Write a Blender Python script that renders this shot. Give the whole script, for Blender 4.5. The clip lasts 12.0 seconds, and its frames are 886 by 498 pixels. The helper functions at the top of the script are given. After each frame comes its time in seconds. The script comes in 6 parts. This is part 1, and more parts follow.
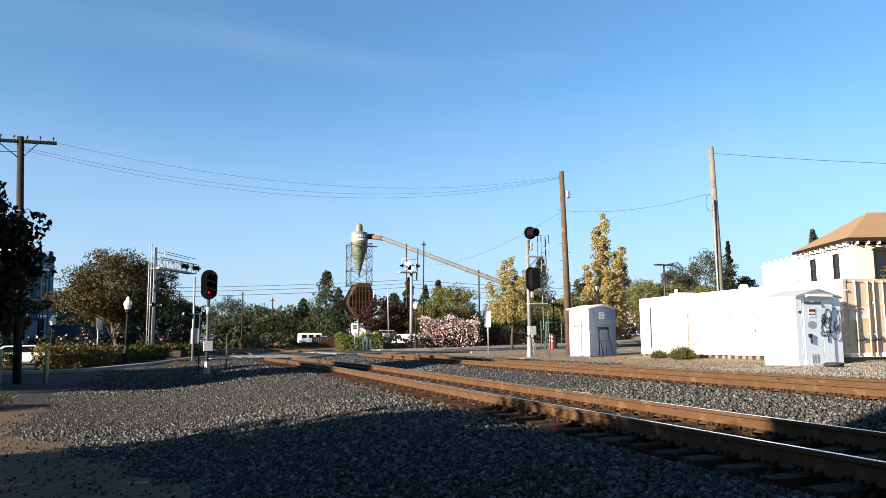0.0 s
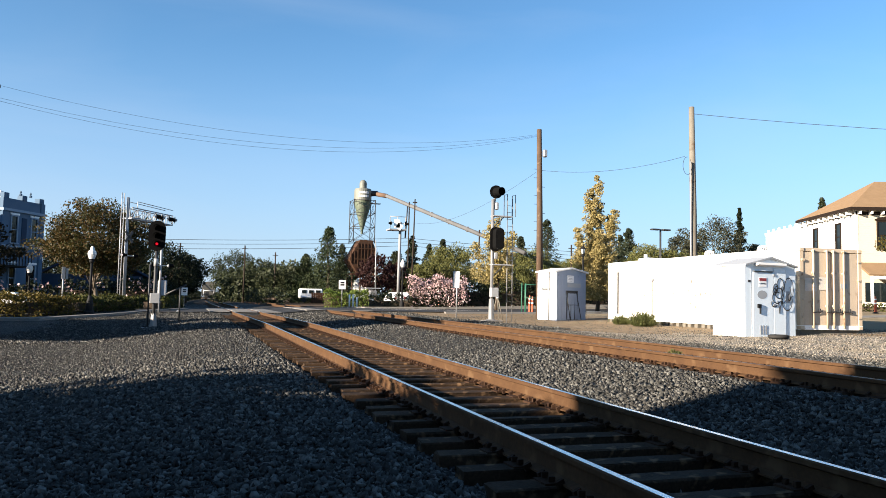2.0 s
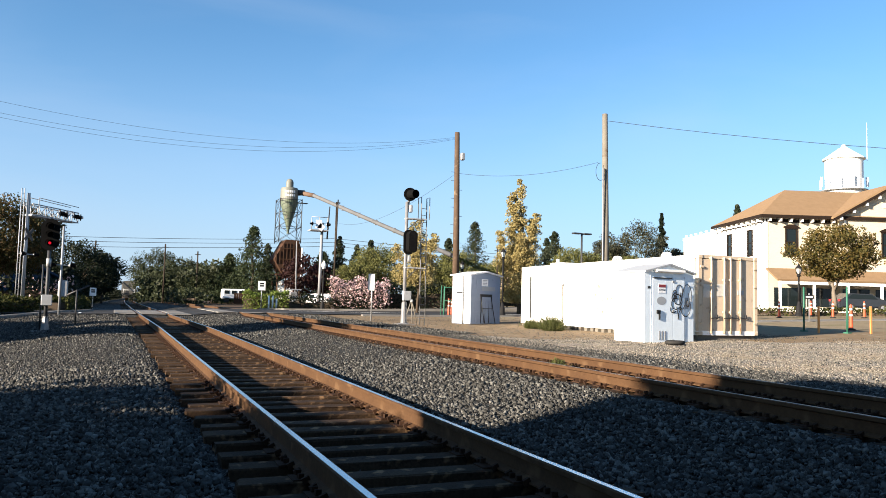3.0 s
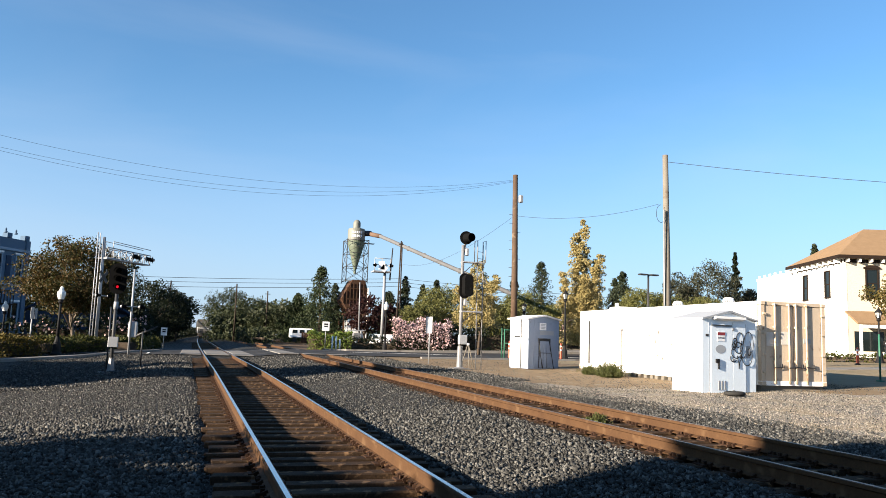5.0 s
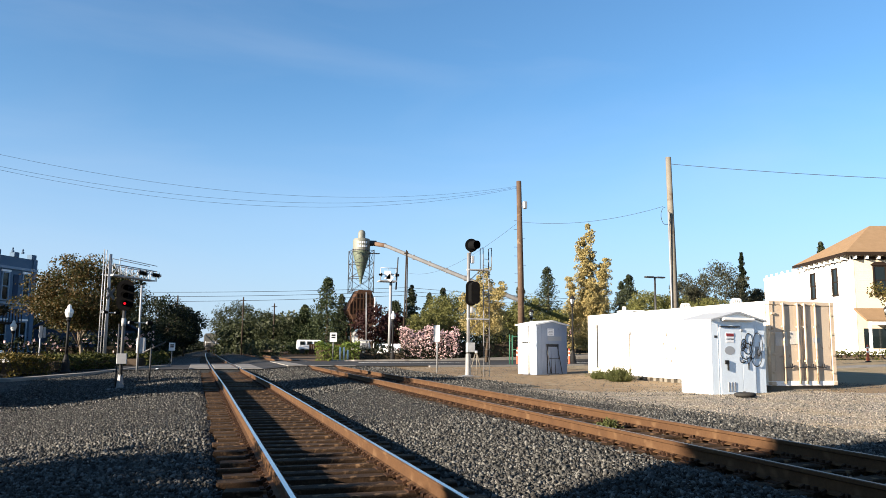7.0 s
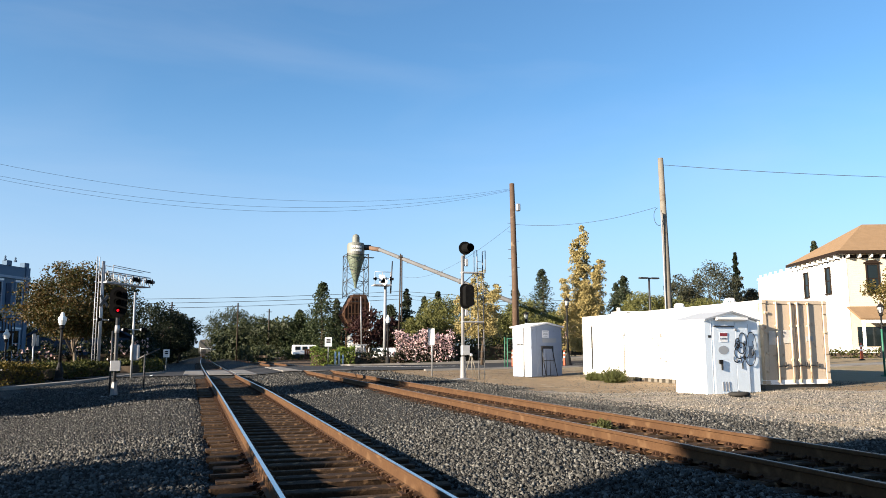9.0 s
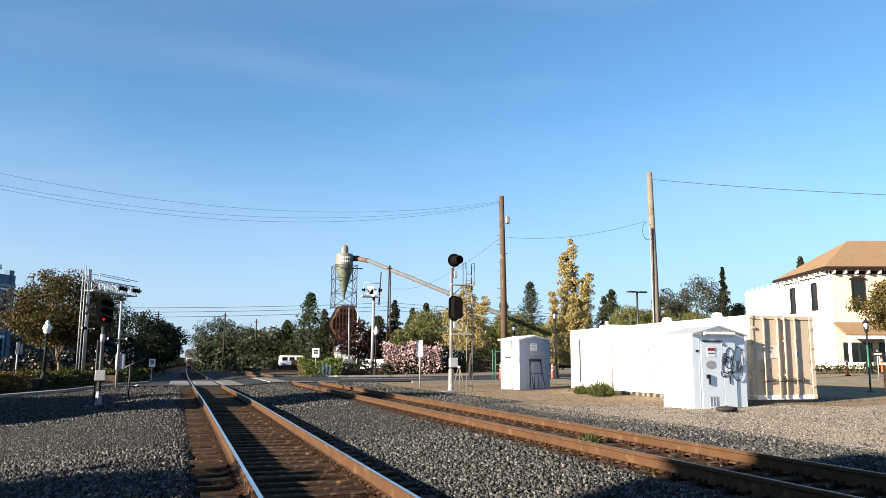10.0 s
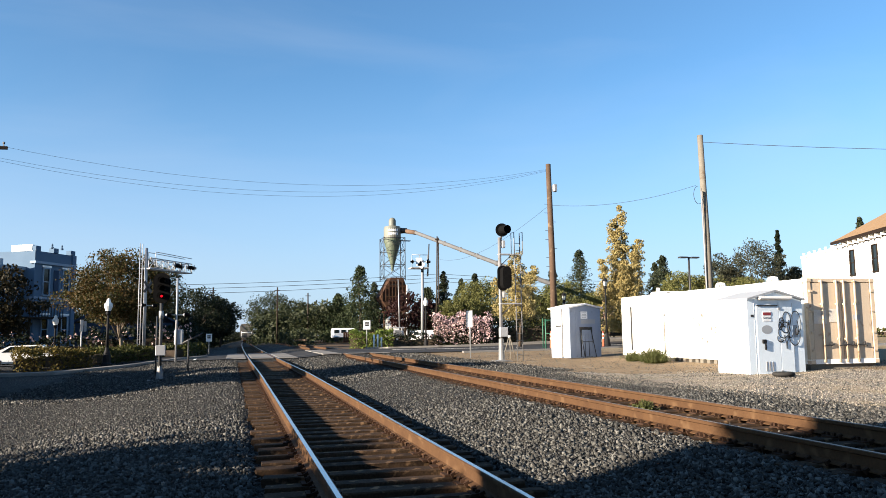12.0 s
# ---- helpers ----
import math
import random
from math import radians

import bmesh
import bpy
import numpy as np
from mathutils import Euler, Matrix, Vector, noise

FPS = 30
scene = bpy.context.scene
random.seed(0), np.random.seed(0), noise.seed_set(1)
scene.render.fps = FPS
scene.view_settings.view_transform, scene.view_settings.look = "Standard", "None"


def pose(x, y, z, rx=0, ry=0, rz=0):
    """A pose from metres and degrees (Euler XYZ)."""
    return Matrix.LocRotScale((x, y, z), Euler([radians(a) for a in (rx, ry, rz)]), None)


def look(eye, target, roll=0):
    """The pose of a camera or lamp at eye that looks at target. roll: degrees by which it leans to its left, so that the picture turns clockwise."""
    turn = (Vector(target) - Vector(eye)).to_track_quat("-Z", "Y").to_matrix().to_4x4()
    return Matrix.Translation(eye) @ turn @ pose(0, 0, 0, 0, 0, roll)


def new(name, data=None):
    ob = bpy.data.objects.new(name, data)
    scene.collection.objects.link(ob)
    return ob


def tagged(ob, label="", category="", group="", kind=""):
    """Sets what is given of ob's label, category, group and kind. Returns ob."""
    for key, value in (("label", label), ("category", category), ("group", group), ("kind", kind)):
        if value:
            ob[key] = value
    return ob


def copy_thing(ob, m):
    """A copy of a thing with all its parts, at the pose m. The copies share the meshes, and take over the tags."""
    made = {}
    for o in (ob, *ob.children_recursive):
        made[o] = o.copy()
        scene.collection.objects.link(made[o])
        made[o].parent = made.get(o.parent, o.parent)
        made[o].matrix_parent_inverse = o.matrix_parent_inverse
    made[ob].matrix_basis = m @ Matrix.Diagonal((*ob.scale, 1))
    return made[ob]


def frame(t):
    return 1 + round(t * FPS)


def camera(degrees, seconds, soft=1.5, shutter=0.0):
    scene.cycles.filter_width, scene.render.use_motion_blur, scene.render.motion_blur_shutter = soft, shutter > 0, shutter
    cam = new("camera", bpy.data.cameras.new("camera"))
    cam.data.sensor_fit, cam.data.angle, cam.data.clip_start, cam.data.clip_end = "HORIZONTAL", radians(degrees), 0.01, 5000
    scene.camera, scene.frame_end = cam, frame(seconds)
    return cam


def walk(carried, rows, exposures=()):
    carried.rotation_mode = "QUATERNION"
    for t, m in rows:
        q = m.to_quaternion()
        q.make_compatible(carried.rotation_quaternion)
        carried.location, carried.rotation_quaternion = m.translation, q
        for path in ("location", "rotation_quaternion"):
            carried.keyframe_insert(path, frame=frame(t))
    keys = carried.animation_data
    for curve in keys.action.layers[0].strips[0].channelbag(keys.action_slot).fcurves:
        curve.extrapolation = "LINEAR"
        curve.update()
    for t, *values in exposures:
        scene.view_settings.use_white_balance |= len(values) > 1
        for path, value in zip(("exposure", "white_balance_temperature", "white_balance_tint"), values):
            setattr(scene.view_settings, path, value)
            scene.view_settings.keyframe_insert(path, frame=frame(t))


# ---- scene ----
cam = camera(60.0, 12.0, soft=0.5)
PATH = [
    (0, (-5.880, -0.022, 0.737), (-5.210, 1.847, 0.979), -0.5),
    (0.2, (-5.536, -0.021, 0.719), (-4.901, 1.860, 0.965), -0.8),
    (0.3, (-5.363, -0.020, 0.711), (-4.748, 1.861, 0.996), -1.0),
    (0.5, (-5.019, -0.019, 0.693), (-4.442, 1.877, 0.966), -1.3),
    (0.7, (-4.750, 0.003, 0.677), (-4.310, 1.937, 0.932), -0.9),
    (0.8, (-4.615, 0.014, 0.670), (-4.194, 1.954, 0.909), -0.6),
    (1, (-4.346, 0.036, 0.654), (-3.780, 1.939, 0.896), -0.2),
    (1.2, (-4.092, 0.002, 0.676), (-3.449, 1.884, 0.895), 0.0),
    (1.3, (-3.965, -0.014, 0.686), (-3.310, 1.864, 0.893), 0.2),
    (1.5, (-3.711, -0.048, 0.708), (-3.074, 1.837, 0.903), 0.4),
    (1.7, (-3.476, -0.010, 0.736), (-2.865, 1.887, 0.900), 0.7),
    (1.8, (-3.359, 0.009, 0.751), (-2.750, 1.907, 0.908), 0.9),
    (2, (-3.124, 0.047, 0.779), (-2.497, 1.942, 0.916), 1.2),
    (2.1, (-3.008, 0.051, 0.796), (-2.384, 1.945, 0.952), 1.2),
    (2.2, (-2.893, 0.055, 0.813), (-2.226, 1.934, 0.966), 1.2),
    (2.3, (-2.777, 0.058, 0.831), (-1.994, 1.893, 0.972), 1.3),
    (2.4, (-2.662, 0.062, 0.848), (-1.820, 1.870, 0.996), 1.3),
    (2.5, (-2.546, 0.066, 0.865), (-1.698, 1.871, 1.019), 1.3),
    (2.6, (-2.471, 0.063, 0.876), (-1.659, 1.883, 1.038), 1.3),
    (2.7, (-2.396, 0.060, 0.886), (-1.596, 1.886, 1.049), 1.4),
    (2.8, (-2.322, 0.058, 0.897), (-1.528, 1.886, 1.059), 1.4),
    (3, (-2.172, 0.052, 0.918), (-1.383, 1.884, 1.061), 1.5),
    (3.2, (-2.060, 0.090, 0.984), (-1.285, 1.927, 1.145), 1.8),
    (3.5, (-1.891, 0.148, 1.082), (-1.143, 1.989, 1.308), 2.3),
    (3.7, (-1.827, 0.063, 1.079), (-1.086, 1.905, 1.316), 1.7),
    (5.3, (-1.624, -0.092, 1.162), (-1.028, 1.802, 1.403), 1.8),
    (5.5, (-1.628, -0.089, 1.166), (-1.036, 1.805, 1.414), 1.4),
    (6, (-1.641, -0.124, 1.149), (-1.042, 1.767, 1.405), 1.0),
    (6.5, (-1.630, -0.103, 1.172), (-1.024, 1.786, 1.428), 0.4),
    (7, (-1.643, -0.097, 1.167), (-1.041, 1.793, 1.425), 0.5),
    (9, (-1.601, -0.107, 1.154), (-0.986, 1.778, 1.421), -0.2),
    (9.5, (-1.607, -0.098, 1.162), (-0.976, 1.779, 1.442), -0.4),
    (10, (-1.613, -0.093, 1.165), (-0.972, 1.778, 1.462), 0.3),
    (10.5, (-1.632, -0.075, 1.175), (-1.010, 1.801, 1.480), 0.4),
    (11, (-1.634, -0.114, 1.133), (-1.049, 1.774, 1.439), -0.0),
    (11.5, (-1.621, -0.062, 1.127), (-1.048, 1.834, 1.400), -0.4),
    (12, (-1.628, -0.088, 1.158), (-1.102, 1.829, 1.380), -0.7),
]
walk(cam, [(t, look(eye, aim, lean)) for t, eye, aim, lean in PATH], [(0.0, 1.93, 6400, 12)])

# ---- light ----
SUN_TRAVEL = Vector((0.965, 0.245, -0.285)).normalized()
world = bpy.data.worlds.new("sky")
scene.world = world
world.use_nodes = True
wn, wl = world.node_tree.nodes, world.node_tree.links
sky = wn.new("ShaderNodeTexSky")
sky.sky_type, sky.sun_disc = "NISHITA", False
sky.sun_elevation = math.asin(-SUN_TRAVEL.z)
sky.sun_rotation = math.atan2(-SUN_TRAVEL.x, -SUN_TRAVEL.y)
sky.altitude, sky.air_density, sky.dust_density, sky.ozone_density = 50, 1.0, 0.4, 3.2
# thin high cirrus
wtc, wmap, wno, wmr, wmix = (wn.new("ShaderNode" + k) for k in ("TexCoord", "Mapping", "TexNoise", "MapRange", "Mix"))
wmap.inputs["Scale"].default_value = (1.2, 1.2, 5.0)
wno.inputs["Scale"].default_value, wno.inputs["Detail"].default_value, wno.inputs["Distortion"].default_value = 1.6, 7, 0.6
wmr.inputs[1].default_value, wmr.inputs[2].default_value, wmr.inputs[4].default_value = 0.46, 0.8, 0.13
wmix.data_type = "RGBA"
wmix.inputs[7].default_value = (4.2, 4.5, 4.8, 1)
wl.new(wtc.outputs["Generated"], wmap.inputs[0]), wl.new(wmap.outputs[0], wno.inputs["Vector"])
wl.new(wno.outputs[0], wmr.inputs[0]), wl.new(wmr.outputs[0], wmix.inputs[0])
# clear dry autumn air: a slightly purer blue than the model's
wtint = wn.new("ShaderNodeMix")
wtint.data_type, wtint.blend_type = "RGBA", "MULTIPLY"
wtint.inputs[0].default_value, wtint.inputs[7].default_value = 1.0, (0.745, 0.985, 1.055, 1)
wl.new(sky.outputs[0], wtint.inputs[6]), wl.new(wtint.outputs[2], wmix.inputs[6])
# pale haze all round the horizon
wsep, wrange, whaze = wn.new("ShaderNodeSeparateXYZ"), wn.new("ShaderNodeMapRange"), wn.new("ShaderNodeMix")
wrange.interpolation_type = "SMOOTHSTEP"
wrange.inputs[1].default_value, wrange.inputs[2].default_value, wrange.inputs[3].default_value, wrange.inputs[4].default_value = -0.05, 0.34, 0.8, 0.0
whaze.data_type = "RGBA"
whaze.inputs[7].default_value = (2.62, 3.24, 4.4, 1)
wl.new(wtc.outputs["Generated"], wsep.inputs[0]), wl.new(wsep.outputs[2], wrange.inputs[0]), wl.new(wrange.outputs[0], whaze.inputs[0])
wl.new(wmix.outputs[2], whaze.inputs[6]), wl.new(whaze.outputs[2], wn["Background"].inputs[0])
wn["Background"].inputs[1].default_value = 0.055
sun = new("sun", bpy.data.lights.new("sun", "SUN"))
sun.data.energy, sun.data.angle, sun.data.color = 5.0, radians(0.5), (1.0, 0.86, 0.68)
sun.matrix_world = look((0, 0, 60), Vector((0, 0, 60)) + SUN_TRAVEL)

# ---- materials ----
MATS = {}


def mat(name, col, col2=None, rough=0.7, metal=0.0, scale=4.0, fine=40.0, bump=0.15, depth=0.01, spots=None, spot_scale=1.5, spot_amount=0.5, vary=0.0, island=0.0):
    """A procedural surface: two colours mixed by coarse and fine noise, optional stains, fine relief."""
    if name in MATS:
        return MATS[name]
    m = bpy.data.materials.new(name)
    m.use_nodes = True
    n, l = m.node_tree.nodes, m.node_tree.links
    b = n["Principled BSDF"]
    tc = n.new("ShaderNodeTexCoord")
    pos = tc.outputs["Object"]
    n1, n2 = n.new("ShaderNodeTexNoise"), n.new("ShaderNodeTexNoise")
    for k, s in ((n1, scale), (n2, fine)):
        k.inputs["Scale"].default_value, k.inputs["Detail"].default_value = s, 5
        l.new(pos, k.inputs["Vector"])
    add = n.new("ShaderNodeMath")
    add.operation = "ADD"
    l.new(n1.outputs[0], add.inputs[0]), l.new(n2.outputs[0], add.inputs[1])
    ramp = n.new("ShaderNodeMapRange")
    ramp.inputs[1].default_value, ramp.inputs[2].default_value = 0.7, 1.3
    l.new(add.outputs[0], ramp.inputs[0])
    mix = n.new("ShaderNodeMix")
    mix.data_type = "RGBA"
    c2 = col2 or tuple(c * 0.78 for c in col)
    mix.inputs[6].default_value, mix.inputs[7].default_value = (*col, 1), (*c2, 1)
    l.new(ramp.outputs[0], mix.inputs[0])
    out = mix.outputs[2]
    if spots:
        n3 = n.new("ShaderNodeTexNoise")
        n3.inputs["Scale"].default_value, n3.inputs["Detail"].default_value = spot_scale, 8
        l.new(pos, n3.inputs["Vector"])
        r3 = n.new("ShaderNodeMapRange")
        r3.inputs[1].default_value, r3.inputs[2].default_value = 0.72 - 0.3 * spot_amount, 0.8 - 0.25 * spot_amount
        l.new(n3.outputs[0], r3.inputs[0])
        m3 = n.new("ShaderNodeMix")
        m3.data_type = "RGBA"
        m3.inputs[7].default_value = (*spots, 1)
        l.new(out, m3.inputs[6]), l.new(r3.outputs[0], m3.inputs[0])
        out = m3.outputs[2]
    if vary or island:
        rnd = n.new("ShaderNodeObjectInfo").outputs["Random"] if vary else n.new("ShaderNodeNewGeometry").outputs["Random Per Island"]
        amount = vary or island
        r4 = n.new("ShaderNodeMapRange")
        r4.inputs[3].default_value, r4.inputs[4].default_value = 1 - amount, 1 + amount
        l.new(rnd, r4.inputs[0])
        hs = n.new("ShaderNodeHueSaturation")
        l.new(out, hs.inputs["Color"]), l.new(r4.outputs[0], hs.inputs["Value"])
        out = hs.outputs[0]
    l.new(out, b.inputs["Base Color"])
    b.inputs["Roughness"].default_value, b.inputs["Metallic"].default_value = rough, metal
    b.inputs["Specular IOR Level"].default_value = 0.12 if rough >= 0.7 else 0.5
    bp = n.new("ShaderNodeBump")
    bp.inputs["Strength"].default_value, bp.inputs["Distance"].default_value = bump, depth
    l.new(n2.outputs[0], bp.inputs["Height"]), l.new(bp.outputs[0], b.inputs["Normal"])
    MATS[name] = m
    return m


def leaf_mat(name, cols, rough=0.6):
    """Leaves: colour by island, some light passing through."""
    if name in MATS:
        return MATS[name]
    m = bpy.data.materials.new(name)
    m.use_nodes = True
    n, l = m.node_tree.nodes, m.node_tree.links
    b = n["Principled BSDF"]
    g = n.new("ShaderNodeNewGeometry")
    tc = n.new("ShaderNodeTexCoord")
    no = n.new("ShaderNodeTexNoise")
    no.inputs["Scale"].default_value = 0.6
    l.new(tc.outputs["Object"], no.inputs["Vector"])
    mr = n.new("ShaderNodeMath")
    mr.operation = "MULTIPLY_ADD"
    mr.inputs[1].default_value, mr.inputs[2].default_value = 0.55, -0.05
    l.new(g.outputs["Random Per Island"], mr.inputs[0])
    ad = n.new("ShaderNodeMath")
    l.new(mr.outputs[0], ad.inputs[0])
    sc = n.new("ShaderNodeMath")
    sc.operation = "MULTIPLY"
    sc.inputs[1].default_value = 0.5
    l.new(no.outputs[0], sc.inputs[0]), l.new(sc.outputs[0], ad.inputs[1])
    r = n.new("ShaderNodeValToRGB")
    el = r.color_ramp.elements
    el[0].color, el[1].color = (*cols[0], 1), (*cols[-1], 1)
    for i, c in enumerate(cols[1:-1]):
        e = el.new((i + 1) / (len(cols) - 1))
        e.color = (*c, 1)
    l.new(ad.outputs[0], r.inputs[0])
    l.new(r.outputs[0], b.inputs["Base Color"])
    b.inputs["Roughness"].default_value, b.inputs["Specular IOR Level"].default_value = rough, 0.2
    tr = n.new("ShaderNodeBsdfTranslucent")
    l.new(r.outputs[0], tr.inputs[0])
    mx = n.new("ShaderNodeMixShader")
    mx.inputs[0].default_value = 0.28
    l.new(b.outputs[0], mx.inputs[1]), l.new(tr.outputs[0], mx.inputs[2])
    l.new(mx.outputs[0], n["Material Output"].inputs[0])
    MATS[name] = m
    return m


def glass_mat(name, col=(0.05, 0.06, 0.07), rough=0.08):
    if name in MATS:
        return MATS[name]
    m = bpy.data.materials.new(name)
    m.use_nodes = True
    b = m.node_tree.nodes["Principled BSDF"]
    b.inputs["Base Color"].default_value, b.inputs["Roughness"].default_value = (*col, 1), rough
    MATS[name] = m
    return m


def glow_mat(name, col, power):
    m = bpy.data.materials.new(name)
    m.use_nodes = True
    b = m.node_tree.nodes["Principled BSDF"]
    b.inputs["Base Color"].default_value = (*col, 1)
    b.inputs["Emission Color"].default_value, b.inputs["Emission Strength"].default_value = (*col, 1), power
    return m


def ballast_mat(name, cols, scale=22.0, bump=0.9, dirt=None):
    """Crushed stone: one tone per stone, shade between stones painted as dark gaps, relief."""
    m = bpy.data.materials.new(name)
    m.use_nodes = True
    n, l = m.node_tree.nodes, m.node_tree.links
    b = n["Principled BSDF"]
    tc = n.new("ShaderNodeTexCoord")
    v, ve = n.new("ShaderNodeTexVoronoi"), n.new("ShaderNodeTexVoronoi")
    ve.feature = "DISTANCE_TO_EDGE"
    for k in (v, ve):
        k.inputs["Scale"].default_value = scale
        l.new(tc.outputs["Object"], k.inputs["Vector"])
    sep = n.new("ShaderNodeSeparateColor")
    l.new(v.outputs["Color"], sep.inputs[0])
    r = n.new("ShaderNodeValToRGB")
    el = r.color_ramp.elements
    el[0].color, el[1].color = (*cols[0], 1), (*cols[-1], 1)
    for i, c in enumerate(cols[1:-1]):
        el.new((i + 1) / (len(cols) - 1)).color = (*c, 1)
    l.new(sep.outputs[0], r.inputs[0])
    gap = n.new("ShaderNodeMapRange")
    gap.inputs[2].default_value = 0.16
    gap.inputs[3].default_value = 0.1
    l.new(ve.outputs["Distance"], gap.inputs[0])
    mu = n.new("ShaderNodeMix")
    mu.data_type, mu.blend_type = "RGBA", "MULTIPLY"
    mu.inputs[0].default_value = 1
    l.new(r.outputs[0], mu.inputs[6]), l.new(gap.outputs[0], mu.inputs[7])
    out = mu.outputs[2]
    if dirt:
        no = n.new("ShaderNodeTexNoise")
        no.inputs["Scale"].default_value, no.inputs["Detail"].default_value = 0.5, 8
        l.new(tc.outputs["Object"], no.inputs["Vector"])
        mr = n.new("ShaderNodeMapRange")
        mr.inputs[1].default_value, mr.inputs[2].default_value = 0.45, 0.62
        l.new(no.outputs[0], mr.inputs[0])
        mx = n.new("ShaderNodeMix")
        mx.data_type = "RGBA"
        mx.inputs[7].default_value = (*dirt, 1)
        l.new(out, mx.inputs[6]), l.new(mr.outputs[0], mx.inputs[0])
        out = mx.outputs[2]
    l.new(out, b.inputs["Base Color"])
    b.inputs["Roughness"].default_value, b.inputs["Specular IOR Level"].default_value = 0.9, 0.1
    bp = n.new("ShaderNodeBump")
    bp.inputs["Strength"].default_value, bp.inputs["Distance"].default_value = bump, 0.03
    l.new(ve.outputs["Distance"], bp.inputs["Height"]), l.new(bp.outputs[0], b.inputs["Normal"])
    MATS[name] = m
    return m


STONES = [(0.013, 0.013, 0.012), (0.054, 0.053, 0.049), (0.034, 0.034, 0.032), (0.085, 0.084, 0.077), (0.145, 0.142, 0.13)]
BALLAST = ballast_mat("ballast", STONES, 26.0)
GRAVEL = ballast_mat("pale_gravel", [(0.17, 0.152, 0.124), (0.327, 0.299, 0.254), (0.417, 0.389, 0.338)], 34, 0.6, (0.282, 0.232, 0.163))
DIRT = mat("dirt", (0.167, 0.115, 0.0643), (0.205, 0.151, 0.0926), 0.95, scale=0.8, fine=14, bump=0.5, depth=0.03, spots=(0.233, 0.195, 0.139), spot_scale=2.2, spot_amount=0.55)
# brown earth near the path; also the painted shade of the far ground
DIRTANDSHADE = mat("dirt_and_shade", (0.0771, 0.0514, 0.0309), (0.108, 0.072, 0.0437), 0.95, scale=0.8, fine=14, bump=0.5, depth=0.03)
DRYGRASS = mat("dry_grass", (0.228, 0.184, 0.119), (0.192, 0.15, 0.0903), 0.95, scale=1.2, fine=30, bump=0.5, depth=0.03, spots=(0.171, 0.145, 0.0829), spot_scale=0.4)
ASPHALT = mat("asphalt", (0.0266, 0.0266, 0.0275), (0.04, 0.0391, 0.0377), 0.85, scale=0.7, fine=60, bump=0.3, depth=0.006, spots=(0.0577, 0.0555, 0.0533), spot_scale=0.3)
CONCRETE = mat("concrete", (0.206, 0.196, 0.181), (0.157, 0.147, 0.132), 0.85, scale=1.5, fine=35, bump=0.25, spots=(0.0979, 0.0878, 0.0785), spot_scale=0.8)
RAILRUST = mat("rail_rust", (0.082, 0.044, 0.021), (0.055, 0.029, 0.015), 0.75, 0.1, 3, 40, 0.3, 0.004, spots=(0.1, 0.058, 0.03), spot_scale=5)
RAILTOP = mat("worn_rail_head", (0.62, 0.62, 0.64), (0.5, 0.5, 0.52), 0.22, 1.0, 3, 60, 0.05, 0.001)
RAILTOPDULL = mat("dull_rail_head", (0.162, 0.098, 0.0588), (0.196, 0.157, 0.127), 0.5, 0.5, 3, 60, 0.05, 0.001)
ANCHOR = mat("dark_rust", (0.05, 0.026, 0.015), (0.03, 0.017, 0.011), 0.85, 0.1, 6, 50, 0.3, 0.003)
TIE = mat("weathered_tie", (0.056, 0.0339, 0.0194), (0.0214, 0.014, 0.00877), 0.9, scale=5, fine=45, bump=0.6, depth=0.01, spots=(0.164, 0.0998, 0.0531), spot_scale=6, vary=0.3)
STEELDARK = mat("dark_steel", (0.02, 0.02, 0.022), (0.03, 0.03, 0.03), 0.55, 0.2, 3, 40, 0.1)
GALV = mat("galvanised_steel", (0.296, 0.302, 0.308), (0.237, 0.243, 0.248), 0.5, 0.35, 5, 50, 0.1, 0.003)
MASTSTEEL = mat("weathered_mast_steel", (0.192, 0.195, 0.198), (0.141, 0.141, 0.144), 0.6, 0.2, 4, 45, 0.15, 0.003, spots=(0.102, 0.0896, 0.0768), spot_scale=4, spot_amount=0.3)
SILVER = mat("aluminium_paint", (0.332, 0.339, 0.347), (0.275, 0.282, 0.289), 0.5, 0.2, 4, 50, 0.1, 0.003, spots=(0.252, 0.239, 0.217), spot_scale=3, spot_amount=0.3)
WHITEPAINT = mat("white_paint", (0.8, 0.79, 0.76), (0.74, 0.72, 0.68), 0.6, scale=1.2, fine=25, bump=0.1, depth=0.004, spots=(0.42, 0.35, 0.27), spot_scale=9, spot_amount=0.22)
# cabinet front: the bluish cast of its shade is put into this paint
SHADEGREY = mat("pale_shade_grey_paint", (0.699, 0.777, 0.837), (0.631, 0.707, 0.762), 0.5, scale=1.5, fine=25, bump=0.08, depth=0.003, spots=(0.507, 0.542, 0.566), spot_scale=3, spot_amount=0.15)
TANPAINT = mat("tan_paint", (0.468, 0.383, 0.285), (0.426, 0.342, 0.249), 0.6, scale=1.2, fine=25, bump=0.1, depth=0.004, spots=(0.248, 0.163, 0.101), spot_scale=3, spot_amount=0.3)
TANLIGHT = mat("faded_tan_paint", (0.499, 0.407, 0.295), (0.446, 0.348, 0.243), 0.6, scale=1.5, fine=25, bump=0.1, depth=0.004, spots=(0.236, 0.131, 0.0656), spot_scale=5, spot_amount=0.35)
POLEWOOD = mat("pole_wood", (0.0925, 0.0611, 0.0415), (0.0586, 0.0391, 0.0269), 0.9, scale=2, fine=30, bump=0.5, depth=0.01, spots=(0.161, 0.117, 0.0784), spot_scale=2.5, spot_amount=0.45)
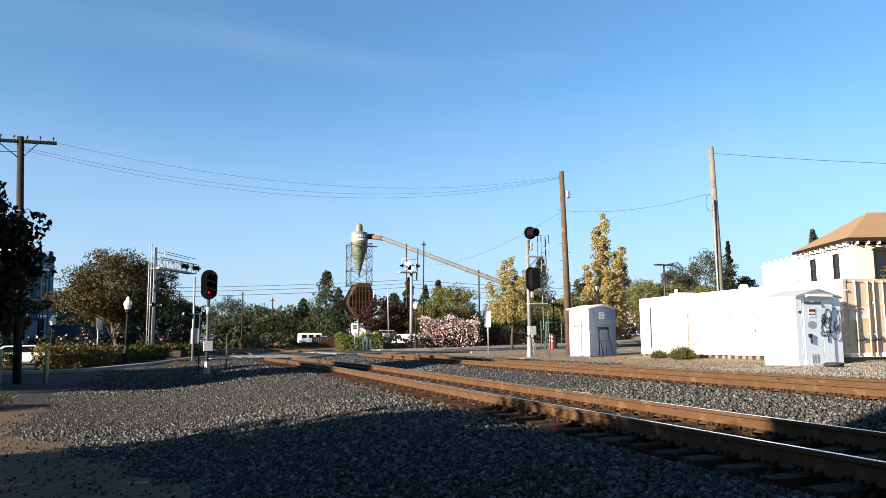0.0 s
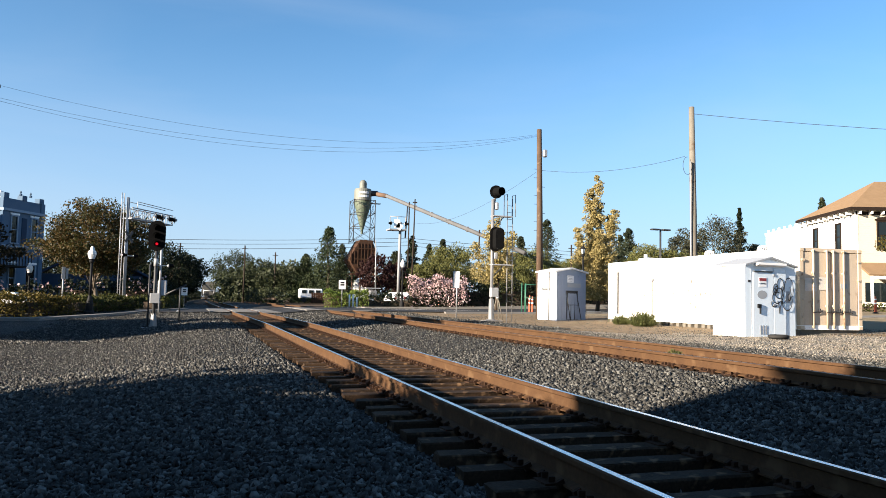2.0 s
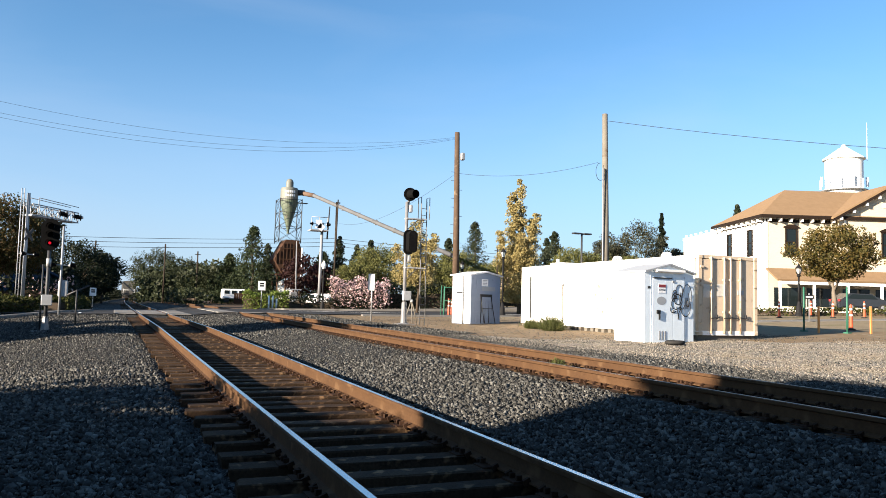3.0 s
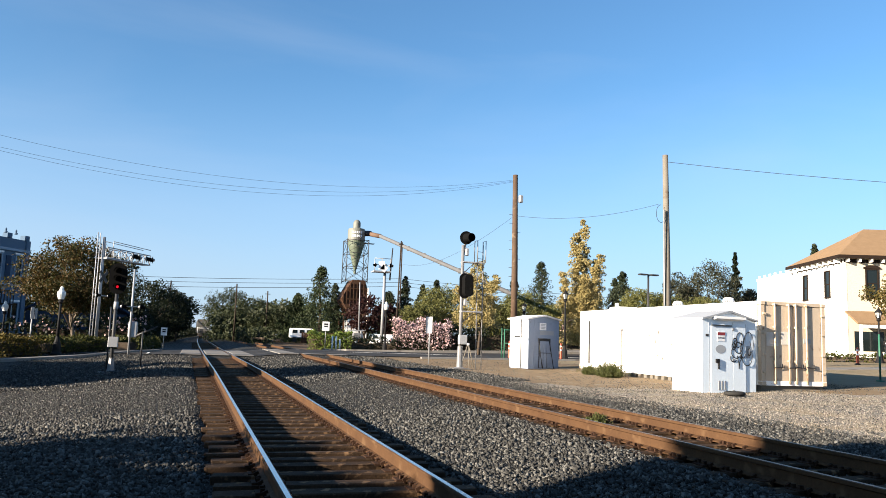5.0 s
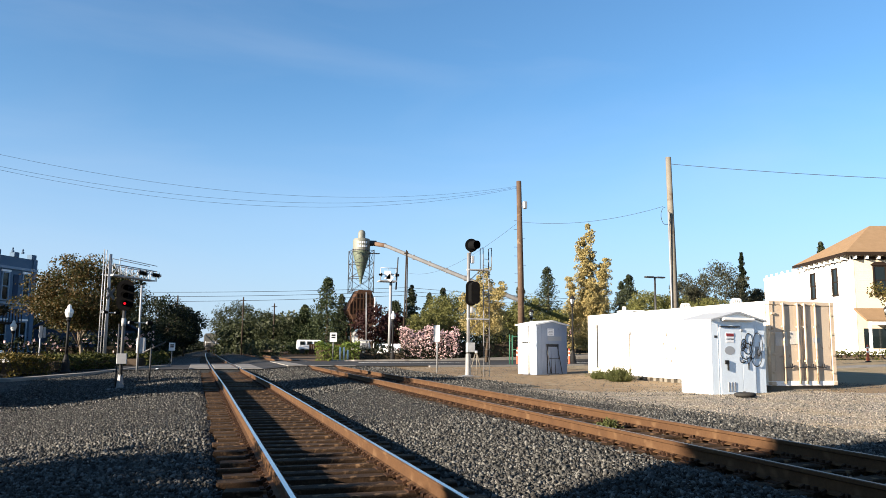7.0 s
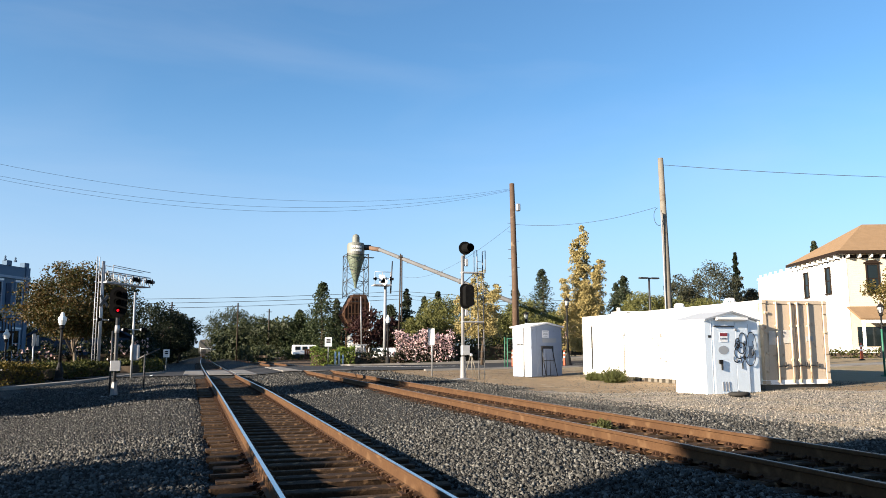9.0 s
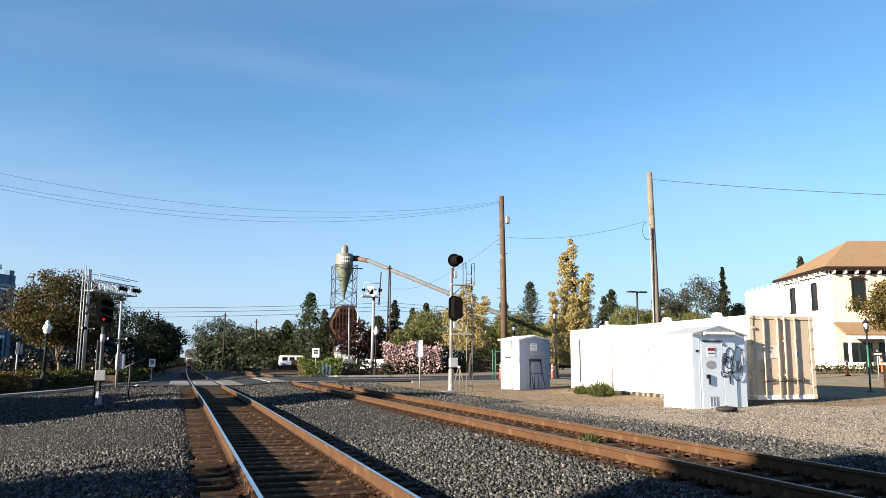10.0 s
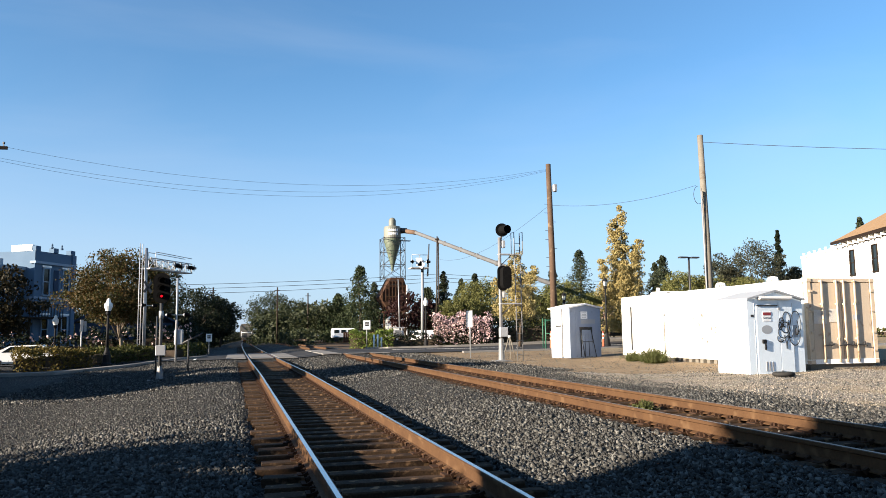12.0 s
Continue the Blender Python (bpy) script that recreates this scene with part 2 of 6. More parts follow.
POLEDARK = mat("dark_pole_wood", (0.0388, 0.0285, 0.0207), (0.0259, 0.0197, 0.0155), 0.9, scale=2, fine=30, bump=0.5)
POLEPALE = mat("pale_pole_wood", (0.169, 0.156, 0.129), (0.122, 0.107, 0.086), 0.9, scale=2, fine=30, bump=0.5, spots=(0.0937, 0.0644, 0.0429), spot_scale=2.5)
BLACKPAINT = mat("black_paint", (0.008, 0.008, 0.009), (0.013, 0.013, 0.013), 0.7, 0, 4, 40, 0.05)
BLACKPAINT.node_tree.nodes["Principled BSDF"].inputs["Specular IOR Level"].default_value = 0.15
RUBBER = mat("rubber", (0.02, 0.02, 0.02), (0.035, 0.033, 0.03), 0.85, scale=8, fine=50)
BARK = mat("bark", (0.077, 0.0577, 0.0409), (0.0481, 0.0361, 0.0265), 0.95, scale=4, fine=30, bump=0.7, depth=0.02)
PALEBARK = mat("pale_bark", (0.164, 0.14, 0.111), (0.121, 0.0962, 0.0722), 0.95, scale=4, fine=30, bump=0.6, depth=0.02)
WIRE = mat("wire", (0.03, 0.03, 0.03), (0.03, 0.03, 0.03), 0.9)


# ---- mesh helpers ----
def bm_box(bm, size, at=(0, 0, 0), rot=None, bevel=0.0):
    g = bmesh.ops.create_cube(bm, size=1)["verts"]
    bmesh.ops.scale(bm, vec=size, verts=g)
    if bevel:
        edges = list({e for v in g for e in v.link_edges})
        g = bmesh.ops.bevel(bm, geom=edges, offset=bevel, segments=1, affect="EDGES")["verts"]
    if rot:
        bmesh.ops.rotate(bm, cent=(0, 0, 0), matrix=Euler([radians(a) for a in rot]).to_matrix(), verts=g)
    bmesh.ops.translate(bm, vec=at, verts=g)
    return bm


def bm_tube(bm, pts, radii, seg=10, caps=True):
    """A tube through points; radii one or one per point."""
    pts = [Vector(p) for p in pts]
    if not isinstance(radii, (list, tuple)):
        radii = [radii] * len(pts)
    rings = []
    for i, p in enumerate(pts):
        d = (pts[min(i + 1, len(pts) - 1)] - pts[max(i - 1, 0)]).normalized()
        a = d.orthogonal() if abs(d.z) < 0.99 else Vector((1, 0, 0))
        if abs(d.z) < 0.99:
            a = d.cross(Vector((0, 0, 1)))
        a.normalize()
        c = d.cross(a).normalized()
        rings.append([bm.verts.new(p + (a * math.cos(k * math.tau / seg) + c * math.sin(k * math.tau / seg)) * radii[i]) for k in range(seg)])
    for r0, r1 in zip(rings, rings[1:]):
        for k in range(seg):
            bm.faces.new((r0[k], r0[(k + 1) % seg], r1[(k + 1) % seg], r1[k]))
    if caps:
        bm.faces.new(rings[0]), bm.faces.new(rings[-1])
    return bm


def bm_lathe(bm, profile, seg=20, at=(0, 0, 0)):
    """Turn a list of (radius, height) round the z axis."""
    rings = []
    for r, z in profile:
        rings.append([bm.verts.new((at[0] + max(r, 1e-3) * math.cos(k * math.tau / seg), at[1] + max(r, 1e-3) * math.sin(k * math.tau / seg), at[2] + z)) for k in range(seg)])
    for r0, r1 in zip(rings, rings[1:]):
        for k in range(seg):
            bm.faces.new((r0[k], r0[(k + 1) % seg], r1[(k + 1) % seg], r1[k]))
    bm.faces.new(rings[0]), bm.faces.new(rings[-1])
    return bm


def bm_prism(bm, outline, y0, y1):
    """Extrude an (x, z) outline along y."""
    a = [bm.verts.new((x, y0, z)) for x, z in outline]
    b = [bm.verts.new((x, y1, z)) for x, z in outline]
    n = len(outline)
    bm.faces.new(a), bm.faces.new(b[::-1])
    for i in range(n):
        bm.faces.new((a[i], a[(i + 1) % n], b[(i + 1) % n], b[i]))
    return bm


def mesh_of(name, bm, material, smooth=False):
    bmesh.ops.recalc_face_normals(bm, faces=bm.faces)
    me = bpy.data.meshes.new(name)
    bm.to_mesh(me)
    bm.free()
    me.materials.append(material)
    if smooth:
        for p in me.polygons:
            p.use_smooth = True
    return me


def part(name, bm, material, parent=None, label="", smooth=False):
    ob = new(name, mesh_of(name, bm, material, smooth))
    ob.parent = parent
    return tagged(ob, label)


def box(name, size, at, material, parent=None, label="", rot=None, bevel=0.0):
    return part(name, bm_box(bmesh.new(), size, at, rot, bevel), material, parent, label)


def tube(name, pts, radii, material, parent=None, label="", seg=10):
    return part(name, bm_tube(bmesh.new(), pts, radii, seg), material, parent, label, True)


def lathe(name, profile, material, parent=None, label="", at=(0, 0, 0), seg=20):
    return part(name, bm_lathe(bmesh.new(), profile, seg, at), material, parent, label, False)


def thing(name, at, label, category, group="", rz=0, kind=""):
    e = new(name)
    e.matrix_world = pose(*at, 0, 0, rz)
    e.empty_display_size = 0.2
    return tagged(e, label, category, group, kind)


def from_arrays(name, verts, faces, material, parent=None, label=""):
    me = bpy.data.meshes.new(name)
    k = faces.shape[1]
    me.vertices.add(len(verts))
    me.vertices.foreach_set("co", np.asarray(verts, np.float32).ravel())
    me.loops.add(faces.size)
    me.loops.foreach_set("vertex_index", np.asarray(faces, np.int32).ravel())
    me.polygons.add(len(faces))
    me.polygons.foreach_set("loop_start", np.arange(0, faces.size, k, dtype=np.int32))
    me.update(calc_edges=True)
    me.materials.append(material)
    ob = new(name, me)
    ob.parent = parent
    return tagged(ob, label)


# ---- terrain ----
def smooth(a, b, v):
    k = np.clip((v - a) / (b - a), 0, 1)
    return k * k * (3 - 2 * k)


def grade(y):
    """Height of the main track's rail top."""
    y = np.asarray(y, float)
    return -0.009 * np.maximum(0, 25 - y)


def bend(y):
    """Sideways drift of the main track far beyond the crossing."""
    return 0.00006 * np.maximum(0, np.asarray(y, float) - 25) ** 2


def side_x(y):
    """Centre line of the side track."""
    return 5.05 + 0.01 * (np.asarray(y, float) - 15)


def side_z(y):
    """Rail top of the side track, which lies a little higher."""
    return 0.05 + 0.004 * (np.clip(np.asarray(y, float), -15, 44) - 15)


def land(x, y):
    """Ground height."""
    x, y = np.asarray(x, float), np.asarray(y, float)
    g = grade(y)
    left = g - 0.22 - 0.42 * smooth(-1.8, -6.5, x) * smooth(44, 34, y) - 0.12 * smooth(-1.8, -6.5, x) * smooth(30, 60, y)
    shelf = smooth(1.5, 3.9, x)
    right = (g - 0.24) * (1 - shelf) + (side_z(y) - 0.19) * shelf + 0.05 * smooth(8, 14, x) + 0.030 * np.clip(x - 14, 0, 60)
    w = smooth(-1.0, 1.0, x)
    z = left * (1 - w) + right * w
    z = z - 0.07 * (1 - smooth(1.25, 1.5, np.abs(x - bend(y)))) * (1 - smooth(43, 44, y))
    z = z - 0.06 * (1 - smooth(0.8, 1.35, np.abs(x - side_x(y)))) * (1 - smooth(43, 44, y))
    street = smooth(41.5, 45, y) * (1 - smooth(58, 62, y))
    flat = -0.055 - 0.012 * np.maximum(0, -x - 2) + 0.19 * smooth(1.6, 4.2, x) + 0.004 * np.clip(x - 9, 0, 80)
    dip = 0.45 * smooth(-10.6, -13, x) * smooth(46, 51, y) * (1 - smooth(66, 74, y))
    return z * (1 - street) + (flat - 0.02) * street - dip


def sheet(name, xs, ys, material, lift=0.0, label="", parent=None, rough=0.0):
    gx, gy = np.meshgrid(xs, ys)
    gz = land(gx, gy) + lift
    if rough:
        rng = np.random.default_rng(5)
        gz = gz + rng.normal(0, rough, gz.shape)
    v = np.stack([gx, gy, gz], -1).reshape(-1, 3)
    nx, ny = len(xs), len(ys)
    i = np.arange(nx * ny).reshape(ny, nx)
    f = np.stack([i[:-1, :-1], i[:-1, 1:], i[1:, 1:], i[1:, :-1]], -1).reshape(-1, 4)
    return from_arrays(name, v, f, material, parent, label)


def dirt_edge(y):
    """Where the ballast ends and bare earth begins on the open side."""
    return -5.4 - 0.43 * np.clip(y - 8.5, 0, 7.5)


xs = np.unique(np.concatenate([np.linspace(-700, -60, 14), np.linspace(-60, -16, 16), np.linspace(-16, 26, 106), np.linspace(26, 90, 33), np.linspace(90, 800, 14)]))
ys = np.unique(np.concatenate([np.linspace(-300, -20, 8), np.linspace(-20, 70, 181), np.linspace(70, 240, 40), np.linspace(240, 1500, 12)]))
ground = tagged(sheet("ground", xs, ys, BALLAST), "grey crushed stone ballast and gravel ground", "ground", kind="structure")
ground.data.materials.append(GRAVEL), ground.data.materials.append(DIRT), ground.data.materials.append(DRYGRASS), ground.data.materials.append(DIRTANDSHADE)
for p in ground.data.polygons:
    cx, cy, _ = p.center
    wob = 0.7 * math.sin(cx * 1.3 + cy * 0.7) + 0.5 * math.sin(cy * 1.9 - cx)
    k = 0
    if 62 < cy < 320 and -10 < cx < 8.5:
        k = 0
    # beyond the street the trees' shade is painted as darker ground
    elif cy > 62:
        k = 4 if cx < 30 else 3
    elif cx < -16 or cx > 70:
        k = 3
    elif cx > 18.5 and cy > 21 + wob * 0.4:
        k = 3
    elif cx > 9.3 + wob * 0.5 and cy > 20.6 + wob - 0.5 * (cx - 12):
        k = 2
    elif cx > 8.2 + wob * 0.2:
        k = 1
    elif cx < dirt_edge(cy) + wob * 0.3 and cy < 21 + wob:
        k = 4
    p.material_index = k

# ---- street and kerbs ----
sx = np.unique(np.concatenate([np.linspace(-90, -14, 12), np.linspace(-14, 30, 60), np.linspace(30, 120, 20)]))
road = tagged(sheet("road", sx, np.linspace(44.2, 60.0, 14), ASPHALT, 0.05), "grey asphalt street crossing the tracks", "road", kind="structure")


def strip(name, pts, width, height, material, label, drop=0.3):
    """A kerb or walk: a band along points, standing on the ground."""
    bm = bmesh.new()
    pts = [Vector(p) for p in pts]
    rows = []
    for i, p in enumerate(pts):
        d = (pts[min(i + 1, len(pts) - 1)] - pts[max(i - 1, 0)]).normalized()
        nrm = Vector((-d.y, d.x)) * width / 2
        row = []
        for q, dz in ((p + nrm, -drop), (p + nrm, height), (p - nrm, height), (p - nrm, -drop)):
            row.append(bm.verts.new((q.x, q.y, float(land(q.x, q.y)) + dz)))
        rows.append(row)
    for a, b in zip(rows, rows[1:]):
        for k in range(3):
            bm.faces.new((a[k], a[k + 1], b[k + 1], b[k]))
    bm.faces.new(rows[0]), bm.faces.new(rows[-1])
    return tagged(part(name, bm, material), label, "kerb", kind="structure")


strip("kerb", [(-22, 38.2), (-14, 38.2), (-9.5, 39.0), (-6.8, 42.0), (-4.6, 46.0), (-3.2, 50)], 0.35, 0.14, CONCRETE, "pale concrete kerb along a planted verge")
strip("kerb", [(-60, 61.0), (-14, 61.0), (-5.0, 61.0), (-3.4, 62.5)], 0.35, 0.15, CONCRETE, "pale concrete kerb on the far side of the street")
strip("kerb", [(9.0, 62.6), (10.5, 61.0), (16, 60.6), (40, 60.6), (90, 60.6)], 0.5, 0.22, CONCRETE, "pale concrete kerb on the far side of the street")
strip("kerb", [(11.5, 43.6), (15, 43.7), (30, 43.8), (60, 43.9)], 0.3, 0.10, CONCRETE, "low concrete kerb beside the gravel lot")
strip("pavement", [(24, 31.0), (34, 30.0), (48, 27.5), (70, 24.0)], 1.6, 0.05, CONCRETE, "narrow pale concrete walk beyond the lot")
strip("pavement", [(30, 62.5), (60, 62.5), (90, 62.5)], 2.5, 0.22, CONCRETE, "concrete pavement beside the street")


# ---- tracks ----
RAIL = [(-0.076, -0.185), (0.076, -0.185), (0.076, -0.172), (0.012, -0.150), (0.010, -0.052), (0.037, -0.040), (0.037, -0.008), (0.024, 0.0), (-0.024, 0.0), (-0.037, -0.008), (-0.037, -0.040), (-0.010, -0.052), (-0.012, -0.150), (-0.076, -0.172)]


def rail(parent, line, side, y0, y1, top):
    yy = np.unique(np.concatenate([np.arange(y0, min(y1, 60), 2.0), np.arange(60, y1, 10.0), [y1]]))
    bm = bmesh.new()
    rows = []
    for y in yy:
        cx, cz = line(y)
        cx += side
        rows.append([bm.verts.new((cx + a, y, cz + b)) for a, b in RAIL])
    n = len(RAIL)
    for a, b in zip(rows, rows[1:]):
        for k in range(n):
            f = bm.faces.new((a[k], a[(k + 1) % n], b[(k + 1) % n], b[k]))
            f.material_index = 1 if k == 7 else 0
    bm.faces.new(rows[0]), bm.faces.new(rows[-1])
    ob = part("rail", bm, RAILRUST, parent, "rusty steel rail with a worn head")
    ob.data.materials.append(top)
    return ob


def tie_mesh(seed):
    rng = random.Random(seed)
    bm = bm_box(bmesh.new(), (2.6, 0.225, 0.17), (0, 0, -0.085), None, 0.012)
    for v in bm.verts:
        v.co += Vector((rng.uniform(-0.025, 0.025), rng.uniform(-0.012, 0.012), rng.uniform(-0.010, 0.006)))
    return mesh_of("tie", bm, TIE)


TIES = [tie_mesh(k) for k in range(6)]


def fastenings(parent, line, yy, name):
    """Tie plates, spikes and rail anchors, joined."""
    bm = bmesh.new()
    rng = random.Random(3)
    for y in yy:
        for s in (-0.75, 0.75):
            x, z = line(y)[0] + s, line(y)[1] - 0.185
            bm_box(bm, (0.34, 0.19, 0.022), (x, y, z - 0.004))
            for dx in (-0.105, 0.105):
                for dy in (-0.05, 0.05):
                    if rng.random() < 0.85:
                        bm_box(bm, (0.042, 0.026, 0.036), (x + dx, y + dy, z + 0.02 + rng.uniform(0, 0.014)), (0, 0, rng.uniform(-15, 15)))
            for dx in (-0.085, 0.085):
                for dy in (-0.135, 0.135):
                    bm_box(bm, (0.055, 0.03, 0.05), (x + dx, y + dy, z + 0.012), (0, 25 if dx > 0 else -25, 0))
    return tagged(part(name, bm, ANCHOR, parent, "rusty tie plates, spikes and anchors"), kind="stuff")


def railway(name, line, tops, y0, y1, label, count_to, tie_lift=0.0):
    t = thing(name, (0, 0, 0), label, "railway track", kind="structure")
    for s, top in zip((-0.75, 0.75), tops):
        rail(t, line, s, y0, y1, top)
    rng = random.Random(9)
    near = np.arange(y0 + 0.3, count_to, 0.495)
    for i, y in enumerate(near):
        if 44.3 < y < 57.2:
            continue
        o = new("tie", TIES[i % 6])
        o.parent = t
        o.matrix_local = pose(line(y)[0] + rng.uniform(-0.05, 0.05), y + rng.uniform(-0.03, 0.03), line(y)[1] - 0.187 + rng.uniform(-0.006, 0.003), rng.uniform(-1, 1), 0, rng.uniform(-0.9, 0.9) + (180 if i % 2 else 0))
    fastenings(t, line, [y for y in near if y < 44], "fastenings")
    return t


def main_line(y):
    return float(bend(y)), float(grade(y))


def side_line(y):
    return float(side_x(y)), float(side_z(y))


main_track = railway("railway_track", main_line, (RAILTOP, RAILTOP), -12, 420, "main railway track with bright worn rails on wooden ties", 110)
side_track = railway("railway_track", side_line, (RAILTOPDULL, RAILTOPDULL), -12, 44.6, "rusty side track on wooden ties in gravel", 44)
side_far = railway("railway_track", side_line, (RAILTOPDULL, RAILTOPDULL), 57.0, 150, "rusty side track beyond the street crossing", 90)

# crossing panels between and beside the rails
for line in (main_line, side_line):
    for xo, w in ((-1.42, 1.1), (0, 1.25), (1.42, 1.1)):
        for k in range(5):
            y = 45.6 + k * 2.44
            o = box("panel", (w, 2.4, 0.3), (line(y)[0] + xo, y, line(y)[1] - 0.152), CONCRETE, road, "pale concrete crossing panel", bevel=0.02)
for x0, y0, w, d in ((-3.6, 44.9, 0.12, 2.2), (-7.5, 52, 6.0, 0.14), (14, 52, 10.0, 0.14), (30, 52, 12, 0.14)):
    box("road_marking", (w, d, 0.008), (x0, y0, float(land(x0, y0)) + 0.058), WHITEPAINT, road, "worn white road line")


# ---- signal cabinet, container, shed ----
def ground_at(x, y):
    return float(land(x, y))


DARKLINE = mat("dark_gap", (0.05, 0.05, 0.05), (0.07, 0.07, 0.07), 0.8)
SIGNRED = mat("sign_red", (0.25, 0.02, 0.025), (0.2, 0.02, 0.022), 0.5)
SIGNWHITE = mat("sign_white", (0.8, 0.8, 0.8), (0.76, 0.76, 0.75), 0.5)
PATCHGREY = mat("patch_grey", (0.315, 0.33, 0.345), (0.285, 0.3, 0.315), 0.6)
BEIGEPATCH = mat("beige_patch", (0.42, 0.39, 0.34), (0.56, 0.53, 0.48), 0.6, scale=3)
SCUFF = mat("dark_scuff", (0.13, 0.115, 0.1), (0.2, 0.18, 0.16), 0.8, scale=8)


def text_ob(name, words, size, at, rot, material, parent):
    c = bpy.data.curves.new(name, "FONT")
    c.body, c.size, c.align_x, c.align_y, c.extrude = words, size, "CENTER", "CENTER", 0.001
    tmp = bpy.data.objects.new(name, c)
    scene.collection.objects.link(tmp)
    bpy.context.view_layer.update()
    me = bpy.data.meshes.new_from_object(tmp.evaluated_get(bpy.context.evaluated_depsgraph_get()))
    bpy.data.objects.remove(tmp)
    me.materials.clear()
    me.materials.append(material)
    ob = new(name, me)
    ob.parent = parent
    ob.matrix_local = pose(*at, *rot)
    return ob


def signal_cabinet():
    W, Dp, H = 2.17, 1.45, 2.05
    x, y = 12.64, 18.95
    t = thing("equipment_cabinet", (x, y, -0.25), "pale grey metal equipment cabinet with graffiti on its door", "cabinet", rz=6)
    box("base", (W - 0.06, Dp - 0.06, 0.1), (W / 2, Dp / 2, 0.02), CONCRETE, t)
    part("body", bm_prism(bmesh.new(), [(0, 0.05), (W, 0.05), (W, H), (W * 0.5, H + 0.19), (0, H)], 0.0, Dp), SHADEGREY, t)
    # whiter than the front: the sunlit side is painted as a separate panel
    box("side_panel", (0.012, Dp - 0.1, H - 0.15), (-0.004, Dp / 2, H / 2 + 0.05), WHITEPAINT, t, "white side panel with the sunlight put into its colour", bevel=0.004)
    box("repainted_patch", (0.004, 0.8, 0.85), (-0.0125, 0.62, 1.45), BEIGEPATCH, t, "painted-over patch")
    part("roof", bm_prism(bmesh.new(), [(-0.05, H - 0.03), (W * 0.5, H + 0.19), (W + 0.05, H - 0.03), (W + 0.05, H + 0.015), (W * 0.5, H + 0.24), (-0.05, H + 0.015)], -0.09, Dp + 0.05), PATCHGREY, t, "low pitched grey metal roof")
    box("door_hood", (1.25, 0.16, 0.07), (1.03, -0.08, H + 0.02), WHITEPAINT, t, "white rain hood above the door", (-12, 0, 0), 0.01)
    d = box("door", (0.88, 0.03, 1.78), (0.76, -0.014, 0.97), SHADEGREY, t, bevel=0.006)
    d2 = box("door", (0.52, 0.03, 1.90), (1.47, -0.014, 1.03), SHADEGREY, t, bevel=0.006)
    box("drip_edge", (0.80, 0.05, 0.03), (0.74, -0.035, 1.885), STEELDARK, t)
    for z in (0.2, 1.0, 1.8):
        box("hinge", (0.09, 0.03, 0.06), (1.21, -0.038, z), GALV, d, "small steel hinge", bevel=0.005)
    box("lock", (0.15, 0.05, 0.1), (0.56, -0.05, 0.97), BLACKPAINT, d, "black padlock hasp", bevel=0.01)
    box("lock", (0.05, 0.05, 0.2), (0.60, -0.05, 0.86), BLACKPAINT, d, "black padlock hasp", bevel=0.01)
    for k in range(3):
        box("louvre", (0.055, 0.02, 0.24), (0.62 + 0.12 * k, -0.034, 0.34), GALV, d, "pressed vent slot", bevel=0.008)
    s = box("warning_sign", (0.32, 0.008, 0.25), (0.72, -0.034, 1.60), SIGNWHITE, d, "white warning sign with a red header")
    box("header", (0.30, 0.006, 0.075), (0.72, -0.04, 1.67), SIGNRED, s)
    text_ob("lettering", "FLAMMABLE", 0.055, (0.72, -0.0395, 1.56), (90, 0, 0), BLACKPAINT, s)
    box("name_plate", (0.11, 0.01, 0.06), (0.18, -0.006, 1.62), STEELDARK, t, "small dark plate")
    part("painted_patch", bm_lathe(bmesh.new(), [(0.16, -0.003), (0.16, 0.0)], 16), PATCHGREY, d, "grey touch-up smear").matrix_local = pose(0.70, -0.033, 1.27, 90, 0, 0) @ Matrix.Diagonal((1.3, 0.7, 1, 1))
    box("painted_patch", (0.42, 0.003, 0.32), (1.72, -0.003, 1.22), PATCHGREY, t, "grey painted-over patch")
    for xx in (0.26, 1.75):
        box("seam", (0.012, 0.012, 1.9), (xx, -0.004, 1.0), PATCHGREY, t)
    # scrawled paint loops: centre, radii, start and end angle
    loops = bmesh.new()
    for cx, cz, rx, rz, a0, a1 in ((1.48, 1.52, 0.15, 0.20, -40, 225), (1.85, 1.42, 0.20, 0.32, -35, 190), (1.28, 1.45, 0.10, 0.12, 0, 340), (1.23, 1.36, 0.08, 0.09, 40, 400), (1.33, 1.20, 0.20, 0.15, 60, 330), (1.42, 1.32, 0.16, 0.14, 0, 360), (1.78, 1.12, 0.22, 0.26, 175, 385), (1.62, 1.30, 0.12, 0.24, 120, 330), (1.22, 1.05, 0.13, 0.10, 150, 330), (1.88, 1.22, 0.07, 0.09, 90, 380), (1.30, 1.44, 0.05, 0.06, 0, 360)):
        pts = [(cx + rx * math.cos(radians(a0 + (a1 - a0) * k / 16)), -0.036, cz + rz * math.sin(radians(a0 + (a1 - a0) * k / 16))) for k in range(17)]
        bm_tube(loops, pts, 0.012, 4)
    for p in (((1.36, -0.036, 1.12), (1.43, -0.036, 0.92), (1.44, -0.036, 0.78)), ((1.58, -0.036, 1.1), (1.47, -0.036, 0.95), (1.44, -0.036, 0.78)), ((1.43, -0.036, 0.95), (1.44, -0.036, 0.80)), ((1.55, -0.036, 1.45), (1.62, -0.036, 1.25), (1.5, -0.036, 1.05)), ((1.9, -0.036, 1.5), (1.96, -0.036, 1.3), (1.88, -0.036, 1.12))):
        bm_tube(loops, p, [0.012, 0.012, 0.02][:len(p)], 4)
    part("graffiti", loops, BLACKPAINT, t, "black spray-paint scrawl")
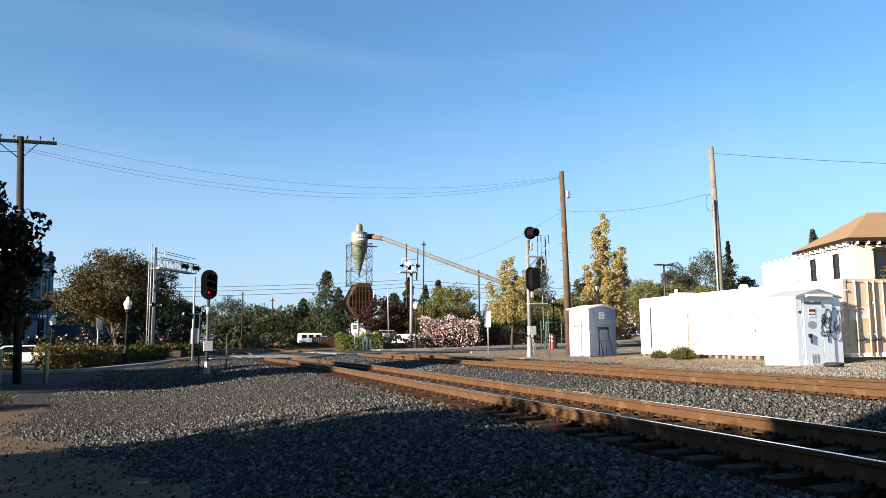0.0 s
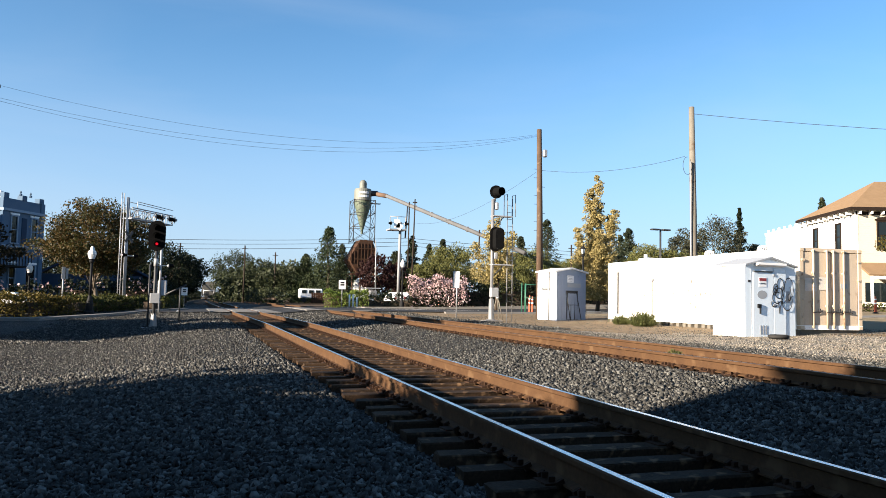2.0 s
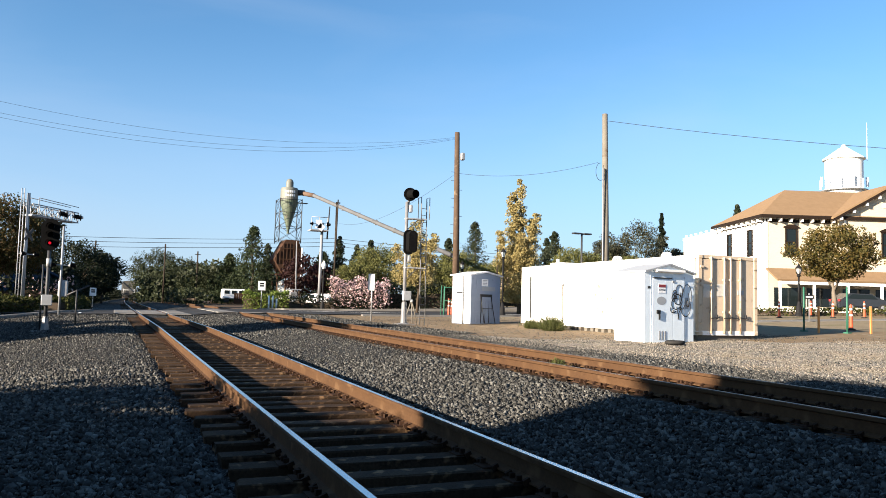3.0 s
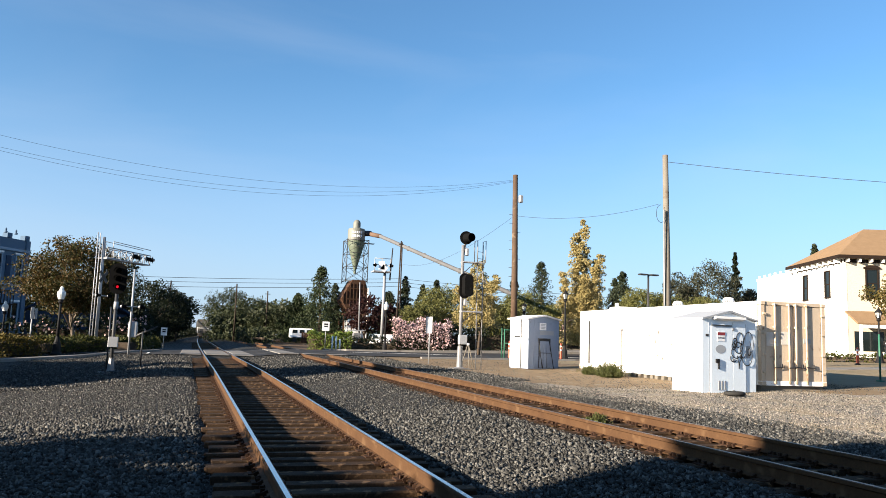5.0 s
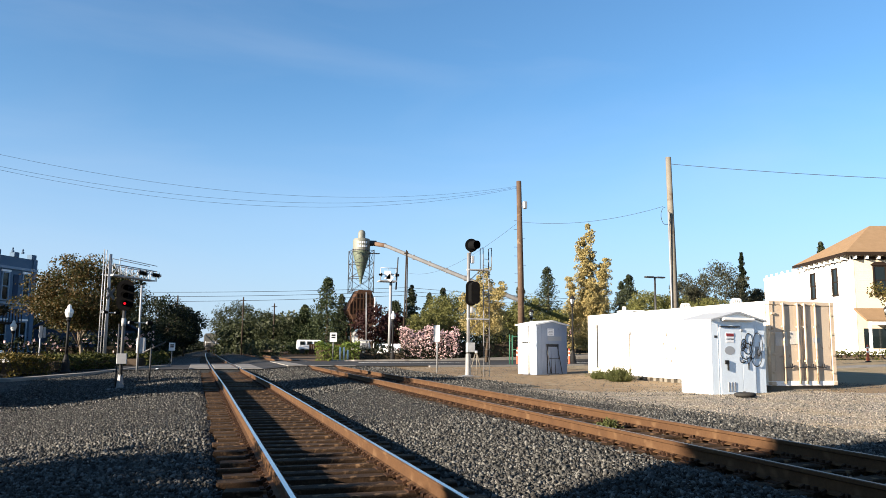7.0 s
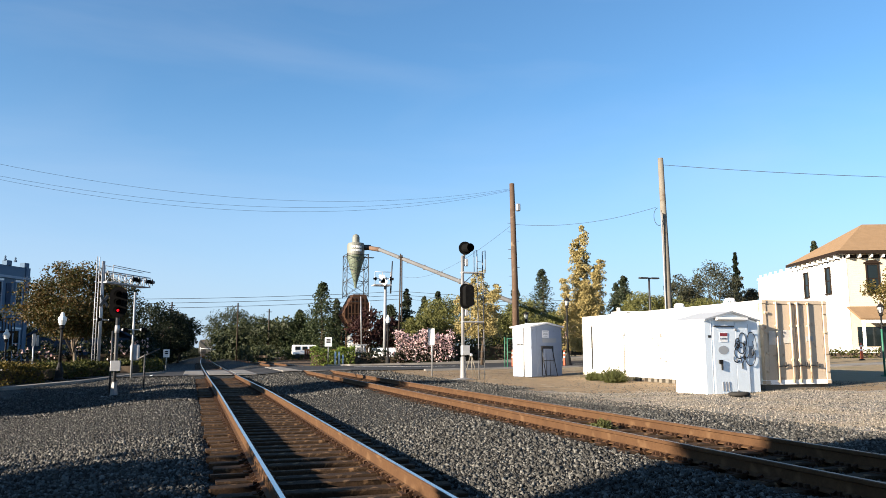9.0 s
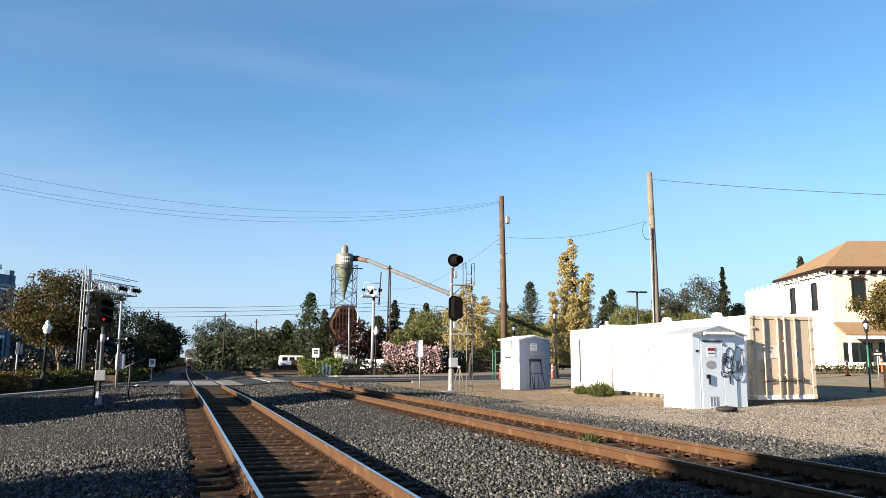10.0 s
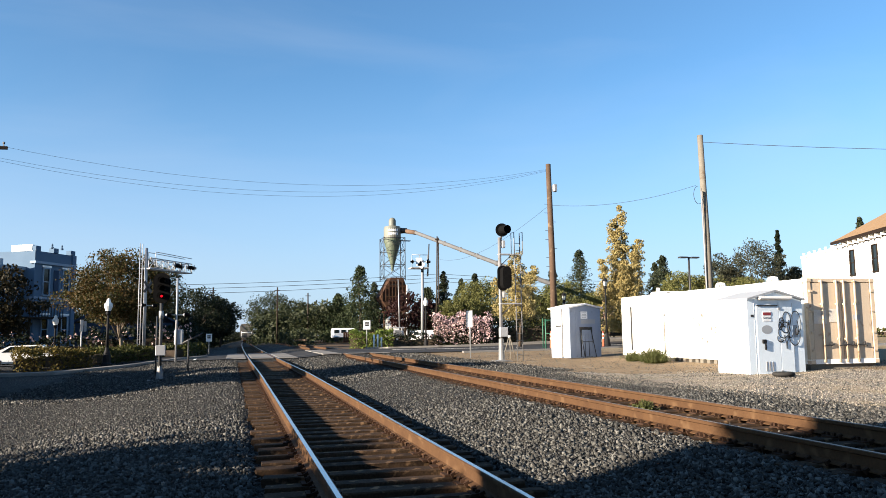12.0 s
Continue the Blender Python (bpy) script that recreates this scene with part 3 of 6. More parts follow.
    t.matrix_world = t.matrix_world @ Matrix.Diagonal((0.955, 0.9, 1.135, 1))
    return t


def turbine_vent(x, y, z):
    t = thing("turbine_vent", (x, y, z), "white turbine roof ventilator on the container", "roof vent", "roof vents")
    lathe("neck", [(0.1, 0), (0.1, 0.14)], WHITEPAINT, t)
    lathe("cap", [(0.20, 0.36), (0.17, 0.41), (0.0, 0.43)], WHITEPAINT, t)
    bm = bmesh.new()
    for k in range(16):
        a = k * math.tau / 16
        bm_tube(bm, [(0.15 * math.cos(a), 0.15 * math.sin(a), 0.13), (0.24 * math.cos(a + 0.15), 0.24 * math.sin(a + 0.15), 0.25), (0.19 * math.cos(a + 0.3), 0.19 * math.sin(a + 0.3), 0.37)], 0.026, 5)
    part("vanes", bm, WHITEPAINT, t)
    lathe("core", [(0.13, 0.12), (0.2, 0.25), (0.15, 0.37)], GALV, t)
    t.matrix_world = t.matrix_world @ Matrix.Diagonal((0.8, 0.8, 0.8, 1))


def container():
    L, W, H = 12.19, 2.44, 2.59
    t = thing("shipping_container", (15.13, 19.42, 0.14), "long white shipping container with tan end doors", "container", rz=-1.6)
    box("floor_frame", (W, L, 0.14), (W / 2, L / 2, 0.07), WHITEPAINT, t)

    def ribbed(name, x):
        bm = bmesh.new()
        pitch, n = 0.28, 42
        prof = []
        for k in range(n):
            y = 0.2 + k * pitch
            prof += [(0.0, y), (0.0, y + 0.10), (0.014, y + 0.14), (0.014, y + 0.24)]
        a = [bm.verts.new((x + px, py, 0.14)) for px, py in prof]
        b = [bm.verts.new((x + px, py, H - 0.1)) for px, py in prof]
        for i in range(len(prof) - 1):
            bm.faces.new((a[i], a[i + 1], b[i + 1], b[i]))
        return part(name, bm, WHITEPAINT, t, "white ribbed steel side wall")

    ribbed("side_wall", 0.02), ribbed("side_wall", W - 0.04)
    box("inner_wall", (W - 0.12, L - 0.3, H - 0.3), (W / 2, L / 2, H / 2), WHITEPAINT, t)
    box("roof", (W - 0.06, L - 0.1, 0.06), (W / 2, L / 2, H - 0.07), WHITEPAINT, t)
    for x in (0.04, W - 0.04):
        box("top_rail", (0.08, L - 0.3, 0.1), (x, L / 2, H - 0.05), TANLIGHT if x > 1 else WHITEPAINT, t, bevel=0.01)
        box("bottom_rail", (0.09, L - 0.3, 0.16), (x, L / 2, 0.08), WHITEPAINT, t, bevel=0.01)
        for y in (0.08, L - 0.08):
            box("corner_post", (0.15, 0.16, H - 0.24), (x + (0.035 if x < 1 else -0.035), y, H / 2), TANLIGHT if y < 1 else WHITEPAINT, t, bevel=0.012)
            for z in (0.06, H - 0.06):
                box("corner_casting", (0.17, 0.18, 0.12), (x + (0.04 if x < 1 else -0.04), y - 0.005 * (1 if y < 1 else -1), z), TANLIGHT, t, bevel=0.015)
    box("door_header", (W - 0.3, 0.12, 0.12), (W / 2, 0.07, H - 0.06), TANPAINT, t, bevel=0.01)
    box("door_sill", (W - 0.3, 0.12, 0.13), (W / 2, 0.07, 0.065), TANPAINT, t, bevel=0.01)
    box("end_wall", (W - 0.3, 0.05, H - 0.2), (W / 2, L - 0.05, H / 2), WHITEPAINT, t)
    for s in (0, 1):
        x0 = 0.16 + s * 1.06
        d = box("door", (1.045, 0.05, H - 0.27), (x0 + 0.53, 0.05, H / 2), TANPAINT, t, bevel=0.008)
        for dx in ((0.33, 0.86) if s == 0 else (0.06, 0.46)):
            rod = tube("lock_rod", [(x0 + dx, -0.03, 0.05), (x0 + dx, -0.03, H - 0.05)], 0.027, TANLIGHT, d, "pale lock rod", 8)
            for z in (0.1, 0.75, 1.8, H - 0.1):
                box("bracket", (0.10, 0.05, 0.06), (x0 + dx, -0.012, z), TANLIGHT, d, bevel=0.006)
            box("lock_handle", (0.36, 0.025, 0.035), (x0 + dx + 0.15, -0.05, 0.56), STEELDARK, d, "dark worn lock handle", (0, 6 if s else -6, 0), 0.006)
            box("latch", (0.06, 0.04, 0.14), (x0 + dx + 0.24, -0.03, 0.60), STEELDARK, d, bevel=0.008)
        for z in (0.4, 0.95, 1.6, 2.2):
            box("hinge", (0.12, 0.05, 0.07), (0.12 if s == 0 else W - 0.12, -0.012, z), TANLIGHT, d, bevel=0.006)
    box("faded_patch", (0.44, 0.004, 0.42), (0.42, 0.0085, 1.42), BEIGEPATCH, t, "pale painted-over square")
    box("faded_patch", (0.36, 0.004, 0.4), (0.92, 0.0085, 1.46), BEIGEPATCH, t, "pale painted-over square")
    box("data_plate", (0.26, 0.012, 0.15), (1.72, 0.005, 1.40), PATCHGREY, t, "small metal data plate")
    tube("pipe", [(-0.04, 8.4, 0.15), (-0.04, 8.4, 1.7)], 0.025, SCUFF, t, "thin weathered conduit")
    box("pipe_cap", (0.08, 0.12, 0.1), (-0.05, 8.4, 1.74), GALV, t, bevel=0.01)
    box("conduit", (0.04, 0.06, 1.9), (-0.0, 11.3, 1.2), STEELDARK, t, "dark vertical strap")
    srng = random.Random(5)
    for k in range(34):
        yy, zz = min(max(srng.gauss(4.8, 1.7), 0.5), 11.4), min(max(srng.gauss(1.15, 0.3), 0.4), 2.1)
        box("scuff_mark", (0.004, srng.uniform(0.02, 0.10), srng.uniform(0.03, 0.15)), (0.0145, yy, zz), SCUFF, t, rot=(srng.uniform(-40, 40), 0, 0))
    box("side_vent", (0.03, 0.7, 0.3), (-0.0, 0.9, 2.1), WHITEPAINT, t)
    for k in range(30):
        box("support_block", (W - 0.1 + 0.05 * (k % 3), 0.2, 0.24), (W / 2, 0.2 + 0.405 * k, -0.12), POLEPALE, t, "timber support block", bevel=0.012)
    box("bearer", (W - 0.2, L - 0.2, 0.2), (W / 2, L / 2, -0.34), POLEPALE, t, "buried timber bearer")
    tm = t.matrix_world
    for yy in (6.3, 3.2):
        p = tm @ Vector((1.25, yy, H - 0.04))
        turbine_vent(*p)
    p = tm @ Vector((1.2, 10.4, H - 0.04))
    a = thing("rooftop_unit", tuple(p), "small white rooftop air unit on the container", "air unit", rz=-1.6)
    box("casing", (0.9, 0.9, 0.22), (0, 0, 0.11), WHITEPAINT, a, bevel=0.03)
    box("grille", (0.5, 0.02, 0.14), (0.1, -0.455, 0.11), STEELDARK, a)
    tube("stack", [(-0.2, 0.2, 0.2), (-0.2, 0.2, 0.4)], 0.08, WHITEPAINT, a)
    return t


# white shed's paint, with the shade of its front mixed into the colour
SHEDSHADE = mat("shed_shade_grey_paint", (0.247, 0.298, 0.386), (0.213, 0.256, 0.332), 0.6, scale=2.5, fine=25, bump=0.08, depth=0.003, spots=(0.17, 0.198, 0.246), spot_scale=4, spot_amount=0.25)


def shed():
    W, Dp, H = 1.95, 1.35, 2.35
    t = thing("equipment_shed", (13.62, 33.2, 0.0), "white steel equipment shed with a shallow roof", "shed", rz=17)
    part("body", bm_prism(bmesh.new(), [(0, 0), (W, 0), (W, H), (W * 0.5, H + 0.16), (0, H)], 0, Dp), SHEDSHADE, t)
    part("roof", bm_prism(bmesh.new(), [(-0.1, H - 0.04), (W / 2, H + 0.14), (W + 0.1, H - 0.04), (W + 0.1, H + 0.02), (W / 2, H + 0.21), (-0.1, H + 0.02)], -0.1, Dp + 0.1), WHITEPAINT, t)
    for x in (0.35,):
        box("seam", (0.03, 0.02, H - 0.1), (x, -0.008, H / 2), SHEDSHADE, t)
    # left face gets a white sheet that paints its sunlit brightness
    box("side_panel", (0.012, Dp - 0.06, H - 0.08), (-0.005, Dp / 2, H / 2), WHITEPAINT, t, "white side panel with the sunlight put into its colour", bevel=0.004)
    for y in (0.5, 0.95):
        box("strap", (0.03, 0.05, H - 0.3), (-0.02, y, H / 2 - 0.1), PATCHGREY, t, "dark vertical strap")
    box("lock_bar", (0.05, 0.5, 0.06), (-0.03, 0.72, 1.5), STEELDARK, t, "dark lock bar")
    for y in (0.18, 0.33, 0.66, 1.0, 1.2):
        box("seam", (0.02, 0.03, H - 0.1), (-0.008, y, H / 2), SHEDSHADE, t)
    s = box("notice", (0.42, 0.01, 0.34), (0.9, -0.004, 2.0), SIGNWHITE, t, "white paper notice")
    for k in range(4):
        box("text_bar", (0.30 - 0.05 * (k % 2), 0.006, 0.025), (0.9, -0.01, 2.11 - 0.07 * k), PATCHGREY, s)
    box("scuffed_patch", (0.9, 0.005, 0.2), (1.15, -0.003, 1.7), PATCHGREY, t, "grey scuffed smear")
    box("hatch", (0.74, 0.02, 1.4), (1.02, -0.008, 0.74), STEELDARK, t, "dark open service hatch")
    for k in range(3):
        box("panel", (0.2, 0.015, 1.25), (0.8 + 0.23 * k, -0.03, 0.68), SHEDSHADE, t, "grey leaning panel", (0, 2 - 3 * k, 0))
    tube("frame", [(0.60, -0.03, 1.42), (0.72, -0.2, 0.02)], 0.02, STEELDARK, t, "leaning dark steel frame", 6)
    tube("frame", [(1.28, -0.03, 1.42), (1.45, -0.2, 0.02)], 0.02, STEELDARK, t, "leaning dark steel frame", 6)
    tube("frame", [(0.58, -0.03, 1.42), (1.30, -0.03, 1.42)], 0.02, STEELDARK, t, "leaning dark steel frame", 6)
    tube("frame", [(0.66, -0.11, 0.75), (1.37, -0.11, 0.75)], 0.015, STEELDARK, t, "leaning dark steel frame", 6)
    tube("conduit", [(-0.06, 0.5, 0.0), (-0.06, 0.5, H)], 0.025, GALV, t)
    return t


signal_cabinet(), container(), shed()

# old tyre lying by the cabinet
tyre = thing("tyre", (12.78, 17.75, ground_at(12.78, 17.75) + 0.02), "old black car tyre lying on gravel", "tyre", rz=20)
part("carcass", bm_lathe(bmesh.new(), [(0.20, 0.03), (0.27, 0.0), (0.33, 0.03), (0.345, 0.09), (0.33, 0.15), (0.27, 0.18), (0.20, 0.15), (0.22, 0.09), (0.20, 0.03)], 26), RUBBER, tyre, smooth=True)
tyre.matrix_world = tyre.matrix_world @ Matrix.Diagonal((0.95, 0.8, 0.62, 1))


# ---- poles and wires ----
def utility_pole(base, top, r0, r1, material, label, steps=(), cap=None):
    t = thing("utility_pole", base, label, "utility pole")
    v = Vector(top) - Vector(base)
    tube("shaft", [(0, 0, -0.2), v * 0.5 + Vector((0.02, 0, 0)), tuple(v)], [r0, (r0 + r1) / 2, r1], material, t, seg=14)
    for z in steps:
        s = 1 if int(z * 10) % 2 else -1
        k = z / v.z
        tube("step", [(v.x * k, v.y * k, z), (v.x * k + s * 0.32, v.y * k, z)], 0.012, STEELDARK, t, seg=5)
    return t


pole_a = utility_pole((14.3, 36.5, 0.0), (14.35, 36.9, 10.06), 0.19, 0.13, POLEWOOD, "brown weathered wooden utility pole with climbing steps", np.arange(3.2, 8.2, 0.47))
box("insulator_box", (0.22, 0.22, 0.4), (0.3, 0.2, 8.75), GALV, pole_a, "grey pole-mounted box", bevel=0.04)
pole_b = utility_pole((19.4, 30.5, 0.05), (19.48, 30.81, 10.35), 0.19, 0.13, POLEPALE, "pale weathered wooden utility pole")
tube("conduit", [(-0.19, -0.05, 0), (-0.17, 0.05, 7.6)], 0.035, GALV, pole_b, "grey riser conduit", 6)
pole_c = utility_pole((-11.05, 32.4, -0.6), (-11.4, 32.35, 8.7), 0.15, 0.12, POLEDARK, "dark wooden utility pole with a crossarm", np.arange(3.0, 7.0, 0.5))
box("crossarm", (2.5, 0.12, 0.12), (-0.35, -0.1, 9.1), POLEDARK, pole_c, "wooden crossarm", (0, -3, 8), 0.01)
for k in range(6):
    lathe("insulator", [(0.02, 0), (0.02, 0.09), (0.045, 0.1), (0.045, 0.17), (0.0, 0.19)], STEELDARK, pole_c, "", (-1.45 + 0.44 * k, -0.26 + 0.062 * k, 9.1 + 0.023 * k), 8)
for s in (-1, 1):
    tube("brace", [(-0.35 + s * 0.7, -0.1, 9.08 + 0.09 * s), (-0.32, -0.12, 8.4)], 0.02, STEELDARK, pole_c, seg=5)
box("band", (0.36, 0.36, 0.1), (-0.2, -0.04, 6.4), GALV, pole_c, bevel=0.05)


def wire(a, b, sag, r=0.012, n=24, label="thin black overhead wire between poles"):
    a, b = Vector(a), Vector(b)
    pts = [a.lerp(b, k / n) - Vector((0, 0, 4 * sag * (k / n) * (1 - k / n))) for k in range(n + 1)]
    bm = bm_tube(bmesh.new(), pts, r, 4)
    return tagged(part("overhead_wire", bm, WIRE), label, "wire", "overhead wires")


wire((-10.5, 32.5, 8.65), (14.35, 36.9, 9.8), 1.2, 0.005)
wire((-11.3, 32.4, 8.3), (14.35, 36.9, 9.75), 1.35, 0.005)
wire((-11.3, 32.4, 8.2), (14.33, 36.88, 9.70), 1.48, 0.005)
wire((14.5, 36.8, 7.85), (19.15, 30.85, 7.95), 0.35, 0.008)
wire((14.2, 36.9, 7.75), (20.5, 82, 9.5), 1.0, 0.009)
wire((19.5, 30.7, 10.0), (62, -10, 8.2), 2.4, 0.011)
wire((-11.5, 32.3, 8.1), (-45, 24, 6.6), 0.8)
for k, (z, sag) in enumerate(((8.9, 1.2), (8.3, 1.2), (7.7, 1.3))):
    wire((-60, 108, z - 0.5), (30, 118, z + 1.9), sag, 0.03, label="far overhead wire along the street")
    wire((30, 118, z + 1.9), (120, 105, z + 1.0), sag, 0.03, label="far overhead wire along the street")
loop = bmesh.new()
bm_tube(loop, [(19.1 - 0.25 * math.sin(a), 30.6, 7.45 + 0.42 * math.cos(a)) for a in np.linspace(0, 5.2, 20)], 0.012, 5)
part("cable_loop", loop, WIRE, None)
tagged(bpy.data.objects["cable_loop"], "slack black cable loop hanging beside a pole", "cable")


# ---- railway signals ----
HOODBLACK = mat("hood_black", (0.004, 0.004, 0.004), (0.006, 0.006, 0.006), 0.85)
HOODBLACK.node_tree.nodes["Principled BSDF"].inputs["Specular IOR Level"].default_value = 0.05
REDGLOW = glow_mat("red_lamp", (1.0, 0.01, 0.03), 0.2)


def oval(w, h, n=28):
    r = w / 2
    pts = []
    for k in range(n):
        a = k * math.tau / n
        pts.append((r * math.cos(a), r * math.sin(a) + (h / 2 - r) * (1 if math.sin(a) >= 0 else -1)))
    return pts


def red_signal():
    t = thing("railway_signal", (-4.35, 32.2, -0.62), "black oval railway signal showing red on a steel mast", "railway signal", "railway signals")
    tube("mast", [(0, 0, 0), (0, 0, 3.2)], 0.065, mat("mast_grey", (0.028, 0.03, 0.032), (0.02, 0.021, 0.022), 0.6, 0.1), t)
    tube("collar", [(0, 0, 2.55), (0, 0, 2.85)], 0.085, SILVER, t)
    for r in (0, 90):
        box("foot", (0.9, 0.16, 0.12), (0, 0, 0.1), GALV, t, rot=(0, 0, r), bevel=0.01)
    part("base_bracket", bm_lathe(bmesh.new(), [(0.16, 0.1), (0.08, 0.7)], 4), MASTSTEEL, t)
    box("junction_box", (0.36, 0.2, 0.40), (0.02, -0.14, 1.3), SILVER, t, "grey junction box", bevel=0.015)
    part("backboard", bm_prism(bmesh.new(), oval(0.64, 1.2), -0.02, 0.0), HOODBLACK, t, "black oval backboard").location = (0, -0.05, 3.75)
    part("housing", bm_prism(bmesh.new(), oval(0.40, 0.95), 0.0, 0.3), HOODBLACK, t, "black lamp housing").location = (0, -0.05, 3.75)
    for z, on in ((0.3, 0), (-0.01, 0), (-0.32, 1)):
        bm = bmesh.new()
        for k in range(13):
            a0, a1 = radians(-30 + 240 * k / 13), radians(-30 + 240 * (k + 1) / 13)
            v = [bm.verts.new((0.135 * math.cos(a), yy, 0.135 * math.sin(a))) for a, yy in ((a0, -0.02), (a1, -0.02), (a1, -0.30), (a0, -0.30))]
            bm.faces.new(v)
        part("hood", bm, HOODBLACK, t, "black lens hood").location = (0, -0.06, 3.75 + z)
        part("lens", bm_prism(bmesh.new(), [(0.052 * math.cos(k * 0.393), 0.052 * math.sin(k * 0.393)) for k in range(16)], -0.03, 0.0), REDGLOW if on else HOODBLACK, t, "lit red lens" if on else "dark lens").location = (0.0, -0.055, 3.75 + z)
    return t


red_signal()


def marker(x, y, h):
    t = thing("marker_post", (x, y, ground_at(x, y) - 0.05), "slim dark steel marker post in the ballast", "post", "marker posts")
    tube("post", [(0, 0, 0), (0, 0, h)], 0.032, STEELDARK, t, seg=6)


marker(-4.62, 33.5, 2.6), marker(-3.43, 34.7, 1.5)


def mast_signal():
    t = thing("railway_signal", (9.8, 32.05, -0.06), "tall railway signal mast with two black heads and a ladder", "railway signal", "railway signals")
    tube("mast", [(0, 0, 0), (0, 0, 5.5)], 0.075, MASTSTEEL, t)
    part("foot", bm_lathe(bmesh.new(), [(0.3, 0), (0.3, 0.06), (0.14, 0.1), (0.11, 1.0), (0.08, 1.02)], 12), MASTSTEEL, t)
    box("foundation", (0.8, 0.8, 0.12), (0, 0, 0.0), CONCRETE, t, bevel=0.02)
    box("junction_box", (0.36, 0.22, 0.42), (0.05, -0.16, 1.3), SILVER, t, "grey junction box", bevel=0.015)
    # upper head: round disc with hood
    h = part("upper_head", bm_prism(bmesh.new(), [(0.3 * math.cos(k * 0.2618), 0.3 * math.sin(k * 0.2618)) for k in range(24)], -0.03, 0.02), HOODBLACK, t, "round black signal head")
    h.location = (0.1, -0.1, 5.83)
    bm = bmesh.new()
    bm_tube(bm, [(0, 0.0, 0), (0.10, -0.45, -0.02)], [0.2, 0.19], 16, False)
    part("hood", bm, HOODBLACK, h)
    box("housing", (0.3, 0.3, 0.34), (0, 0.18, 0), HOODBLACK, h, bevel=0.05)
    tube("bracket", [(0, 0, 5.1), (0.1, 0, 5.6)], 0.06, MASTSTEEL, t)
    box("bracket", (0.16, 0.16, 0.34), (0.18, 0, 5.2), SILVER, t, bevel=0.03)
    l = part("lower_head", bm_prism(bmesh.new(), oval(0.5, 1.12), -0.03, 0.02), HOODBLACK, t, "oval black signal head")
    l.location = (0.08, -0.14, 3.68)
    part("hood", bm_prism(bmesh.new(), [(x + 0.06, z) for x, z in oval(0.40, 0.98)], -0.42, -0.03), HOODBLACK, l, "deep black hood")
    box("housing", (0.34, 0.25, 0.9), (0, 0.14, 0), HOODBLACK, l, bevel=0.05)
    box("bracket", (0.16, 0.16, 0.3), (0.16, 0, 2.95), SILVER, t, bevel=0.03)
    # ladder and platforms
    for dx, dy in ((0.70, 0.0), (1.02, 0.15)):
        tube("ladder_rail", [(dx + 0.05, dy, 0.0), (dx, dy, 5.6)], 0.022, MASTSTEEL, t, seg=6)
    for k in range(17):
        tube("rung", [(0.70, 0.0, 0.3 + 0.31 * k), (1.02, 0.15, 0.3 + 0.31 * k)], 0.013, MASTSTEEL, t, seg=5)
    for z in (2.55, 4.75):
        box("platform", (0.95, 0.35, 0.05), (0.45, 0.05, z), SILVER, t, bevel=0.005)
        tube("stay", [(0.05, 0, z - 0.5), (0.6, 0.05, z)], 0.02, MASTSTEEL, t, seg=6)
    for dx in (0.65, 1.05):
        tube("guard_rail", [(dx, -0.12, 4.75), (dx, -0.12, 5.75), (dx, 0.25, 5.75), (dx, 0.25, 4.75)], 0.02, MASTSTEEL, t, seg=6)
    return t


mast_signal()

# survey tripod beside the mast, sign post
trip = thing("tripod", (10.9, 34.0, ground_at(10.9, 34)), "small wooden survey tripod standing on gravel", "tripod")
for a in (0.3, 2.4, 4.5):
    tube("leg", [(0.35 * math.cos(a), 0.35 * math.sin(a), 0), (0.03 * math.cos(a), 0.03 * math.sin(a), 1.05)], [0.02, 0.025], POLEPALE, trip, seg=5)
lathe("head", [(0.07, 1.03), (0.07, 1.12), (0.03, 1.14)], SILVER, trip)


def sign_post(x, y, h, w, ph, label, material=None, z=None, rz=0, bars=0):
    t = thing("sign_post", (x, y, ground_at(x, y) if z is None else z), label, "sign", rz=rz)
    tube("post", [(0, 0, -0.1), (0, 0, h)], 0.035, GALV, t, seg=6)
    p = box("plate", (w, 0.02, ph), (0, -0.045, h - ph / 2), material or SILVER, t, bevel=0.005)
    for k in range(bars):
        box("text_bar", (w * 0.55, 0.006, ph * 0.16), (0, -0.058, h - ph * (0.28 + 0.24 * k)), BLACKPAINT, p)
    return t


sign_post(10.1, 37.6, 2.4, 0.45, 0.85, "grey backed sign on a steel post beside the track", rz=-62)
sign_post(9.74, 66.9, 2.5, 0.62, 0.8, "white traffic sign with black marks on a post", SIGNWHITE, bars=2)
kerb_sign = sign_post(-9.3, 44.2, 2.35, 0.16, 0.62, "pair of narrow grey plates on a thin post by the kerb", GALV, rz=12)
box("plate", (0.12, 0.02, 0.56), (0.17, -0.02, 2.0), GALV, kerb_sign, bevel=0.005)
sign_post(-3.36, 62.5, 1.7, 0.45, 0.6, "small pale sign on a post by the crossing", SIGNWHITE, bars=2)
for k in range(3):
    g = thing("delineator_post", (10.0 + 0.32 * k, 64.8, ground_at(10 + 0.32 * k, 64.8)), "short white plastic delineator post", "post", "white posts")
    tube("post", [(0, 0, 0), (0, 0, 1.25 if k < 2 else 1.0)], 0.07, SIGNWHITE, g, seg=8)


# ---- street lamps ----
LAMPGLASS = mat("lamp_glass", (0.72, 0.72, 0.68), (0.66, 0.66, 0.62), 0.3)


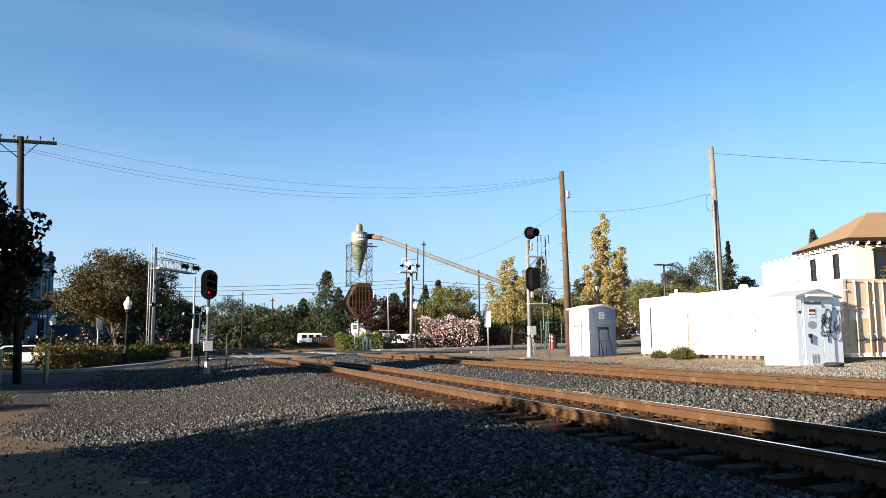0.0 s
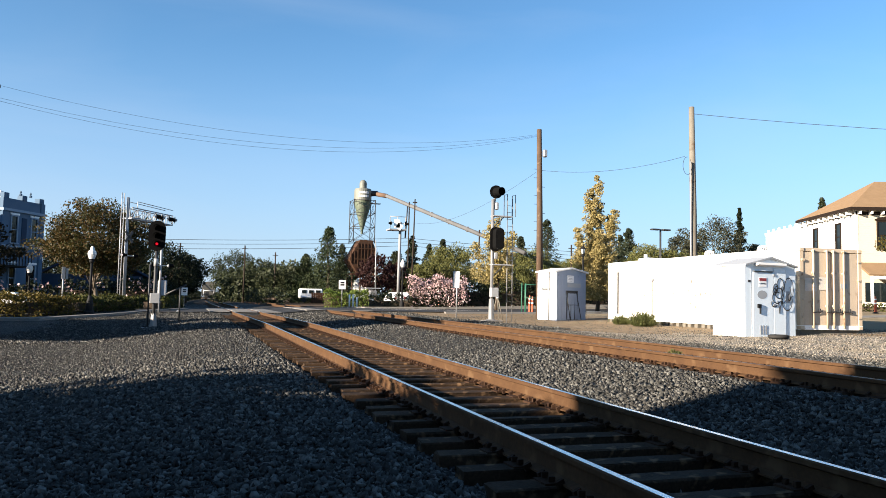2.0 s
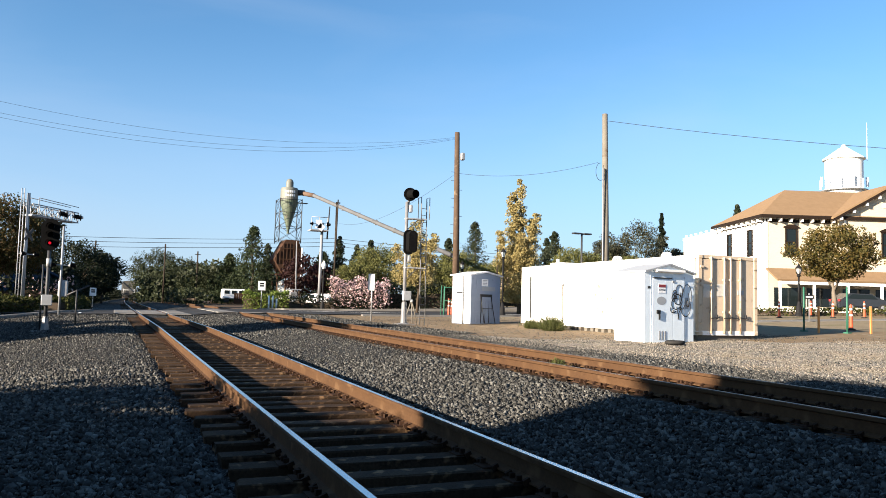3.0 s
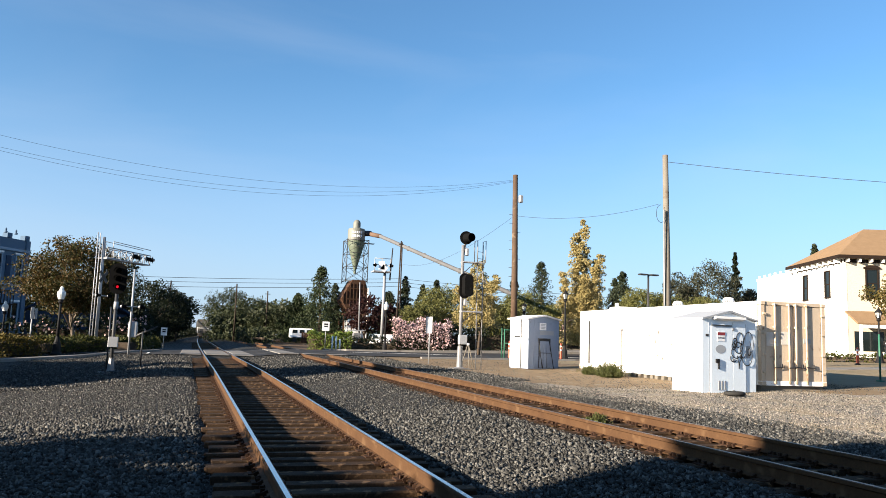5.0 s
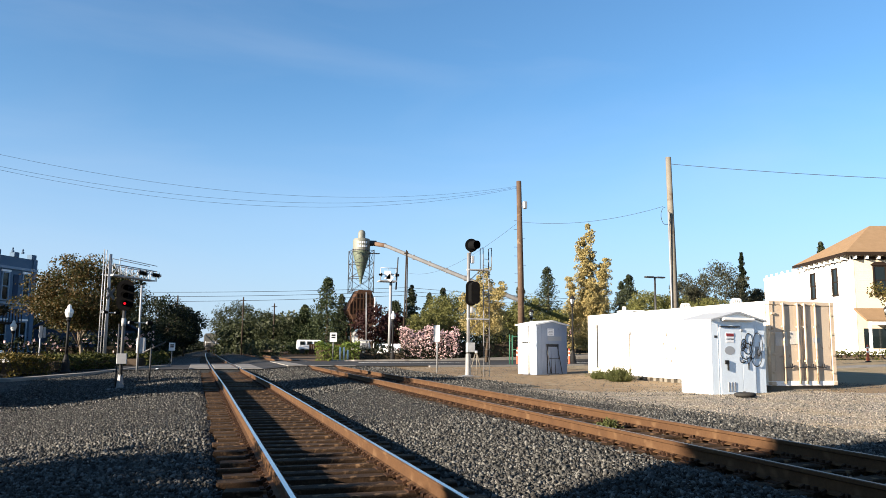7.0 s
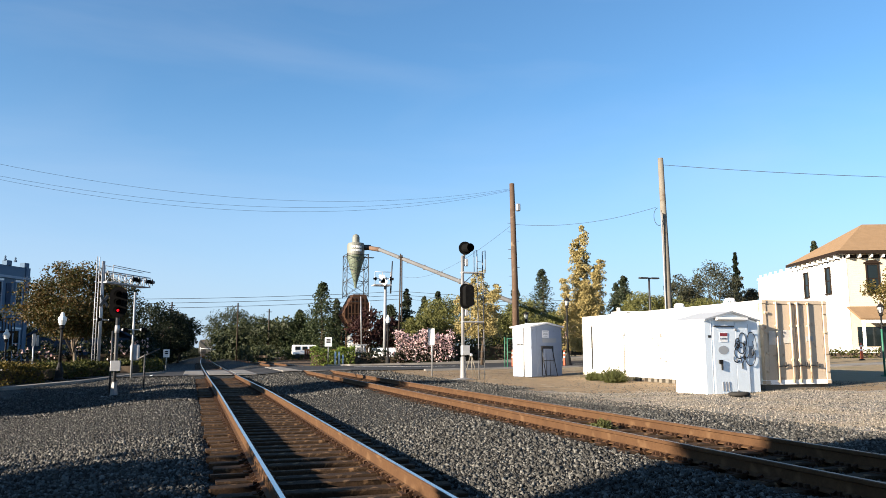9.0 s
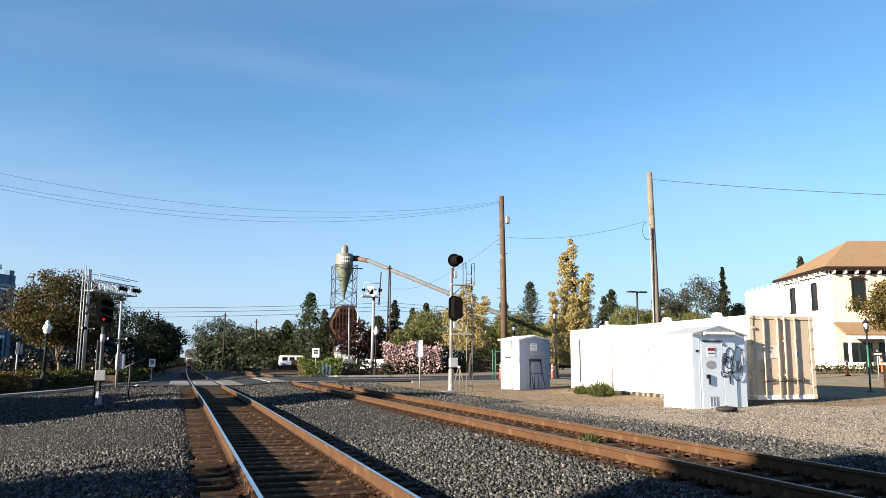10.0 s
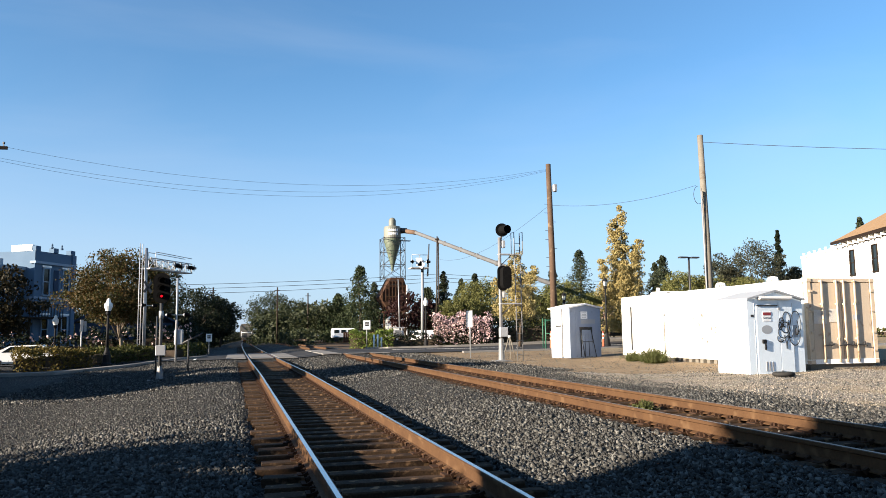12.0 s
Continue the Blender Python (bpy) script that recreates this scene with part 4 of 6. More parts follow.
def lamp_post(x, y, h, z=None, caged=False):
    t = thing("street_lamp", (x, y, ground_at(x, y) if z is None else z), "black ornamental street lamp with a caged glass lantern" if caged else "black ornamental street lamp with a white glass globe", "street lamp", "ornamental street lamps")
    lathe("base", [(0.27, 0), (0.27, 0.1), (0.2, 0.2), (0.19, 0.55), (0.11, 0.8), (0.08, 0.95)], BLACKPAINT, t, seg=10)
    tube("column", [(0, 0, 0.9), (0, 0, h - 0.85)], [0.075, 0.055], BLACKPAINT, t)
    lathe("holder", [(0.05, h - 0.9), (0.13, h - 0.8), (0.10, h - 0.72), (0.14, h - 0.66)], BLACKPAINT, t, seg=12)
    if caged:
        lathe("globe", [(0.10, h - 0.66), (0.155, h - 0.45), (0.16, h - 0.34)], LAMPGLASS, t, "white glass lantern", seg=12)
        for k in range(6):
            a = k * math.tau / 6
            tube("cage_bar", [(0.13 * math.cos(a), 0.13 * math.sin(a), h - 0.66), (0.19 * math.cos(a), 0.19 * math.sin(a), h - 0.33)], 0.018, BLACKPAINT, t, seg=5)
        lathe("cap", [(0.22, h - 0.34), (0.2, h - 0.28), (0.1, h - 0.16), (0.03, h - 0.1), (0.02, h)], BLACKPAINT, t, "black lantern cap", seg=12)
    else:
        lathe("globe", [(0.13, h - 0.66), (0.21, h - 0.42), (0.19, h - 0.28), (0.11, h - 0.2), (0.09, h - 0.12)], LAMPGLASS, t, "white glass globe", seg=14)
        lathe("finial", [(0.1, h - 0.13), (0.08, h - 0.06), (0.02, h)], LAMPGLASS, t, seg=10)


lamp_post(-7.84, 42.9, 3.48), lamp_post(23.6, 48.9, 4.9, caged=True), lamp_post(23.0, 54.6, 4.2, caged=True), lamp_post(13.8, 61.8, 4.2), lamp_post(-12.95, 56, 3.42), lamp_post(38.3, 36.2, 3.4, caged=True)
lot = thing("parking_lot_light", (39.4, 62.7, 0.8), "tall lot light with two flat dark heads", "lot light")
tube("pole", [(0, 0, 0), (0, 0, 7.3)], 0.09, STEELDARK, lot)
for s in (-1, 1):
    box("head", (0.85, 0.45, 0.14), (s * 0.6, 0, 7.25), STEELDARK, lot, bevel=0.03)


# ---- crossing equipment ----
def crossing_flasher(parent, x, y, z, ry=0, s=1.0):
    d = part("flasher", bm_prism(bmesh.new(), [(0.3 * math.cos(k * 0.3927), 0.3 * math.sin(k * 0.3927)) for k in range(16)], -0.02, 0.02), HOODBLACK, parent, "round black flasher disc")
    d.location = (x, y, z)
    bm = bm_tube(bmesh.new(), [(0, 0, 0), (0, -0.35, 0)], [0.17, 0.16], 12, False)
    part("hood", bm, HOODBLACK, d)
    tube("back", [(0, 0.02, 0), (0, 0.2, 0)], [0.16, 0.1], SILVER, d)
    d.rotation_euler, d.scale = (0, 0, radians(ry)), (s, s, s)


def gantry():
    t = thing("crossing_gantry", (-6.68, 48.8, -0.2), "aluminium cantilever gantry with crossing flashers over the street", "crossing signal", rz=57)
    tube("column", [(0, 0, 0), (0, 0, 6.75)], [0.1, 0.09], GALV, t)
    for dx in (-0.32, -0.1):
        tube("ladder_rail", [(dx, 0.2, 0.2), (dx, 0.2, 7.0)], 0.025, SILVER, t, seg=6)
    for k in range(22):
        tube("rung", [(-0.32, 0.2, 0.4 + 0.3 * k), (-0.1, 0.2, 0.4 + 0.3 * k)], 0.013, SILVER, t, seg=5)
    box("footing", (1.0, 1.0, 0.4), (0, 0, 0), CONCRETE, t, bevel=0.03)
    L = 4.05
    for z in (5.55, 6.15):
        for dy in (-0.28, 0.28):
            tube("chord", [(0, dy, z), (L, dy, z - 0.05)], 0.035, SILVER, t, seg=6)
    n = 7
    for k in range(n):
        x0, x1 = L * k / n, L * (k + 1) / n
        for dy in (-0.28, 0.28):
            tube("brace", [(x0, dy, 5.55 if k % 2 else 6.15), (x1, dy, 6.13 if k % 2 else 5.52)], 0.024, SILVER, t, seg=5)
            tube("brace", [(x1, dy, 5.5), (x1, dy, 6.1)], 0.024, SILVER, t, seg=5)
    box("walkway", (L + 0.1, 0.6, 0.05), (L / 2, 0, 5.5), SILVER, t)
    for dy in (-0.28, 0.28):
        tube("hand_rail", [(0.5, dy, 6.55), (L, dy, 6.45)], 0.022, SILVER, t, seg=6)
        tube("hand_rail", [(0.5, dy, 6.1), (0.5, dy, 6.55)], 0.022, SILVER, t, seg=6)
    for x, a in ((2.3, 40), (2.9, -140), (3.6, 40), (4.2, -140)):
        crossing_flasher(t, x, -0.35, 5.85, a, 0.72)
    for a in (-45, 45):
        box("crossbuck", (0.9, 0.03, 0.18), (-0.1, -0.25, 4.4), MATS["mast_grey"], t, rot=(0, a, 0))
    for s in (-0.5, 0.5):
        crossing_flasher(t, s, -0.25, 3.3, 20, 0.5)
    tube("flasher_arm", [(-0.6, -0.1, 3.3), (0.6, -0.1, 3.3)], 0.035, SILVER, t, seg=6)


gantry()


def gate_mast():
    t = thing("crossing_gate", (-4.55, 44.0, -0.2), "pale crossing gate mast with flashers and a grey mechanism", "crossing gate")
    tube("mast", [(0, 0, 0), (0, 0, 4.6)], 0.055, GALV, t)
    box("mechanism", (0.45, 0.5, 0.85), (0.12, 0.25, 1.4), SILVER, t, "grey gate mechanism box", bevel=0.05)
    tube("counterweight_arm", [(0.3, 0.05, 1.05), (1.35, 0.05, 1.6)], [0.06, 0.045], STEELDARK, t, "short dark counterweight arm", 6)
    for s in (-0.45, 0.45):
        crossing_flasher(t, s, -0.05, 2.6, 82, 0.6)
    tube("flasher_arm", [(-0.55, 0, 2.6), (0.55, 0, 2.6)], 0.03, SILVER, t, seg=6)


gate_mast()


def far_mast():
    t = thing("crossing_signal", (14.0, 63.8, 0.35), "tall pale steel crossing signal mast with a lamp cage", "crossing signal")
    tube("mast", [(0, 0, 0), (0.05, 0, 7.2)], [0.15, 0.12], GALV, t)
    box("platform", (1.5, 1.2, 0.1), (-0.3, 0, 6.5), SILVER, t)
    for dx in (-1.0, -0.35, 0.35):
        tube("guard_rail", [(dx, -0.55, 6.5), (dx, -0.55, 7.6)], 0.03, SILVER, t, seg=5)
    for z in (7.05, 7.6):
        tube("guard_rail", [(-1.0, -0.55, z), (0.4, -0.55, z)], 0.03, SILVER, t, seg=5)
    box("sign", (0.5, 0.05, 0.7), (-0.4, -0.6, 7.0), SIGNWHITE, t)
    box("sign", (0.5, 0.05, 0.5), (-0.2, -0.6, 6.75), SIGNWHITE, t, rot=(0, 35, 0))
    crossing_flasher(t, -0.95, -0.6, 7.0, -70, 0.55), crossing_flasher(t, 0.35, -0.6, 7.0, 60, 0.7)
    tube("folded_arm", [(0.45, -0.2, 5.8), (0.6, -0.2, 8.6)], [0.07, 0.05], STEELDARK, t, "dark raised arm", 6)
    g = thing("crossing_gate", (11.9, 64.2, 0.3), "white crossing gate with a raised arm", "crossing gate")
    tube("arm", [(0.2, 0, 1.2), (0.1, 0, 5.6)], [0.06, 0.04], GALV, g)
    box("mechanism", (0.6, 0.5, 0.6), (0, 0, 1.0), MASTSTEEL, g, bevel=0.06)
    tube("mast", [(0, 0, -0.2), (0, 0, 1.0)], 0.12, SILVER, g)
    box("flasher_arm", (1.3, 0.08, 0.08), (0, -0.1, 1.5), SILVER, g)


far_mast()
cross_pole = utility_pole((15.9, 66.5, 0.3), (16.1, 66.5, 10.0), 0.08, 0.055, POLEDARK, "dark wooden street utility pole")
box("insulator_bracket", (0.4, 0.1, 0.1), (0.2, 0, 9.4), POLEDARK, cross_pole)
for x, y, h in ((-3.6, 150, 8.0), (5.2, 125, 9.0), (10.5, 130, 8.4), (-4.4, 116, 8.4), (18.0, 128, 9.2), (47.0, 95, 9)):
    p = utility_pole((x, y, 0.0), (x, y, h), 0.13, 0.1, POLEDARK, "distant dark wooden utility pole")
    box("crossarm", (0.9, 0.1, 0.1), (0, 0, h - 0.5), POLEDARK, p)


# ---- plants ----
LEAF = {
    # green leaves darkened further to carry the shade of the left buildings
    "dark": leaf_mat("dark_shaded_leaves", [(0.004, 0.008, 0.0035), (0.009, 0.014, 0.005), (0.015, 0.02, 0.007)]),
    "oak": leaf_mat("oak_leaves", [(0.013, 0.018, 0.008), (0.03, 0.037, 0.015), (0.048, 0.054, 0.023)]),
    "fir": leaf_mat("fir_needles", [(0.011, 0.021, 0.009), (0.032, 0.045, 0.018), (0.062, 0.072, 0.027)]),
    "darkfir": leaf_mat("dark_fir_needles", [(0.013, 0.022, 0.012), (0.03, 0.039, 0.019), (0.058, 0.064, 0.032)]),
    "grove": leaf_mat("grove_leaves", [(0.0212, 0.0245, 0.0141), (0.0448, 0.0471, 0.0283), (0.0798, 0.0775, 0.0471)]),
    # autumn leaves again, with backlit shade painted into the colours
    "shade": leaf_mat("shaded_autumn_leaves", [(0.00424, 0.00495, 0.00212), (0.0106, 0.0106, 0.00353), (0.0248, 0.0177, 0.00566), (0.0212, 0.0194, 0.00638)]),
    "street": leaf_mat("street_tree_leaves", [(0.0236, 0.0259, 0.0066), (0.0565, 0.0518, 0.0132), (0.113, 0.0775, 0.0212), (0.0942, 0.0754, 0.0236)]),
    "cypress": leaf_mat("cypress_needles", [(0.0066, 0.0113, 0.00565), (0.0165, 0.0236, 0.00942)]),
    "willow": leaf_mat("willow_leaves", [(0.05, 0.055, 0.016), (0.105, 0.108, 0.032), (0.165, 0.155, 0.055)]),
    "maroon": leaf_mat("maroon_leaves", [(0.0141, 0.00565, 0.00565), (0.0283, 0.0103, 0.00942), (0.0424, 0.0188, 0.0141)]),
    "yellow": leaf_mat("yellow_leaves", [(0.14, 0.12, 0.04), (0.3, 0.24, 0.095), (0.42, 0.35, 0.17)]),
    "autumn": leaf_mat("autumn_leaves", [(0.011, 0.016, 0.005), (0.032, 0.036, 0.009), (0.075, 0.044, 0.013), (0.062, 0.056, 0.016)]),
    "hedge": leaf_mat("hedge_leaves", [(0.0188, 0.0259, 0.00565), (0.0424, 0.0471, 0.00942), (0.0754, 0.066, 0.0165)]),
    "bright": leaf_mat("bright_hedge_leaves", [(0.05, 0.08, 0.012), (0.1, 0.14, 0.024), (0.15, 0.18, 0.04)]),
    "goldhedge": leaf_mat("gold_hedge_leaves", [(0.0424, 0.0353, 0.00754), (0.0942, 0.0707, 0.0141), (0.132, 0.0988, 0.0236)]),
    "pink": leaf_mat("pink_blossom", [(0.4, 0.22, 0.23), (0.56, 0.4, 0.39), (0.66, 0.54, 0.52)]),
    "weed": leaf_mat("weed_leaves", [(0.035, 0.042, 0.012), (0.07, 0.08, 0.025), (0.13, 0.125, 0.045)]),
}


def leaf_cloud(points, size, rng, stretch=1.0):
    """Four-sided leaves at the points, turned at random."""
    n = len(points)
    a = rng.normal(size=(n, 3))
    a /= np.linalg.norm(a, axis=1)[:, None]
    b = np.cross(a, rng.normal(size=(n, 3)))
    b /= np.linalg.norm(b, axis=1)[:, None]
    s = (size * rng.uniform(0.6, 1.3, n))[:, None]
    a, b = a * s * 0.5 * stretch, b * s * 0.36
    v = np.stack([points - a, points + b, points + a, points - b], 1).reshape(-1, 3)
    return v, np.arange(4 * n).reshape(n, 4)


def clumps(centres, radii, each, rng, flat=0.75):
    out = []
    for c, r in zip(centres, radii):
        p = rng.normal(size=(each, 3))
        p /= np.linalg.norm(p, axis=1)[:, None]
        p *= (rng.uniform(0.35, 1.0, each) ** 0.5)[:, None] * r
        p[:, 2] *= flat
        out.append(p + c)
    return np.concatenate(out)


def crown_points(shape, h, base, r, n_clumps, each, rng):
    """Leaf places of a crown between the heights base and h."""
    c, rad = [], []
    mid, half = (h + base) / 2, (h - base) / 2
    while len(c) < n_clumps:
        if shape == "round":
            d = rng.normal(size=3)
            d /= np.linalg.norm(d)
            k = rng.uniform(0.45, 1.0) ** 0.6
            bump = 1 + 0.22 * math.sin(3 * math.atan2(d[1], d[0]) + 2 * d[2] * 3)
            c.append((d[0] * r * k * bump, d[1] * r * k * bump, mid + d[2] * half * k * (1.0 if d[2] > 0 else 0.8)))
            rad.append(r * rng.uniform(0.14, 0.30))
        elif shape == "conifer":
            z = rng.uniform(0, 1) ** 1.35
            a = rng.uniform(0, math.tau)
            tier = 0.42 + 0.85 * abs(math.sin(37.0 * round(z * 13) + 11.0 * round(a * 1.6)))
            ring = 1.1 * r * (1 - z) ** 0.85 * tier * rng.uniform(0.3, 1.0) + 0.03 * r
            c.append((ring * math.cos(a), ring * math.sin(a), base + z * (h - base) - 0.06 * ring))
            rad.append(r * (0.13 + 0.13 * (1 - z)))
        else:  # plumes: upright narrow fingers
            k = int(rng.integers(0, 9))
            a = k * 2.4
            rr = r * (0.0, 0.3, 0.7, 0.45, 0.8, 0.5, 0.25, 0.75, 0.6)[k]
            top = (h - base) * (1.0, 0.86, 0.62, 0.8, 0.55, 0.74, 0.9, 0.5, 0.68)[k]
            z = rng.uniform(0, 1)
            w = r * 0.5 * (1 - 0.82 * z) * rng.uniform(0.0, 1)
            a2 = rng.uniform(0, math.tau)
            c.append((rr * math.cos(a) * (0.5 + 0.5 * z) + w * math.cos(a2), rr * math.sin(a) * (0.5 + 0.5 * z) + w * math.sin(a2), base + z * top))
            rad.append(r * (0.14 - 0.06 * z))
    return clumps(c, rad, each, rng)


def tree(kind, x, y, top, r, label, seed, shape="round", z=None, base=0.25, n=60, each=45, leaf=0.35, bark=None, trunk=None, flat_leaf=1.0):
    z = ground_at(x, y) if z is None else z
    h = top - z
    rng = np.random.default_rng(seed)
    t = thing("tree", (x, y, z), label, "tree")
    tr = trunk or max(0.09, h * 0.02)
    bm = bmesh.new()
    lean = rng.uniform(-0.03, 0.03, 2) * h
    zt = h * (0.9 if shape == "conifer" else max(base * 1.15, 0.3))
    bm_tube(bm, [(0, 0, -0.2), (0.02 * h * rng.uniform(-1, 1), 0, zt * 0.4), (lean[0], lean[1], zt)], [tr * 1.25, tr, tr * (0.15 if zt > h * 0.8 else 0.45)], 8)
    if shape in ("round", "plumes"):
        for k in range(7 if shape == "round" else 9):
            a = k * 2.4 + rng.uniform(-0.4, 0.4)
            q = r * (rng.uniform(0.45, 0.8) if shape == "round" else rng.uniform(0.2, 0.4))
            z0 = zt * rng.uniform(0.5, 0.95)
            z2 = h * (rng.uniform(0.6, 0.9) if shape == "round" else rng.uniform(0.4, 0.62))
            bm_tube(bm, [(lean[0] * 0.8, lean[1] * 0.8, z0), (q * 0.45 * math.cos(a), q * 0.45 * math.sin(a), (z0 + z2) / 2), (q * math.cos(a), q * math.sin(a), z2)], [tr * 0.55, tr * 0.32, tr * 0.1], 6)
    part("trunk", bm, bark or BARK, t, "", True)
    pts = crown_points(shape, h, base * h, r, n, each, rng)
    v, f = leaf_cloud(pts, leaf, rng, flat_leaf)
    from_arrays("crown", v, f, LEAF[kind], t)
    return t


GREENS = {"dark": "dark green broadleaf tree beyond the street", "oak": "olive green spreading oak beside the tracks", "fir": "tall green conifer beyond the street", "darkfir": "dark green fir in the distance", "willow": "olive and yellow green tree beyond the street", "grove": "dense grey green tree behind the shops"}
for k, (kind, x, y, top, r) in enumerate((
    ("dark", -6.5, 109.8, 7.8, 5.0), ("dark", -9.2, 94.6, 4.5, 3.2), ("dark", -3.4, 119.9, 7.0, 2.5), ("dark", -13, 100, 6.5, 4.5), ("dark", -19, 112, 7.5, 5.0), ("dark", -5.4, 135, 6.6, 3.5),
    ("oak", 6.6, 174.7, 10.8, 5.2), ("oak", 10.9, 149.4, 7.9, 4.8), ("oak", 14.0, 134.0, 6.8, 3.8), ("oak", 7.8, 139.6, 5.8, 4.3), ("oak", 5.2, 160, 6.2, 3.0), ("oak", 17, 150, 7.0, 4),
    ("fir", 18.2, 123.3, 12.2, 3.4), ("darkfir", 22.3, 132.8, 10.3, 1.9), ("darkfir", 32.8, 125.3, 11.7, 1.8), ("darkfir", 28.9, 121.1, 8.8, 2.5), ("fir", 15.3, 128, 8.0, 2.6),
    ("willow", 31.0, 99.7, 8.6, 3.6), ("darkfir", 40.9, 133.3, 12.1, 1.9), ("willow", 26.3, 95.9, 5.9, 2.8), ("darkfir", 37.6, 131, 10.9, 1.8), ("darkfir", 58.5, 126.3, 15.9, 3.2),
    ("willow", 45.5, 104.8, 9.0, 3.6), ("willow", 48.4, 98.4, 7.0, 3.0), ("willow", 38.5, 98, 6.5, 3.4), ("darkfir", 66.0, 110.9, 13.4, 2.6), ("willow", 57.9, 92.4, 9.2, 3.6), ("willow", 62.0, 90.8, 8.2, 3.0), ("darkfir", 50.5, 120, 12.0, 2.2),
    ("grove", 83.7, 110.9, 16.6, 4.4), ("grove", 78.5, 113, 14.2, 3.4), ("grove", 86.6, 121.9, 13.0, 2.8), ("grove", 94.6, 115.0, 12.7, 2.4), ("darkfir", 74.9, 78.9, 15.2, 1.6), ("willow", 70, 96, 8.8, 3.5), ("grove", 63, 118, 12.2, 2.4), ("darkfir", 70.5, 121, 13.2, 2.2),
)):
    con = kind in ("fir", "darkfir")
    tree(kind, x, y, top, r * (1.25 if con else 1.0), GREENS[kind], 100 + k, "conifer" if con else "round", base=0.08 if con else 0.12, n=290 if con else 250, each=30 if con else (64 if kind == "willow" else 46), leaf=0.21 if kind == "willow" else 0.27)
tree("cypress", 99.2, 124.2, 20.3, 1.9, "slim dark green cypress in the distance", 7, "conifer", base=0.05, n=420, each=36, leaf=0.3)
tree("maroon", 19.6, 95.6, 6.6, 2.5, "dark maroon leaved tree behind the crossing", 8, base=0.2, n=70, each=45, leaf=0.3)
tree("maroon", 23.5, 99, 6.0, 2.2, "dark maroon leaved tree behind the crossing", 81, base=0.2, n=60, each=40, leaf=0.3)
tree("yellow", 19.3, 54.6, 7.6, 2.5, "half bare yellow autumn tree by the street", 9, "plumes", base=0.3, n=480, each=36, leaf=0.12, trunk=0.11)
tree("yellow", 29.9, 57.9, 11.9, 2.75, "tall yellow columnar autumn tree", 10, "plumes", base=0.1, n=1000, each=52, leaf=0.13, trunk=0.16)
tree("autumn", -9.3, 59.4, 7.4, 3.6, "broad brown and green autumn tree on the verge", 11, base=0.24, n=420, each=75, leaf=0.16, bark=PALEBARK, trunk=0.14)
tree("street", 42.4, 36.9, 6.8, 2.5, "round autumn street tree with green and rust leaves", 12, z=0.9, base=0.34, n=200, each=85, leaf=0.15, bark=PALEBARK, trunk=0.16)
tree("street", 48.5, 32.5, 6.6, 2.4, "round autumn street tree with green and rust leaves", 13, z=0.95, base=0.36, n=180, each=75, leaf=0.16, bark=PALEBARK, trunk=0.16)
tree("shade", -12.6, 25.3, 6.1, 2.7, "dense dark green and rust tree beside a brick building", 14, base=0.16, n=380, each=110, leaf=0.2, trunk=0.2)
tree("shade", -15.4, 26.0, 6.2, 2.4, "dense dark green and rust tree beside a brick building", 15, base=0.15, n=120, each=80, leaf=0.18, trunk=0.2)
tree("shade", -15.9, 52.5, 5.6, 2.7, "dark autumn tree beside the parked car", 16, base=0.2, n=100, each=60, leaf=0.24, trunk=0.2)


def hedge(name, pts, h, w, kind, label, seed, leaf=0.12, density=160, blossom=None, share=0.55):
    """A clipped hedge along points: dense leaves round a dark core."""
    rng = np.random.default_rng(seed)
    x0, y0 = pts[0]
    z0 = ground_at(x0, y0)
    t = thing(name, (x0, y0, z0), label, "hedge" if name == "hedge" else "bush")
    allp, core = [], bmesh.new()
    for (xa, ya), (xb, yb) in zip(pts, pts[1:]):
        ln = math.hypot(xb - xa, yb - ya)
        n = int(ln * (h * 2 + w) * density)
        s, q = rng.uniform(0, 1, n), rng.uniform(0, 1, n)
        per = q * (2 * h + w)
        ox = np.where(per < h, -w / 2, np.where(per < h + w, per - h - w / 2, w / 2))
        oz = np.where(per < h, per, np.where(per < h + w, h, 2 * h + w - per))
        wob = 1 + 0.12 * np.sin(s * ln * 2.1 + 1) + 0.08 * np.sin(s * ln * 5.3)
        dx, dy = (xb - xa) / ln, (yb - ya) / ln
        px, py = xa + (xb - xa) * s - dy * ox, ya + (yb - ya) * s + dx * ox
        pz = land(px, py) + oz * wob
        p = np.stack([px - x0, py - y0, pz - z0], 1) + rng.normal(0, 0.05 + 0.04 * h, (n, 3))
        allp.append(p)
        mid = ((xa + xb) / 2 - x0, (ya + yb) / 2 - y0, ground_at((xa + xb) / 2, (ya + yb) / 2) - z0 + h * 0.4)
        slim = 0.25 if name == "bush" else 1.0
        bm_box(core, (ln, w * 0.45 * slim, h * 0.6 * slim), mid, (0, 0, math.degrees(math.atan2(yb - ya, xb - xa))))
    part("branch_core", core, MATS["bark"], t)
    v, f = leaf_cloud(np.concatenate(allp), leaf, rng)
    from_arrays("foliage", v, f, LEAF[kind], t)
    if blossom:
        allp = np.concatenate(allp)
        odds = np.clip(allp[:, 2] / h, 0.12, 1.0) ** 1.5
        pick = rng.choice(len(allp), int(len(allp) * share), replace=False, p=odds / odds.sum())
        v, f = leaf_cloud(allp[pick] + rng.normal(0, 0.1, (len(pick), 3)) + [0, -0.1, 0.08], leaf * 1.1, rng)
        from_arrays("blossom", v, f, LEAF[blossom], t, "pink blossom")
    return t


